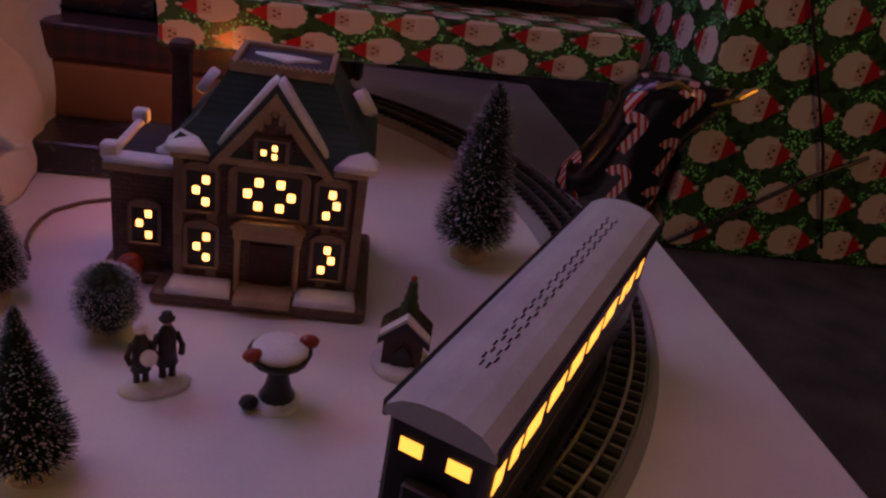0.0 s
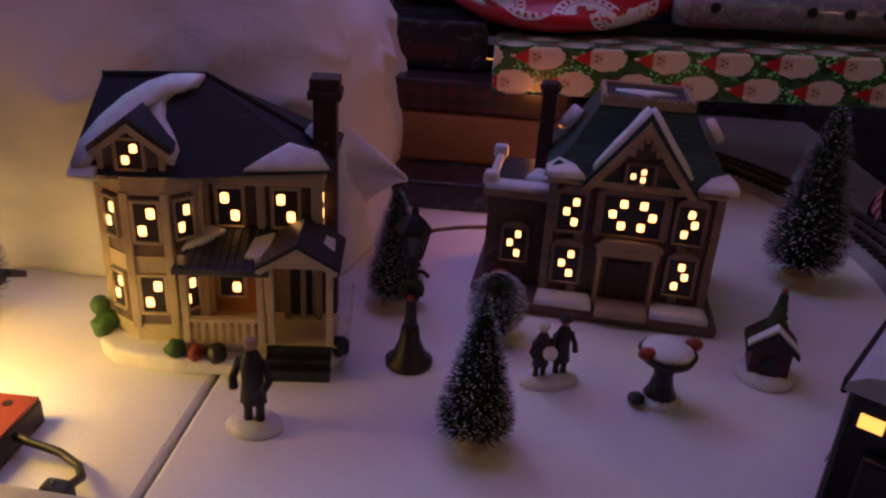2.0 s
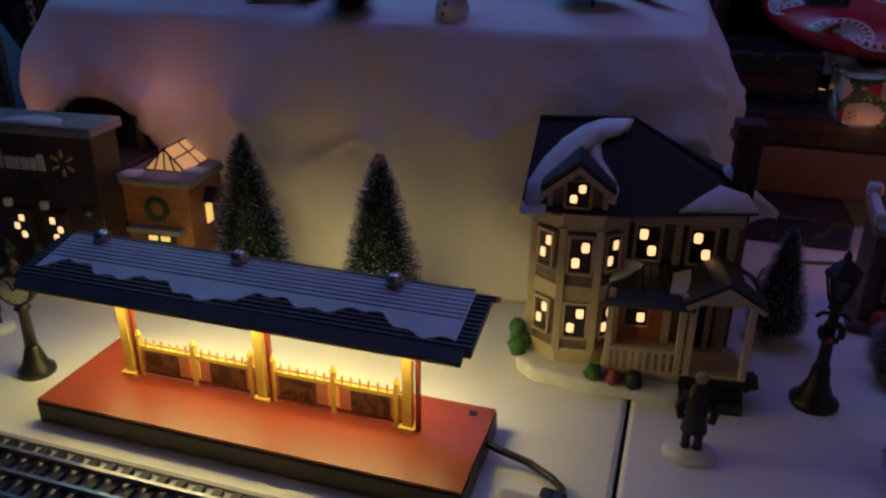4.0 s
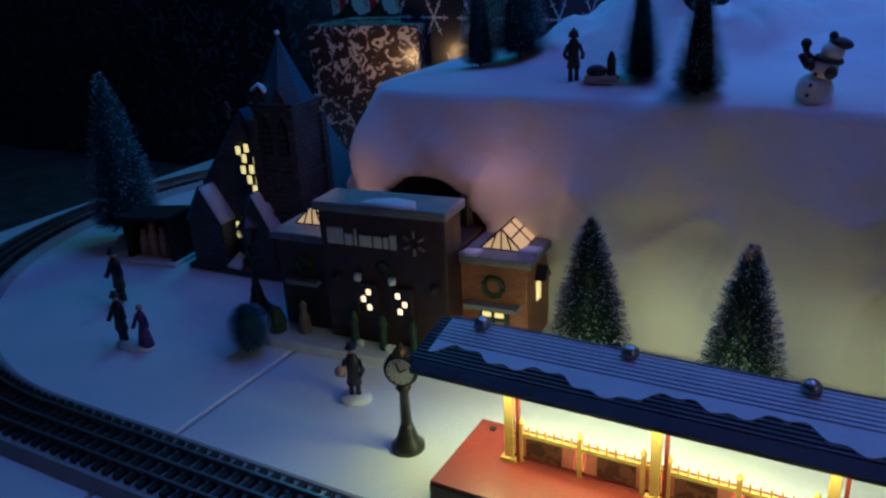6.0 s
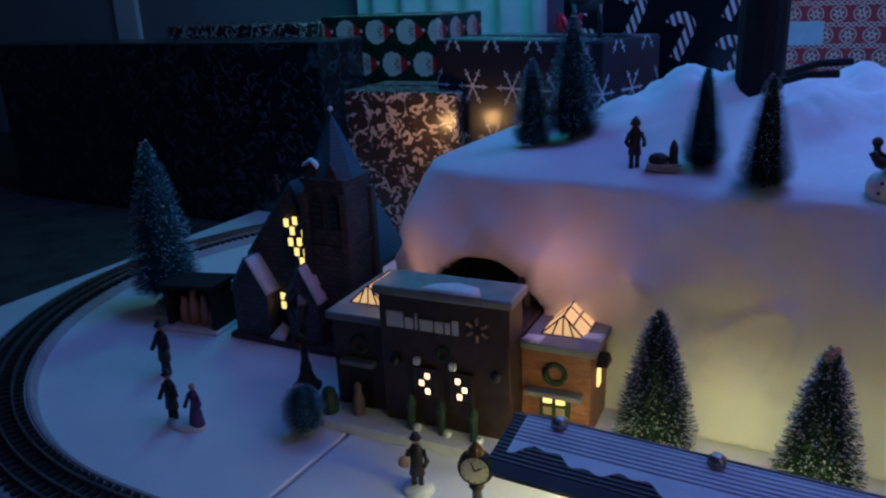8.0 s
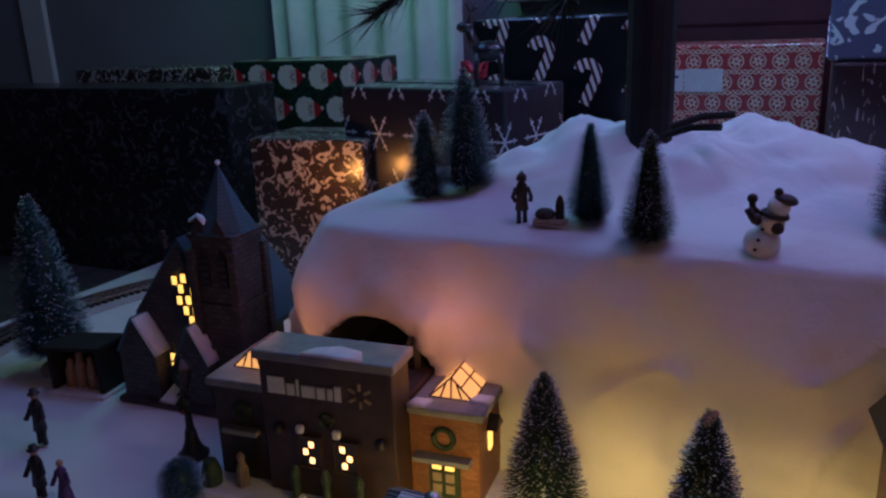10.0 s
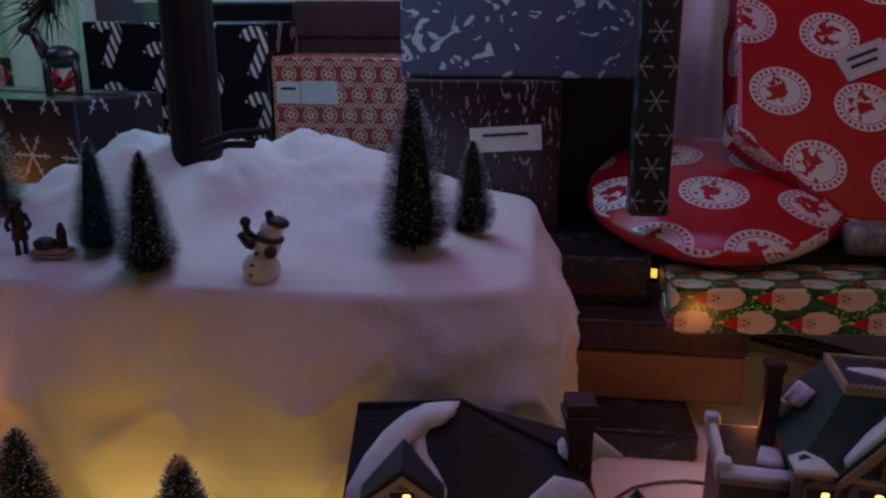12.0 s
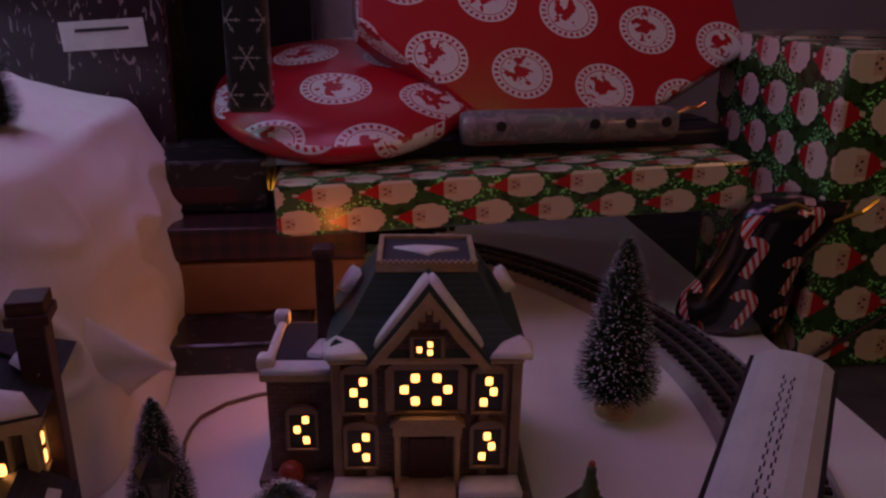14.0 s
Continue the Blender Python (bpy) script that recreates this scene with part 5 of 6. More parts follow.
    for x, y, r, m in ((-0.028, -0.030, 0.007, LEAF), (-0.013, -0.033, 0.006, DOOR_RED), (0.002, -0.034, 0.007, DARK), (-0.088, -0.004, 0.008, LEAF), (-0.086, 0.004, 0.010, LEAF), (0.088, -0.022, 0.007, DARK)):
        bm = ball(bm_(), (x, y, 0.011 + r * 0.7), r, n=8)
        for v_ in bm.verts:
            v_.co += Vector((rnd.uniform(-1, 1), rnd.uniform(-1, 1), rnd.uniform(-1, 1))) * 0.0012
        part("shrub", bm, m, h, smooth=True)
    part("shrub", ball(bm_(), (-0.089, -0.001, 0.031), 0.007), LEAF, h, smooth=True)


victorian()

# ---- store ----
STORE_BROWN = paint("dark_brown_store_front", (0.028, 0.016, 0.013), (0.055, 0.030, 0.024), 0.5, 90, 600, 0.4)
STORE_WING = masonry("orange_brick_wing", (0.25, 0.10, 0.04), (0.36, 0.16, 0.065), (0.16, 0.08, 0.045), 0.0062, 0.0026)
STORE_TRIM = paint("grey_blue_cornice", (0.16, 0.17, 0.19), (0.24, 0.25, 0.27), 0.5, 60, 500, 0.2)
SIGN_INK = paint("pale_sign_paint", (0.55, 0.55, 0.55), (0.65, 0.65, 0.64), 0.5, 60, 500, 0.1)
DARK_GREEN = paint("dark_green_wreath", (0.01, 0.03, 0.012), (0.03, 0.06, 0.03), 0.6, 200, 700, 0.8)


def skylight(h, x, y, z):
    """A gabled glass roof light: its lit gable to the front, dark bars along the slopes."""
    w, d, t = 0.020, 0.026, 0.019
    s = part("skylight", hip_poly(bm_(), [(x - w, y - d, z), (x + w, y - d, z), (x, y - d * 0.9, z + t), (x - w, y + d, z), (x + w, y + d, z), (x, y + d * 0.9, z + t)],
                                  [(0, 1, 2), (4, 3, 5), (1, 4, 5, 2), (3, 0, 2, 5)]), SKY_GLOW, h, "lit glass skylight")
    a, b, c, e, f, g = (-w, -d, 0), (w, -d, 0), (0, -d * 0.9, t), (-w, d, 0), (w, d, 0), (0, d * 0.9, t)
    bars = [(a, b), (b, c), (c, a), (e, f), (f, g), (g, e), (c, g), (b, f), (a, e), ((0, -d, 0), c), ((-w * 0.5, -d, 0), (-w * 0.25, -d * 0.94, t * 0.72)), ((w * 0.5, -d, 0), (w * 0.25, -d * 0.94, t * 0.72)),
            ((w, 0, 0), (0, 0, t)), ((-w, 0, 0), (0, 0, t)), ((w * 0.45, -d * 0.93, t * 0.55), (w * 0.45, d * 0.93, t * 0.55))]
    for p, q in bars:
        part("glazing_bar", tube(bm_(), [(x + p[0], y + p[1], z + p[2]), (x + q[0], y + q[1], z + q[2])], 0.0009, 5), DARK, s)


def wreath(h, x, y, z, r):
    bm = bm_()
    pts = [(x + r * math.cos(t), y, z + r * math.sin(t)) for t in [2 * math.pi * k / 16 for k in range(17)]]
    part("wreath", tube(bm, pts, r * 0.32, 6), DARK_GREEN, h, "small dark green wreath", smooth=True)


def store():
    h = thing("village_store", "brown model store with pale lettered sign and lit skylights", "model store", pose(-0.83, 0.421, 0, 0, 0, 4.5))
    pts = [(-0.104, -0.018), (-0.09, -0.026), (0.09, -0.026), (0.110, -0.016), (0.172, 0.02), (0.172, 0.125), (-0.104, 0.125)]
    part("base", prism(bm_(), pts, 0.0, 0.010, "z"), SNOW, h, "snowy base plate")
    part("store_front", box(bm_(), -0.034, 0.0, 0.009, 0.094, 0.035, 0.142, 0.001), STORE_BROWN, h)
    part("cornice", box(bm_(), -0.038, -0.005, 0.140, 0.098, 0.040, 0.149, 0.002), STORE_TRIM, h)
    snow_patch(h, [(0.012, -0.004, 0.149), (0.070, -0.004, 0.149), (0.062, 0.012, 0.149), (0.040, 0.018, 0.149), (0.020, 0.010, 0.149)], 0.003)
    part("wing", box(bm_(), -0.094, 0.010, 0.009, -0.034, 0.115, 0.104, 0.001), STORE_BROWN, h)
    part("wing_cornice", box(bm_(), -0.099, 0.005, 0.102, -0.0345, 0.120, 0.110, 0.002), STORE_TRIM, h)
    part("wing", box(bm_(), 0.094, 0.030, 0.009, 0.158, 0.118, 0.094, 0.001), STORE_WING, h, "orange brown brick wing")
    part("wing_cornice", box(bm_(), 0.0945, 0.024, 0.092, 0.164, 0.124, 0.100, 0.002), STORE_TRIM, h)
    part("rear_hall", box(bm_(), -0.034, 0.0355, 0.009, 0.094, 0.112, 0.104, 0.001), STORE_BROWN, h)
    skylight(h, 0.128, 0.072, 0.100)
    skylight(h, -0.066, 0.060, 0.110)
    for x, y, z in ((0.105, 0.03, 0.100), (0.155, 0.05, 0.100), (0.150, 0.112, 0.100)):
        snow_patch(h, [(x - 0.010, y - 0.006, z), (x + 0.008, y - 0.005, z), (x + 0.009, y + 0.008, z), (x - 0.006, y + 0.007, z)], 0.003)
    # plain bars in place of the lettering, and a six-armed spark
    heights = (0.016, 0.011, 0.016, 0.011, 0.011, 0.011, 0.014)
    for k, (x, w) in enumerate(((-0.026, 0.017), (-0.007, 0.008), (0.003, 0.0025), (0.008, 0.013), (0.023, 0.008), (0.033, 0.005), (0.040, 0.006))):
        part("sign_bar", box(bm_(), x, -0.0016, 0.108, x + w, 0.0005, 0.108 + heights[k], 0.0004), SIGN_INK, h)
    for k in range(6):
        a = math.radians(60 * k + 30)
        part("sign_ray", tube(bm_(), [(0.064 + 0.005 * math.cos(a), -0.0008, 0.116 + 0.005 * math.sin(a)), (0.064 + 0.0115 * math.cos(a), -0.0008, 0.116 + 0.0115 * math.sin(a))], 0.0014, 6), TAN, h)
    for x in (0.012, 0.048):
        pane_set("window", h, x, 0.056, [(0.3, 1.0), (-0.6, 0.0), (0.3, -1.0)] if x < 0.03 else [(-0.5, 1.0), (0.5, 0.0), (-0.3, -1.0)], 0.0056, 0.0064, w=0.019, h=0.028, frame_mat=STORE_BROWN)
        part("awning", box(bm_(), x - 0.011, -0.007, 0.074, x - 0.004, -0.001, 0.082, 0.002), SNOW, h)
    for x in (-0.001, 0.030, 0.062):
        part("figure_post", lathe(bm_(), [(0.004, 0.010), (0.0035, 0.03), (0.005, 0.036), (0.003, 0.043), (0, 0.046)], 10, (x, -0.010, 0)), DARK_GREEN, h)
        part("snow_clump", ball(bm_(), (x + 0.006, -0.012, 0.013), 0.004), SNOW, h, smooth=True)
    part("shrub", lathe(bm_(), [(0.009, 0.009), (0.010, 0.022), (0.006, 0.034), (0, 0.038)], 12, (-0.092, -0.010, 0)), DARK_GREEN, h)
    part("doorway", box(bm_(), -0.078, 0.0085, 0.010, -0.052, 0.0115, 0.058), DARK, h)
    part("door_hood", box(bm_(), -0.083, 0.000, 0.058, -0.046, 0.012, 0.063, 0.001), STORE_TRIM, h)
    part("porch_figure", lathe(bm_(), [(0.006, 0.010), (0.006, 0.026), (0.003, 0.034), (0.004, 0.040), (0, 0.045)], 10, (-0.062, -0.004, 0)), TAUPE, h)
    wreath(h, -0.064, 0.009, 0.078, 0.008)
    wreath(h, 0.030, -0.001, 0.088, 0.006)
    wreath(h, 0.126, 0.029, 0.070, 0.009)
    for x in (-0.018, 0.082):
        part("wall_lamp", ball(bm_(), (x, -0.004, 0.075), 0.005), DARK, h)
    part("door_hood", box(bm_(), 0.100, 0.018, 0.050, 0.152, 0.032, 0.055, 0.001), STORE_TRIM, h)
    part("side_door", box(bm_(), 0.112, 0.0275, 0.010, 0.140, 0.031, 0.048), DARK_GREEN, h, "dark green double door")
    for x in (0.1155, 0.1275):
        for z in (0.018, 0.029):
            part("door_pane", box(bm_(), x, 0.0265, z, x + 0.008, 0.028, z + 0.008), TAN, h)
        part("door_light", box(bm_(), x, 0.0265, 0.041, x + 0.008, 0.028, 0.045), YELLOW_GLOW, h, "lit light over the door")
    part("side_window", box(bm_(), 0.157, 0.055, 0.050, 0.1595, 0.064, 0.068), YELLOW_GLOW, h, "lit narrow side window")
    part("awning", prism(bm_(), [(0.050, 0.072), (0.070, 0.072), (0.060, 0.084)], 0.158, 0.168, "x"), DARK, h)
    # dark post added behind the roof as painted shade at the tunnel mouth
    part("tunnel_shade_post", lathe(bm_(), [(0.010, 0.104), (0.009, 0.125), (0.004, 0.135), (0, 0.137)], 10, (0.075, 0.095, 0)), DARK, h)


store()

# ---- church ----
STONE = masonry("dark_grey_stone", (0.055, 0.050, 0.055), (0.10, 0.092, 0.095), (0.03, 0.028, 0.03), 0.011, 0.0062, 0.6)
BLUE_SLATE = ribbed("blue_slate", (0.035, 0.10, 0.14), (0.09, 0.20, 0.26), 0.004)


def church():
    h = thing("church", "dark stone model church with blue spire and lit windows", "model church", pose(-1.075, 0.532, 0, 0, 0, 3))
    part("base", box(bm_(), -0.082, -0.018, 0.0, 0.098, 0.150, 0.008, 0.003), STONE, h)
    part("nave", prism(bm_(), [(-0.056, 0.007), (0.050, 0.007), (0.050, 0.100), (0.008, 0.190), (-0.056, 0.110)], 0.010, 0.14), STONE, h)
    for sx, poly in ((-1, [(0.008, 0.189), (-0.066, 0.098), (-0.066, 0.104), (0.008, 0.198)]), (1, [(0.008, 0.189), (0.086, 0.080), (0.086, 0.087), (0.008, 0.198)])):
        part("nave_roof", prism(bm_(), poly, 0.014, 0.146), BLUE_SLATE, h)
    part("cross", box(bm_(), -0.010, 0.010, 0.185, -0.006, 0.014, 0.206), STONE, h)
    part("cross", box(bm_(), -0.014, 0.0105, 0.196, -0.002, 0.0135, 0.200), STONE, h)
    # tower
    part("tower", box(bm_(), 0.036, 0.004, 0.007, 0.090, 0.058, 0.205, 0.001), STONE, h)
    for z in (0.075, 0.125, 0.203):
        part("string_course", box(bm_(), 0.033, 0.001, z, 0.093, 0.061, z + 0.005, 0.001), STONE, h)
    for x, y in ((0.036, 0.004), (0.090, 0.004), (0.090, 0.058)):
        part("buttress", box(bm_(), x - 0.005, y - 0.005, 0.007, x + 0.005, y + 0.005, 0.190, 0.001), STONE, h)
    cx, cy = 0.063, 0.031
    sp = bm_()
    ring = [sp.verts.new((cx + 0.034 * math.cos(a), cy + 0.034 * math.sin(a), 0.207)) for a in [math.pi / 4 * k + math.pi / 8 for k in range(8)]]
    tip = sp.verts.new((cx, cy, 0.279))
    for i in range(8):
        sp.faces.new((ring[i], ring[(i + 1) % 8], tip))
    sp.faces.new(ring[::-1])
    part("spire", sp, BLUE_SLATE, h, "pointed blue slate spire")
    part("spire_tip", ball(bm_(), (cx, cy, 0.281), 0.003), SNOW, h)
    for x in (0.050, 0.076):
        part("tower_gable", prism(bm_(), [(x - 0.014, 0.200), (x + 0.014, 0.200), (x, 0.226)], 0.001, 0.02), STONE, h)
    snow_patch(h, [(0.040, 0.000, 0.222), (0.052, 0.000, 0.229), (0.060, 0.000, 0.220), (0.056, 0.012, 0.222), (0.044, 0.012, 0.222)], 0.004)
    for x in (0.052, 0.075):
        poly = [(x - 0.006, 0.150), (x + 0.006, 0.150), (x + 0.006, 0.180), (x, 0.192), (x - 0.006, 0.180)]
        part("lancet", prism(bm_(), poly, 0.0015, 0.0045), DARK, h)
        for k in range(4):
            part("louvre", box(bm_(), x - 0.005, 0.0005, 0.154 + 0.008 * k, x + 0.005, 0.0025, 0.156 + 0.008 * k), STONE, h)
    # low entrance gables
    for x, w, t in ((-0.048, 0.026, 0.105), (0.030, 0.022, 0.103)):
        part("porch", prism(bm_(), [(x - w, 0.007), (x + w, 0.007), (x + w, t - 0.040), (x, t), (x - w, t - 0.040)], -0.012, 0.014), STONE, h)
        for sx in (-1, 1):
            snow_patch(h, [(x, -0.013, t + 0.001), (x, 0.013, t + 0.001), (x + sx * w * 1.05, 0.013, t - 0.042), (x + sx * w * 1.05, -0.013, t - 0.042)], 0.004, SNOW if sx > 0 else BLUE_SLATE)
    win = part("great_window", prism(bm_(), [(-0.002, 0.098), (0.036, 0.098), (0.036, 0.135), (0.017, 0.162), (-0.002, 0.135)], 0.006, 0.011), DARK, h)
    for c, r in ((0, 4), (1, 4.3), (0.6, 3.2), (1.9, 3), (0.3, 2), (1.3, 2.1), (0.9, 1), (1.9, 1), (1.4, 0), (2.0, 0)):
        x, z = 0.002 + 0.0125 * c, 0.100 + 0.0115 * r
        part("pane", box(bm_(), x, 0.0045, z, x + 0.0062, 0.0065, z + 0.0100, 0.001), YELLOW_GLOW, win, "lit yellow pane")
    door = part("doorway", prism(bm_(), [(-0.014, 0.008), (0.030, 0.008), (0.030, 0.055), (0.008, 0.075), (-0.014, 0.055)], 0.004, 0.011), DARK, h)
    for c, r in ((-0.2, 2.2), (-0.2, 1.1), (2.4, 2.6), (2.9, 1.7), (2.4, 1.2), (2.9, 0.5), (2.3, 0.1)):
        x, z = -0.011 + 0.0115 * c, 0.030 + 0.0105 * r
        part("pane", box(bm_(), x, 0.0025, z, x + 0.0066, 0.0045, z + 0.0090, 0.001), YELLOW_GLOW, door, "lit yellow pane")
    snow_patch(h, [(-0.020, -0.016, 0.008), (0.0, -0.016, 0.008), (0.0, 0.0, 0.016), (-0.012, 0.002, 0.022)], 0.005)


church()

# ---- nativity shelter ----
nat = thing("nativity_shelter", "small dark open shelter with a plain group inside", "nativity scene", pose(-1.216, 0.511, 0, 0, 0, 8))
part("floor_plate", box(bm_(), -0.042, -0.014, 0.0, 0.042, 0.040, 0.005, 0.002), SNOW, nat)
part("back_wall", box(bm_(), -0.038, 0.030, 0.004, 0.038, 0.034, 0.058), BARK, nat)
for x in (-0.036, 0.034):
    part("side_wall", box(bm_(), x - 0.003, -0.006, 0.004, x + 0.003, 0.030, 0.058), BARK, nat)
part("roof", prism(bm_(), [(-0.044, 0.056), (0.044, 0.062), (0.044, 0.067), (-0.044, 0.061)], -0.012, 0.038), BARK, nat)
NATIVE = paint("painted_brown_figures", (0.30, 0.13, 0.08), (0.46, 0.26, 0.18), 0.5, 200, 600, 0.3)
for x, hgt in ((-0.022, 0.036), (-0.007, 0.046), (0.010, 0.042), (0.023, 0.026)):
    bm = lathe(bm_(), [(0.008, 0.0), (0.007, hgt * 0.6), (0.004, hgt * 0.75), (0.005, hgt * 0.9), (0, hgt)], 10)
    solid("figurine", bm, NATIVE, "plain reddish brown figurine inside the small shelter", "figurine", pose(-1.216, 0.511, 0.005, 0, 0, 8) @ pose(x, 0.010, 0), "shelter figurines", smooth=True)

# ---- station ----
PLAT = paint("red_brown_platform", (0.20, 0.031, 0.015), (0.26, 0.045, 0.022), 0.35, 12, 300, 0.12)
PLAT_EDGE = paint("dark_platform_edge", (0.03, 0.02, 0.016), (0.05, 0.035, 0.028), 0.5, 40, 300, 0.2)
ST_YELLOW = paint("yellow_station_paint", (0.55, 0.36, 0.05), (0.68, 0.46, 0.08), 0.4, 60, 400, 0.1)
ST_ROOF = paint("grey_ribbed_roof", (0.06, 0.065, 0.075), (0.09, 0.095, 0.11), 0.5, 40, 400, 0.2)
ST_GROOVE_SHADE = paint("shaded_roof_groove", (0.22, 0.22, 0.24), (0.30, 0.30, 0.32), 0.5, 40, 400, 0.2)
ST_SNOW = paint("pale_roof_snow", (0.62, 0.63, 0.66), (0.74, 0.75, 0.78), 0.5, 40, 400, 0.2)
SALMON = paint("salmon_bench_panel", (0.45, 0.16, 0.10), (0.55, 0.22, 0.14), 0.5, 60, 400, 0.2)
POSTER = wrap_blots("dark_poster_paper", (0.03, 0.02, 0.015), (0.10, 0.055, 0.03), 90, 0.5)


def station():
    x0, x1 = -0.660, -0.368
    h = thing("train_station", "toy station platform with ribbed snowy roof and yellow light", "model station", pose(0, 0, 0))
    part("platform", box(bm_(), x0, 0.254, 0.0, x1, 0.338, 0.016, 0.0015), PLAT_EDGE, h, "dark sided platform slab")
    part("platform_top", box(bm_(), x0 + 0.001, 0.255, 0.0162, x1 - 0.001, 0.337, 0.0180), PLAT, h, "red brown platform top")
    for x in (x0 + 0.014, x1 - 0.014):
        part("cable_hole", lathe(bm_(), [(0.0, 0.0182), (0.003, 0.0182), (0.003, 0.0186), (0, 0.0187)], 12, (x, 0.328, 0)), DARK, h)
    posts = (-0.6195, -0.5175, -0.4165)
    for x in posts:
        part("post", box(bm_(), x - 0.0032, 0.2985, 0.018, x + 0.0032, 0.3040, 0.088, 0.0004), ST_YELLOW, h, "yellow roof post")
        part("post", box(bm_(), x + 0.0052, 0.3000, 0.018, x + 0.0076, 0.3035, 0.088), PLAT, h)
        part("post_base", box(bm_(), x - 0.0055, 0.2960, 0.018, x + 0.0055, 0.3065, 0.0205), ST_YELLOW, h)
        part("bracket", prism(bm_(), [(0.284, 0.085), (0.302, 0.087), (0.302, 0.076)], x - 0.0015, x + 0.0015, "x"), ST_ROOF, h)
        part("bracket", prism(bm_(), [(0.336, 0.092), (0.302, 0.087), (0.302, 0.074)], x - 0.0015, x + 0.0015, "x"), ST_ROOF, h)
    # fence of panels between the posts
    for a, b in zip(posts, posts[1:]):
        part("fence_rail", box(bm_(), a, 0.3012, 0.0385, b, 0.3035, 0.0412), ST_YELLOW, h)
        part("fence_rail", box(bm_(), a, 0.3012, 0.0200, b, 0.3035, 0.0222), PLAT, h)
        mid = (a + b) / 2
        for c in (mid, a + 0.008, b - 0.008):
            part("fence_post", box(bm_(), c - 0.0016, 0.3004, 0.018, c + 0.0016, 0.3042, 0.0470), ST_YELLOW, h)
            part("finial", lathe(bm_(), [(0.0018, 0.047), (0.0026, 0.049), (0, 0.0535)], 8, (c, 0.3023, 0)), ST_YELLOW, h)
        for k in range(13):
            x = a + 0.014 + (b - a - 0.028) * k / 12
            part("paling", box(bm_(), x - 0.0006, 0.3017, 0.0412, x + 0.0006, 0.3029, 0.0465), ST_YELLOW, h)
        for c in ((a + mid) / 2, (mid + b) / 2):
            part("panel", box(bm_(), c - 0.021, 0.3014, 0.0225, c + 0.021, 0.3030, 0.0385), SALMON, h)
            part("poster", box(bm_(), c - 0.013, 0.3004, 0.0228, c + 0.013, 0.3016, 0.0382), POSTER, h, "dark poster")
    # roof
    rx0, rx1, yf, yb, zf, zb = -0.690, -0.374, 0.288, 0.338, 0.0895, 0.0995
    ro = part("roof", prism(bm_(), [(yf, zf), (yf, zf - 0.005), (yb, zb - 0.005), (yb, zb)], rx0, rx1, "x"), ST_ROOF, h, "ribbed grey roof, partly snow covered")
    part("roof", prism(bm_(), [(yb, zb), (yb, zb - 0.005), (yb + 0.013, zb - 0.011), (yb + 0.013, zb - 0.007)], rx0 - 0.002, rx1 + 0.002, "x"), ST_ROOF, h)
    part("fascia", prism(bm_(), [(yf - 0.007, zf - 0.0045), (yf, zf), (yf, zf - 0.005), (yf - 0.007, zf - 0.0075)], rx0 + 0.004, rx1 - 0.004, "x"), ST_ROOF, h)
    slope = (zb - zf) / (yb - yf)
    n = 13
    for k in range(n):
        y = yf + (yb - yf) * (k + 0.5) / n
        z = zf + (y - yf) * slope
        part("roof_rib", box(bm_(), rx0, y - 0.0006, z - 0.001, rx1, y + 0.0006, z + 0.0011), ST_ROOF, ro)
    # snow lies on the upper part, its lower rim wavy
    bm = bm_()
    m = 120
    low, high = [], []
    for k in range(m + 1):
        x = rx0 + 0.010 + (rx1 - rx0 - 0.020) * k / m
        w = 0.5 + 0.5 * math.sin(x * 62 + 1.2) * math.cos(x * 23)
        y = yf + 0.004 + 0.019 * w ** 1.5 + 0.002 * math.sin(x * 300)
        low.append((x, y, zf + (y - yf) * slope + 0.0016))
        high.append((x, yb - 0.002, zb + 0.0016))
    a = [bm.verts.new(p) for p in low]
    b = [bm.verts.new(p) for p in high]
    c = [bm.verts.new((p[0], p[1], p[2] - 0.0022)) for p in low]
    for k in range(m):
        bm.faces.new((a[k], a[k + 1], b[k + 1], b[k]))
        bm.faces.new((c[k], c[k + 1], a[k + 1], a[k]))
    snow = part("roof_snow", bm, ST_SNOW, ro, "pale snow on the ribbed roof")
    # grey strips on the snow stand in for the shade in its grooves
    for k in range(n):
        y = yf + (yb - yf) * (k + 0.5) / n + 0.0022
        z = zf + (y - yf) * slope
        if k > 4:
            part("snow_groove_shade", box(bm_(), rx0 + 0.011, y - 0.0007, z + 0.0010, rx1 - 0.011, y + 0.0007, z + 0.0021), ST_GROOVE_SHADE, ro)
    for x in (-0.654, -0.5455, -0.436):
        part("roof_vent", lathe(bm_(), [(0.004, 0.094), (0.004, 0.100), (0.006, 0.101), (0.006, 0.105), (0.003, 0.1075), (0, 0.108)], 14, (x, 0.333, 0)), RAIL, ro, "shiny round roof vent", smooth=True)
    part("light_strip", box(bm_(), -0.66, 0.3085, 0.0850, -0.40, 0.3155, 0.0865), glow("station_tube", (1.0, 0.74, 0.25), 6.0), h, "bright yellow light strip")


station()
CABLE_END = (-0.322, 0.268, 0.020)
cb = solid("power_cable", tube(bm_(), [(-0.376, 0.312, 0.012), (-0.360, 0.308, 0.010), (-0.340, 0.305, 0.007), (-0.325, 0.297, 0.006), (-0.317, 0.285, 0.010), (-0.318, 0.272, 0.014), CABLE_END], 0.0024, 8), DARK, "black cable from the platform to a small pack", "cable", smooth=True)
PACK = paint("beige_plastic_pack", (0.42, 0.40, 0.34), (0.5, 0.48, 0.42), 0.5, 60, 400, 0.1)
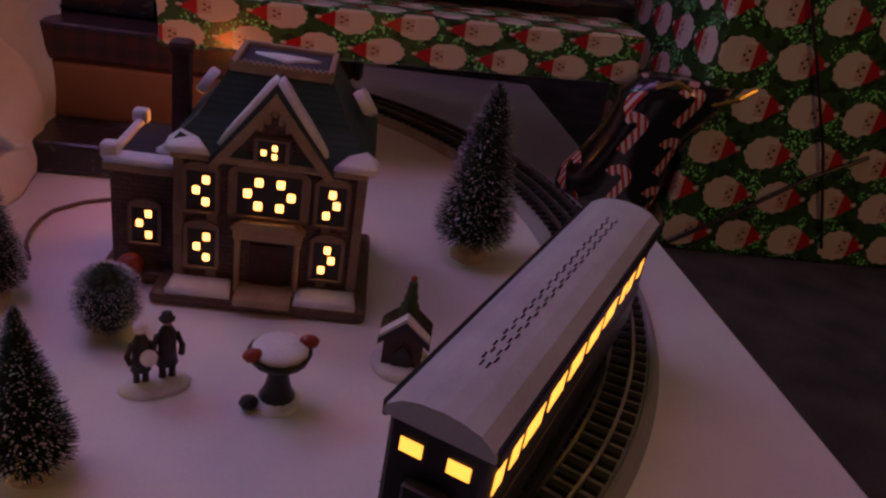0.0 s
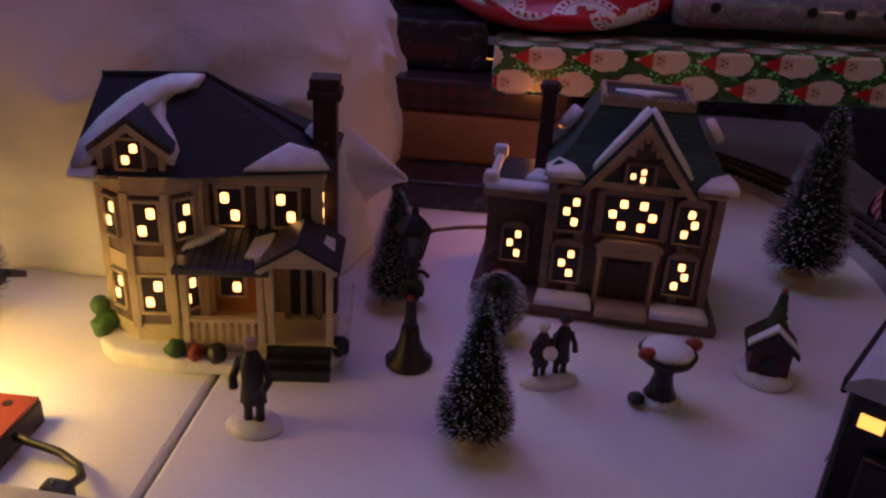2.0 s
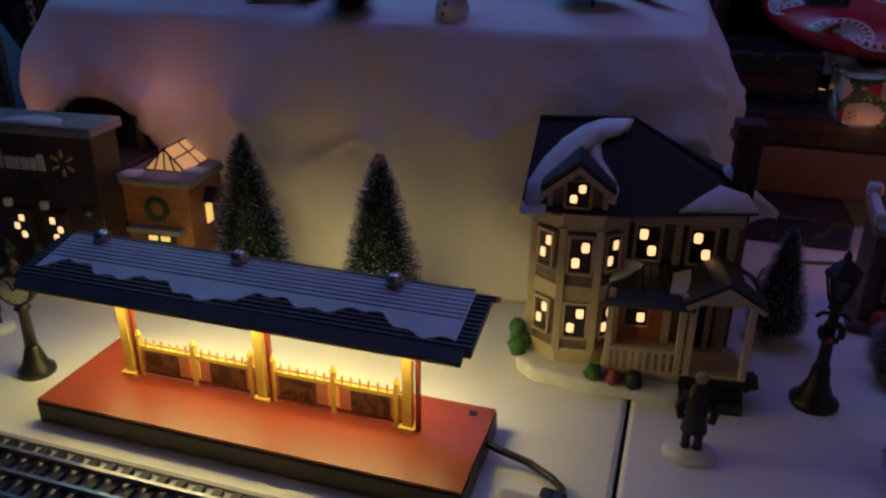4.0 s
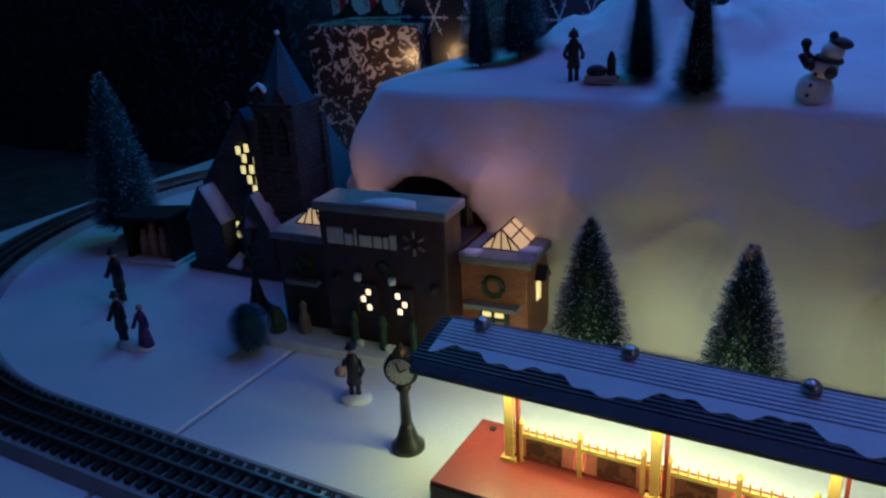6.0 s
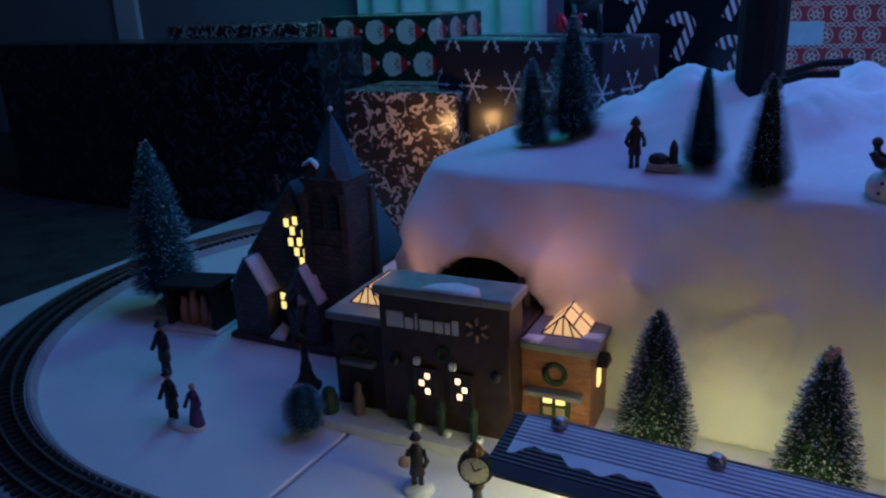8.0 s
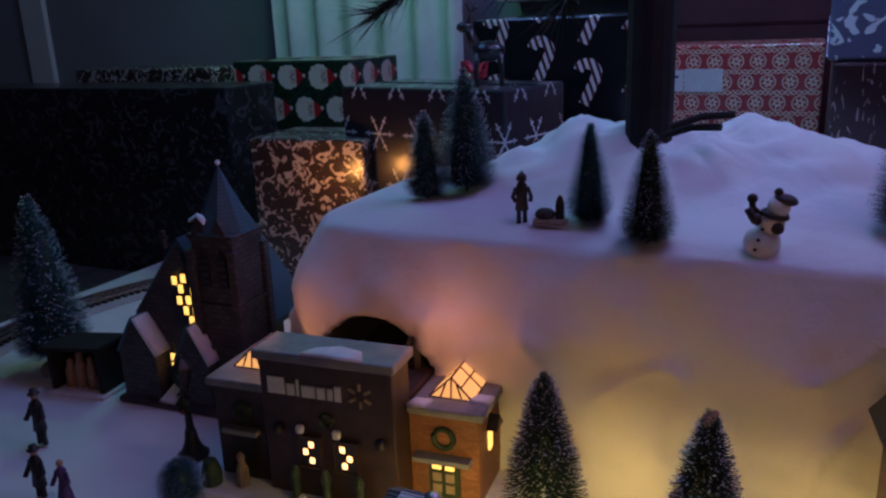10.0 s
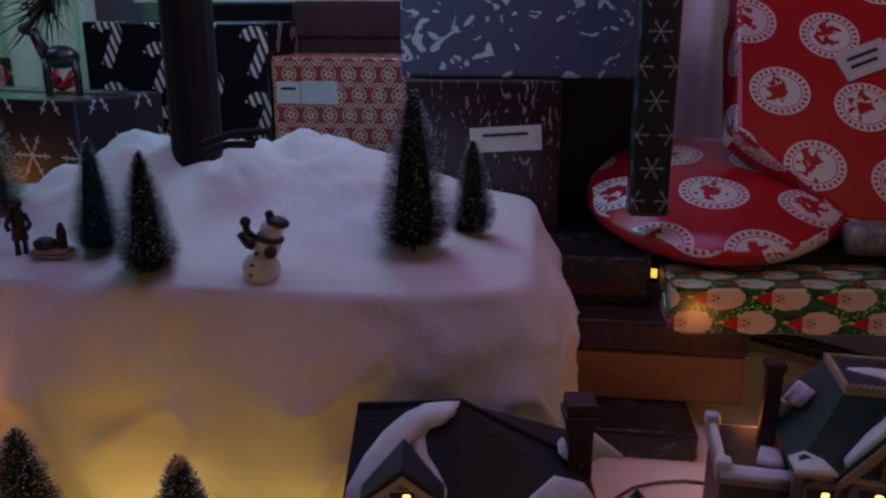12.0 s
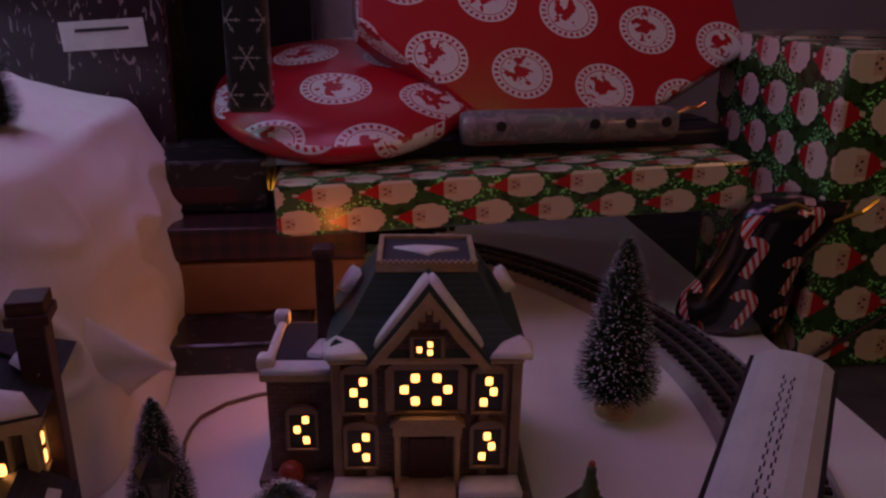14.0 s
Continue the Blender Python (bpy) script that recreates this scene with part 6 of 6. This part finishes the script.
pk = thing("battery_pack", "beige battery pack with a red pilot light", "battery pack", pose(-0.322, 0.243, 0, 0, 0, -4))
bm = box(bm_(), -0.030, -0.024, 0.0, 0.026, 0.022, 0.020, 0.004)
part("case", bm, PACK, pk)
part("pilot_light", ball(bm_(), (-0.014, -0.008, 0.0205), 0.0026), glow("red_pilot", (1.0, 0.06, 0.08), 6.0), pk, "small red pilot light")
part("plug", box(bm_(), -0.007, 0.0205, 0.006, 0.008, 0.030, 0.020, 0.002), DARK, pk)


# ---- bottle-brush trees ----
BRISTLE = paint("green_bristles", (0.012, 0.035, 0.022), (0.03, 0.07, 0.045), 0.55, 200, 900, 0.1)
BRISTLE_BLUE = paint("teal_bristles", (0.012, 0.085, 0.11), (0.04, 0.15, 0.18), 0.55, 200, 900, 0.1)
FROST = paint("frosted_tips", (0.72, 0.74, 0.76), (0.88, 0.88, 0.88), 0.3, 200, 900, 0.1)
WIRE = paint("twisted_wire", (0.08, 0.07, 0.06), (0.14, 0.12, 0.1), 0.4, 200, 900, 0.2, metal=0.6)
WOOD_BASE = paint("pale_wood_base", (0.40, 0.32, 0.24), (0.55, 0.47, 0.38), 0.6, 100, 500, 0.2)


def brush_tree(label, m, mat=None, frost=0.25, seed=1, round_=False, base=True, taper=0.85, foot=0.15):
    """A tree one unit high and about 0.4 wide; the pose scales it."""
    rnd = random.Random(seed)
    t = thing("bush" if round_ else "brush_tree", label, "brush tree" if not round_ else "brush bush", m, group="bottle brush trees")
    part("stem", lathe(bm_(), [(0.012, 0.0), (0.012, 0.95), (0, 0.97)], 8), WIRE, t)
    core, crown, tips = bm_(), bm_(), bm_()

    def reach(q):
        if round_:
            return 0.50 * math.sqrt(max(0.0, 1 - (2 * q - 1) ** 2)) + 0.02
        return (0.238 * (1 - q) ** taper + 0.016) * (1 - foot * (1 - min(1.0, q / 0.16)) ** 2)

    z0, z1 = (0.14, 1.0) if base else (0.11, 1.0)
    lathe(core, [(0, z0)] + [(reach(k / 10) * 0.5, z0 + (z1 - z0) * k / 10) for k in range(0, 10)] + [(0, z1 - 0.02)], 14)
    n = 4200
    for k in range(n):
        q = rnd.random() ** (1.0 if round_ else 1.45)
        a = rnd.uniform(0, 2 * math.pi)
        r = reach(q) * rnd.uniform(0.78, 1.12)
        z = z0 + (z1 - z0) * q
        d = Vector((math.cos(a), math.sin(a), 0))
        side = Vector((-d.y, d.x, 0)) * 0.0042
        if round_:
            el = (2 * q - 1) * 0.5
            p1 = Vector((0, 0, z)) + d * r + Vector((0, 0, el * 0.2))
        else:
            p1 = Vector((0, 0, z + 0.03 * rnd.uniform(-0.6, 1.4))) + d * r
        p0 = Vector((0, 0, z)) + d * r * 0.45
        crown.faces.new([crown.verts.new(p0 - side), crown.verts.new(p0 + side), crown.verts.new(p1 + side * 0.5), crown.verts.new(p1 - side * 0.5)])
        if rnd.random() < frost:
            pa = p0.lerp(p1, 0.84)
            up = Vector((0, 0, 0.005))
            tips.faces.new([tips.verts.new(pa - side + up), tips.verts.new(pa + side + up), tips.verts.new(p1 * 1.0 + side + up), tips.verts.new(p1 - side + up)])
    part("core", core, mat or BRISTLE, t)
    part("crown", crown, mat or BRISTLE, t)
    part("frost", tips, FROST, t, "white frosted bristle tips")
    if base:
        part("base", lathe(bm_(), [(0.11, 0.0), (0.115, 0.03), (0.09, 0.06), (0.03, 0.075), (0, 0.075)], 18), WOOD_BASE, t)
    return t


def copy_tree(ob, m):
    """A copy at the pose m, which holds the whole size."""
    return copy_thing(ob, m @ Matrix.Diagonal((1 / ob.scale.x, 1 / ob.scale.y, 1 / ob.scale.z, 1)))


def placed(x, y, z, hgt, wide=1.0, rz=0.0, lean=0.0):
    return Matrix.Translation((x, y, z)) @ Euler((radians(lean), 0, radians(rz))).to_matrix().to_4x4() @ Matrix.Diagonal((hgt * wide, hgt * wide, hgt, 1))


tree = brush_tree("frosted green bottle brush tree on a small base", placed(-0.116, 0.358, 0, 0.097, 1.0), frost=0.42)
dark_tree = brush_tree("dark green bottle brush tree with few frosted tips", placed(0.158, 0.628, 0, 0.152, 0.94), frost=0.5, seed=2, taper=0.62)
teal_tree = brush_tree("teal bottle brush tree standing in the snow", placed(-0.615, 0.589, HILL_SPOTS[(-0.615, 0.589)] - 0.006, 0.092, 1.0), BRISTLE_BLUE, 0.06, 3, base=False, taper=0.58, foot=0.45)
top_tree = copy_tree(dark_tree, placed(-0.489, 0.442, 0, 0.143, 0.97, 40))
top_tree["label"] = "frosted green bottle brush tree with a small reddish topper"
bm = ball(bm_(), (0, 0, 0.985), 0.034, sz=0.8, n=8)
ball(bm, (0.014, -0.02, 1.015), 0.020, n=6)
ball(bm, (-0.024, -0.012, 0.965), 0.020, n=6)
part("topper", bm, paint("clay_topper", (0.42, 0.20, 0.14), (0.62, 0.40, 0.30), 0.4, 200, 900, 0.3), top_tree, "small reddish tree topper", smooth=True)
copy_tree(dark_tree, placed(-0.617, 0.462, 0, 0.142, 1.0, 140))["label"] = "dark green bottle brush tree beside the store"
brush_tree("tall frosted bluish bottle brush tree beside the track", placed(-1.300, 0.547, 0, 0.226, 0.85), BRISTLE_BLUE, 0.55, 12, taper=0.62)
copy_tree(dark_tree, placed(-0.187, 0.520, 0, 0.094, 0.98, 20))["label"] = "dark green bottle brush tree behind the street lamp"
copy_tree(dark_tree, placed(-1.140, 0.700, 0, 0.12, 0.8, 75))["label"] = "small dark bottle brush tree behind the church"
open_tree = brush_tree("dark open bottle brush tree on the snow hill", placed(-0.363, 0.622, HILL_SPOTS[(-0.363, 0.622)] - 0.006, 0.130, 1.05), frost=0.45, seed=5, base=False, taper=0.60, foot=0.40)
copy_tree(open_tree, placed(-0.558, 0.560, HILL_SPOTS[(-0.558, 0.560)] - 0.006, 0.097, 1.06, 60))
copy_tree(open_tree, placed(-0.322, 0.694, HILL_SPOTS[(-0.322, 0.694)] - 0.006, 0.087, 1.06, 130))
frost_tree = brush_tree("frosted bluish bottle brush tree on the snow hill", placed(-0.768, 0.668, HILL_SPOTS[(-0.768, 0.668)] - 0.006, 0.130, 1.10), BRISTLE_BLUE, 0.55, 21, base=False, taper=0.60, foot=0.35)
copy_tree(frost_tree, placed(-0.806, 0.648, HILL_SPOTS[(-0.806, 0.648)] - 0.006, 0.096, 1.10, 290))
brush_tree("round frosted bristle bush on a small base", placed(-0.107, 0.486, 0, 0.046, 0.90), BRISTLE, 0.6, 7, True)
brush_tree("round teal bristle bush on a small base", placed(-0.928, 0.372, 0, 0.047, 0.85), BRISTLE_BLUE, 0.4, 8, True)


# ---- street lamps and clock ----
def street_lamp(m, label, hgt):
    t = thing("street_lamp", label, "street lamp", m @ Matrix.Diagonal((hgt, hgt, hgt, 1)))
    part("base", lathe(bm_(), [(0.135, 0.0), (0.14, 0.03), (0.10, 0.06), (0.085, 0.10), (0.06, 0.16), (0.05, 0.25)], 16), DARK, t, smooth=True)
    part("post", lathe(bm_(), [(0.05, 0.22), (0.035, 0.30), (0.028, 0.62), (0.045, 0.64), (0.03, 0.67)], 12), DARK, t, smooth=True)
    part("wreath", tube(bm_(), [(0.055 * math.cos(a), -0.035, 0.50 + 0.055 * math.sin(a)) for a in [2 * math.pi * k / 14 for k in range(15)]], 0.022, 6), DARK_GREEN, t, smooth=True)
    part("bow", ball(bm_(), (0.0, -0.058, 0.46), 0.02), DOOR_RED, t)
    lan = part("lantern", lathe(bm_(), [(0.045, 0.67), (0.055, 0.69), (0.050, 0.695)], 6), DARK, t)
    for k in range(6):
        a = math.pi / 3 * k
        part("lantern_bar", tube(bm_(), [(0.048 * math.cos(a), 0.048 * math.sin(a), 0.69), (0.085 * math.cos(a), 0.085 * math.sin(a), 0.845)], 0.008, 5), DARK, lan)
    part("glass", lathe(bm_(), [(0.040, 0.695), (0.075, 0.845)], 6), paint("smoked_lamp_glass", (0.05, 0.05, 0.06), (0.09, 0.09, 0.1), 0.15), lan)
    part("lantern_roof", lathe(bm_(), [(0.10, 0.84), (0.095, 0.865), (0.05, 0.915), (0.02, 0.94), (0.022, 0.96), (0, 1.0)], 6), DARK, lan)
    for s in (-1, 1):
        part("arm", tube(bm_(), [(0, 0, 0.60), (s * 0.06, 0, 0.60), (s * 0.09, 0, 0.57)], 0.012, 6), DARK, t)


street_lamp(pose(-0.165, 0.4375, 0), "black model street lamp with a small wreath", 0.118)
street_lamp(pose(-0.985, 0.4475, 0), "black model street lamp before the church", 0.115)

clk = thing("street_clock", "black model street clock with a white dial", "street clock", pose(-0.7065, 0.302, 0, 0, 0, 15))
part("base", lathe(bm_(), [(0.013, 0.0), (0.013, 0.004), (0.009, 0.008), (0.006, 0.018), (0.004, 0.024)], 14), DARK, clk, smooth=True)
part("post", lathe(bm_(), [(0.0045, 0.02), (0.0035, 0.05), (0.006, 0.054), (0.003, 0.058)], 12), DARK, clk, smooth=True)
bm = bm_()
lathe(bm, [(0, -0.005), (0.0125, -0.005), (0.0135, -0.003), (0.0135, 0.003), (0.0125, 0.005), (0, 0.005)], 24)
for v in bm.verts:
    v.co = Vector((v.co.x, v.co.z, v.co.y + 0.070))
head = part("clock_case", bm, DARK, clk)
bm = bm_()
lathe(bm, [(0, -0.0056), (0.0105, -0.0056), (0.0105, -0.0050), (0, -0.0050)], 24)
for v in bm.verts:
    v.co = Vector((v.co.x, v.co.z, v.co.y + 0.070))
part("dial", bm, TAG, head, "white clock dial")
for a, ln in ((60, 0.006), (-20, 0.008)):
    ca, sa = math.sin(radians(a)), math.cos(radians(a))
    part("clock_hand", tube(bm_(), [(0, -0.0060, 0.070), (ln * ca, -0.0060, 0.070 + ln * sa)], 0.0006, 5), INK, head)
for k in range(12):
    a = math.pi / 6 * k
    part("hour_mark", box(bm_(), 0.009 * math.sin(a) - 0.0005, -0.0060, 0.070 + 0.009 * math.cos(a) - 0.0005, 0.009 * math.sin(a) + 0.0005, -0.0054, 0.070 + 0.009 * math.cos(a) + 0.0005), INK, head)
part("clock_top", lathe(bm_(), [(0.007, 0.082), (0.004, 0.087), (0, 0.092)], 10), GOLD, clk)

# ---- figurines: plain shapes ----
COAT = paint("dark_figure_coat", (0.012, 0.010, 0.012), (0.03, 0.026, 0.028), 0.5, 200, 700, 0.3)
SKIN = paint("pale_painted_clay", (0.40, 0.24, 0.17), (0.48, 0.30, 0.22), 0.5, 200, 700, 0.2)
GOWN = paint("violet_gown", (0.07, 0.03, 0.12), (0.11, 0.05, 0.18), 0.5, 200, 700, 0.3)
FIG = [COAT, SKIN, SNOW, GOWN, DOOR_RED]


def figure(bm, x, y, hgt, coat=0, hat=True, skirt=False, turn=0.0, arms=True):
    w = hgt * 0.14
    if skirt:
        lathe(bm, [(w * 1.25, 0), (w * 1.0, hgt * 0.25), (w * 0.5, hgt * 0.55), (w * 0.75, hgt * 0.72), (w * 0.3, hgt * 0.82)], 14, (x, y, 0.003), coat, 0.85)
    else:
        for s in (-1, 1):
            lathe(bm, [(w * 0.36, 0), (w * 0.3, hgt * 0.15), (w * 0.4, hgt * 0.42)], 8, (x + s * w * 0.42, y, 0.003), coat)
        lathe(bm, [(w * 0.95, hgt * 0.26), (w * 0.75, hgt * 0.5), (w * 0.85, hgt * 0.70), (w * 0.5, hgt * 0.80), (w * 0.25, hgt * 0.83)], 12, (x, y, 0.003), coat, 0.75)
    ball(bm, (x, y, 0.003 + hgt * 0.885), hgt * 0.065, 1, n=8)
    if hat:
        lathe(bm, [(hgt * 0.10, hgt * 0.915), (hgt * 0.10, hgt * 0.93), (hgt * 0.062, hgt * 0.935), (hgt * 0.062, hgt * 1.0), (0, hgt * 1.0)], 10, (x, y, 0.003), coat)
    if arms:
        for s in (-1, 1):
            c, q = math.cos(turn), math.sin(turn)
            pts = [(x + s * w * 0.8, y, hgt * 0.76), (x + s * w * 1.25, y - w * 0.2, hgt * 0.58), (x + s * w * 1.0 + q * w, y - w * 0.9 * c, hgt * 0.52)]
            tube(bm, pts, hgt * 0.042, 6, coat)


def stand(bm, x, y, rx, ry):
    lathe(bm, [(rx, 0.0), (rx, 0.003), (rx * 0.85, 0.006), (0, 0.0065)], 18, (x, y, 0), 2, ry / rx)


bm = bm_()
stand(bm, 0, 0, 0.017, 0.013)
figure(bm, 0, 0, 0.062, hat=False)
solid("man_figurine", bm, FIG, "dark coated man figurine on a snowy foot", "figurine", pose(-0.2465, 0.352, 0), "village figurines", smooth=True)
bm = bm_()
stand(bm, 0, 0, 0.021, 0.012)
figure(bm, -0.0075, 0, 0.044, hat=False, skirt=False)
figure(bm, 0.0075, 0.001, 0.048, hat=True)
ball(bm, (-0.004, -0.006, 0.026), 0.005, 2)
ball(bm, (-0.0075, 0.0, 0.044), 0.004, 2)
solid("couple_figurine", bm, FIG, "dark couple of figurines on one snowy foot", "figurine", pose(-0.069, 0.431, 0, 0, 0, 20), "village figurines", smooth=True)
bm = bm_()
figure(bm, 0, 0, 0.063)
solid("man_figurine", bm, FIG, "dark man figurine standing before the shelter", "figurine", pose(-1.152, 0.404, 0), "village figurines", smooth=True)
bm = bm_()
stand(bm, 0.012, 0, 0.024, 0.012)
figure(bm, -0.004, 0, 0.056)
figure(bm, 0.026, 0, 0.049, 3, False, True)
solid("walking_couple_figurine", bm, FIG, "man and violet gowned lady figurine on one foot", "figurine", pose(-1.058, 0.332, 0, 0, 0, 4), "village figurines", smooth=True)
bm = bm_()
stand(bm, 0, 0, 0.014, 0.012)
figure(bm, 0, 0, 0.052)
ball(bm, (-0.010, -0.004, 0.030), 0.005, 1)
solid("man_figurine", bm, FIG, "dark figurine with a top hat and a small load", "figurine", pose(-0.7835, 0.342, 0, 0, 0, 20), "village figurines", smooth=True)

# bird table, kennel, sled group, snowman
bt = thing("bird_table", "dark model bird table with snow and red birds", "bird table", pose(0.003, 0.4205, 0, 0, 0, 10))
part("foot", lathe(bm_(), [(0.014, 0.0), (0.014, 0.003), (0.011, 0.006), (0, 0.007)], 16), SNOW, bt)
part("stem", lathe(bm_(), [(0.012, 0.004), (0.008, 0.012), (0.006, 0.022), (0.010, 0.030)], 14), DARK, bt, smooth=True)
part("bowl", lathe(bm_(), [(0.009, 0.029), (0.017, 0.033), (0.019, 0.038), (0, 0.038)], 18), DARK, bt, smooth=True)
part("snow_cap", ball(bm_(), (0, 0, 0.039), 0.017, sz=0.35), SNOW, bt, smooth=True)
for x, y, z in ((-0.016, -0.006, 0.040), (0.017, 0.002, 0.042)):
    bm = ball(bm_(), (x, y, z), 0.0045, sx=1.4, n=8)
    part("bird_shape", bm, DOOR_RED, bt, "small plain red shape", smooth=True)
part("stone", ball(bm_(), (-0.017, -0.004, 0.005), 0.006, sz=0.7, n=6), DARK, bt)

kn = thing("kennel", "tiny brown kennel with snow and a small tree on top", "model kennel", pose(0.083, 0.463, 0, 0, 0, -12))
part("foot", lathe(bm_(), [(0.020, 0.0), (0.021, 0.004), (0.017, 0.008), (0, 0.009)], 20), SNOW, kn, smooth=True)
part("wall", prism(bm_(), [(-0.013, 0.007), (0.013, 0.007), (0.013, 0.027), (0, 0.038), (-0.013, 0.027)], -0.011, 0.013), BRICK_RED, kn)
for sx in (-1, 1):
    part("kennel_roof", prism(bm_(), [(0, 0.038), (sx * 0.017, 0.024), (sx * 0.017, 0.028), (0, 0.043)], -0.014, 0.015), DARK, kn)
    part("roof_snow", prism(bm_(), [(0, 0.0432), (sx * 0.0165, 0.0290), (sx * 0.0165, 0.0310), (0, 0.0460)], -0.0135, -0.006), SNOW, kn)
part("opening", prism(bm_(), [(-0.006, 0.008), (0.006, 0.008), (0.006, 0.018), (0, 0.024), (-0.006, 0.018)], -0.0125, -0.0105), DARK, kn)
bm = bm_()
for k in range(4):
    lathe(bm, [(0.008 - 0.0016 * k, 0.0), (0.003, 0.006), (0, 0.008)], 10, (0, 0.001, 0.042 + 0.0055 * k))
part("top_tree", bm, DARK_GREEN, kn, "small dark conical tree")
part("star", ball(bm_(), (0, 0.001, 0.0675), 0.0022), DOOR_RED, kn)

bm = bm_()
figure(bm, 0, 0, 0.048, hat=False)
lathe(bm, [(0.005, 0.043), (0.0045, 0.047), (0, 0.052)], 8, (0, 0, 0), 0)
solid("child_figurine", bm, FIG, "dark child figurine standing on the snow hill", "figurine", pose(-0.674, 0.576, HILL_SPOTS[(-0.674, 0.576)] - 0.004, 0, 0, 30), "village figurines", smooth=True)
sl = thing("sled", "small wooden sled with a dark load on snow", "sled", pose(-0.647, 0.574, HILL_SPOTS[(-0.647, 0.574)], 0, 0, 10))
part("runner", tube(bm_(), [(-0.015, -0.006, 0.004), (0.012, -0.006, 0.002), (0.016, -0.006, 0.006)], 0.0012), WOOD_BASE, sl)
part("runner", tube(bm_(), [(-0.015, 0.006, 0.004), (0.012, 0.006, 0.002), (0.016, 0.006, 0.006)], 0.0012), WOOD_BASE, sl)
part("deck", box(bm_(), -0.014, -0.007, 0.005, 0.014, 0.007, 0.008), WOOD_BASE, sl)
part("load", ball(bm_(), (-0.004, 0, 0.012), 0.008, sz=0.7, sx=1.2, n=7), COAT, sl)
part("back_rest", lathe(bm_(), [(0.004, 0.008), (0.004, 0.022), (0.002, 0.028), (0, 0.030)], 8, (0.009, 0, 0)), COAT, sl)

bm = bm_()
ball(bm, (0, 0, 0.015), 0.0175, 0, sz=0.95, n=12)
ball(bm, (0.002, 0, 0.037), 0.0125, 0, n=12)
ball(bm, (0.004, -0.001, 0.054), 0.0105, 0, n=12)
ball(bm, (0.008, 0.0, 0.0625), 0.0098, 1, sx=1.15, sz=0.55, n=10)
ball(bm, (0.0, -0.002, 0.068), 0.0042, 1, n=7)
tube(bm, [(-0.007, -0.008, 0.036), (-0.014, -0.011, 0.040), (-0.020, -0.012, 0.047)], 0.0042, 6, 1)
ball(bm, (-0.011, -0.010, 0.039), 0.0055, 1, n=8)
tube(bm, [(-0.008, -0.004, 0.042), (-0.017, -0.006, 0.047), (-0.020, -0.006, 0.055)], 0.0035, 6, 1)
ball(bm, (-0.020, -0.006, 0.056), 0.005, 1)
tube(bm, [(0.011 * math.cos(a) + 0.003, 0.011 * math.sin(a), 0.046) for a in [2 * math.pi * k / 12 for k in range(13)]], 0.0026, 6, 1)
ball(bm, (0.010, -0.009, 0.036), 0.006, 1)
for z in (0.012, 0.022, 0.032):
    ball(bm, (-0.002, -0.0165 + 0.004 * (z > 0.03), z), 0.0018, 1, n=6)
solid("snowman_figurine", bm, [SNOW, COAT], "white snowman figurine with dark hat and scarf", "figurine", pose(-0.472, 0.562, HILL_SPOTS[(-0.472, 0.562)] - 0.005, 0, 13, -8) @ Matrix.Diagonal((0.82, 0.82, 0.82, 1)), "village figurines", smooth=True)

# thin cord lying on the board beside the mansion
solid("cord", tube(bm_(), [(-0.180, 0.570, 0.002), (-0.189, 0.592, 0.002), (-0.192, 0.614, 0.002), (-0.191, 0.634, 0.002), (-0.186, 0.652, 0.002), (-0.168, 0.672, 0.002), (-0.144, 0.684, 0.002), (-0.118, 0.690, 0.002), (-0.095, 0.688, 0.002)], 0.0016, 6), TAUPE, "thin brown cord lying on the white board", "cord", smooth=True)
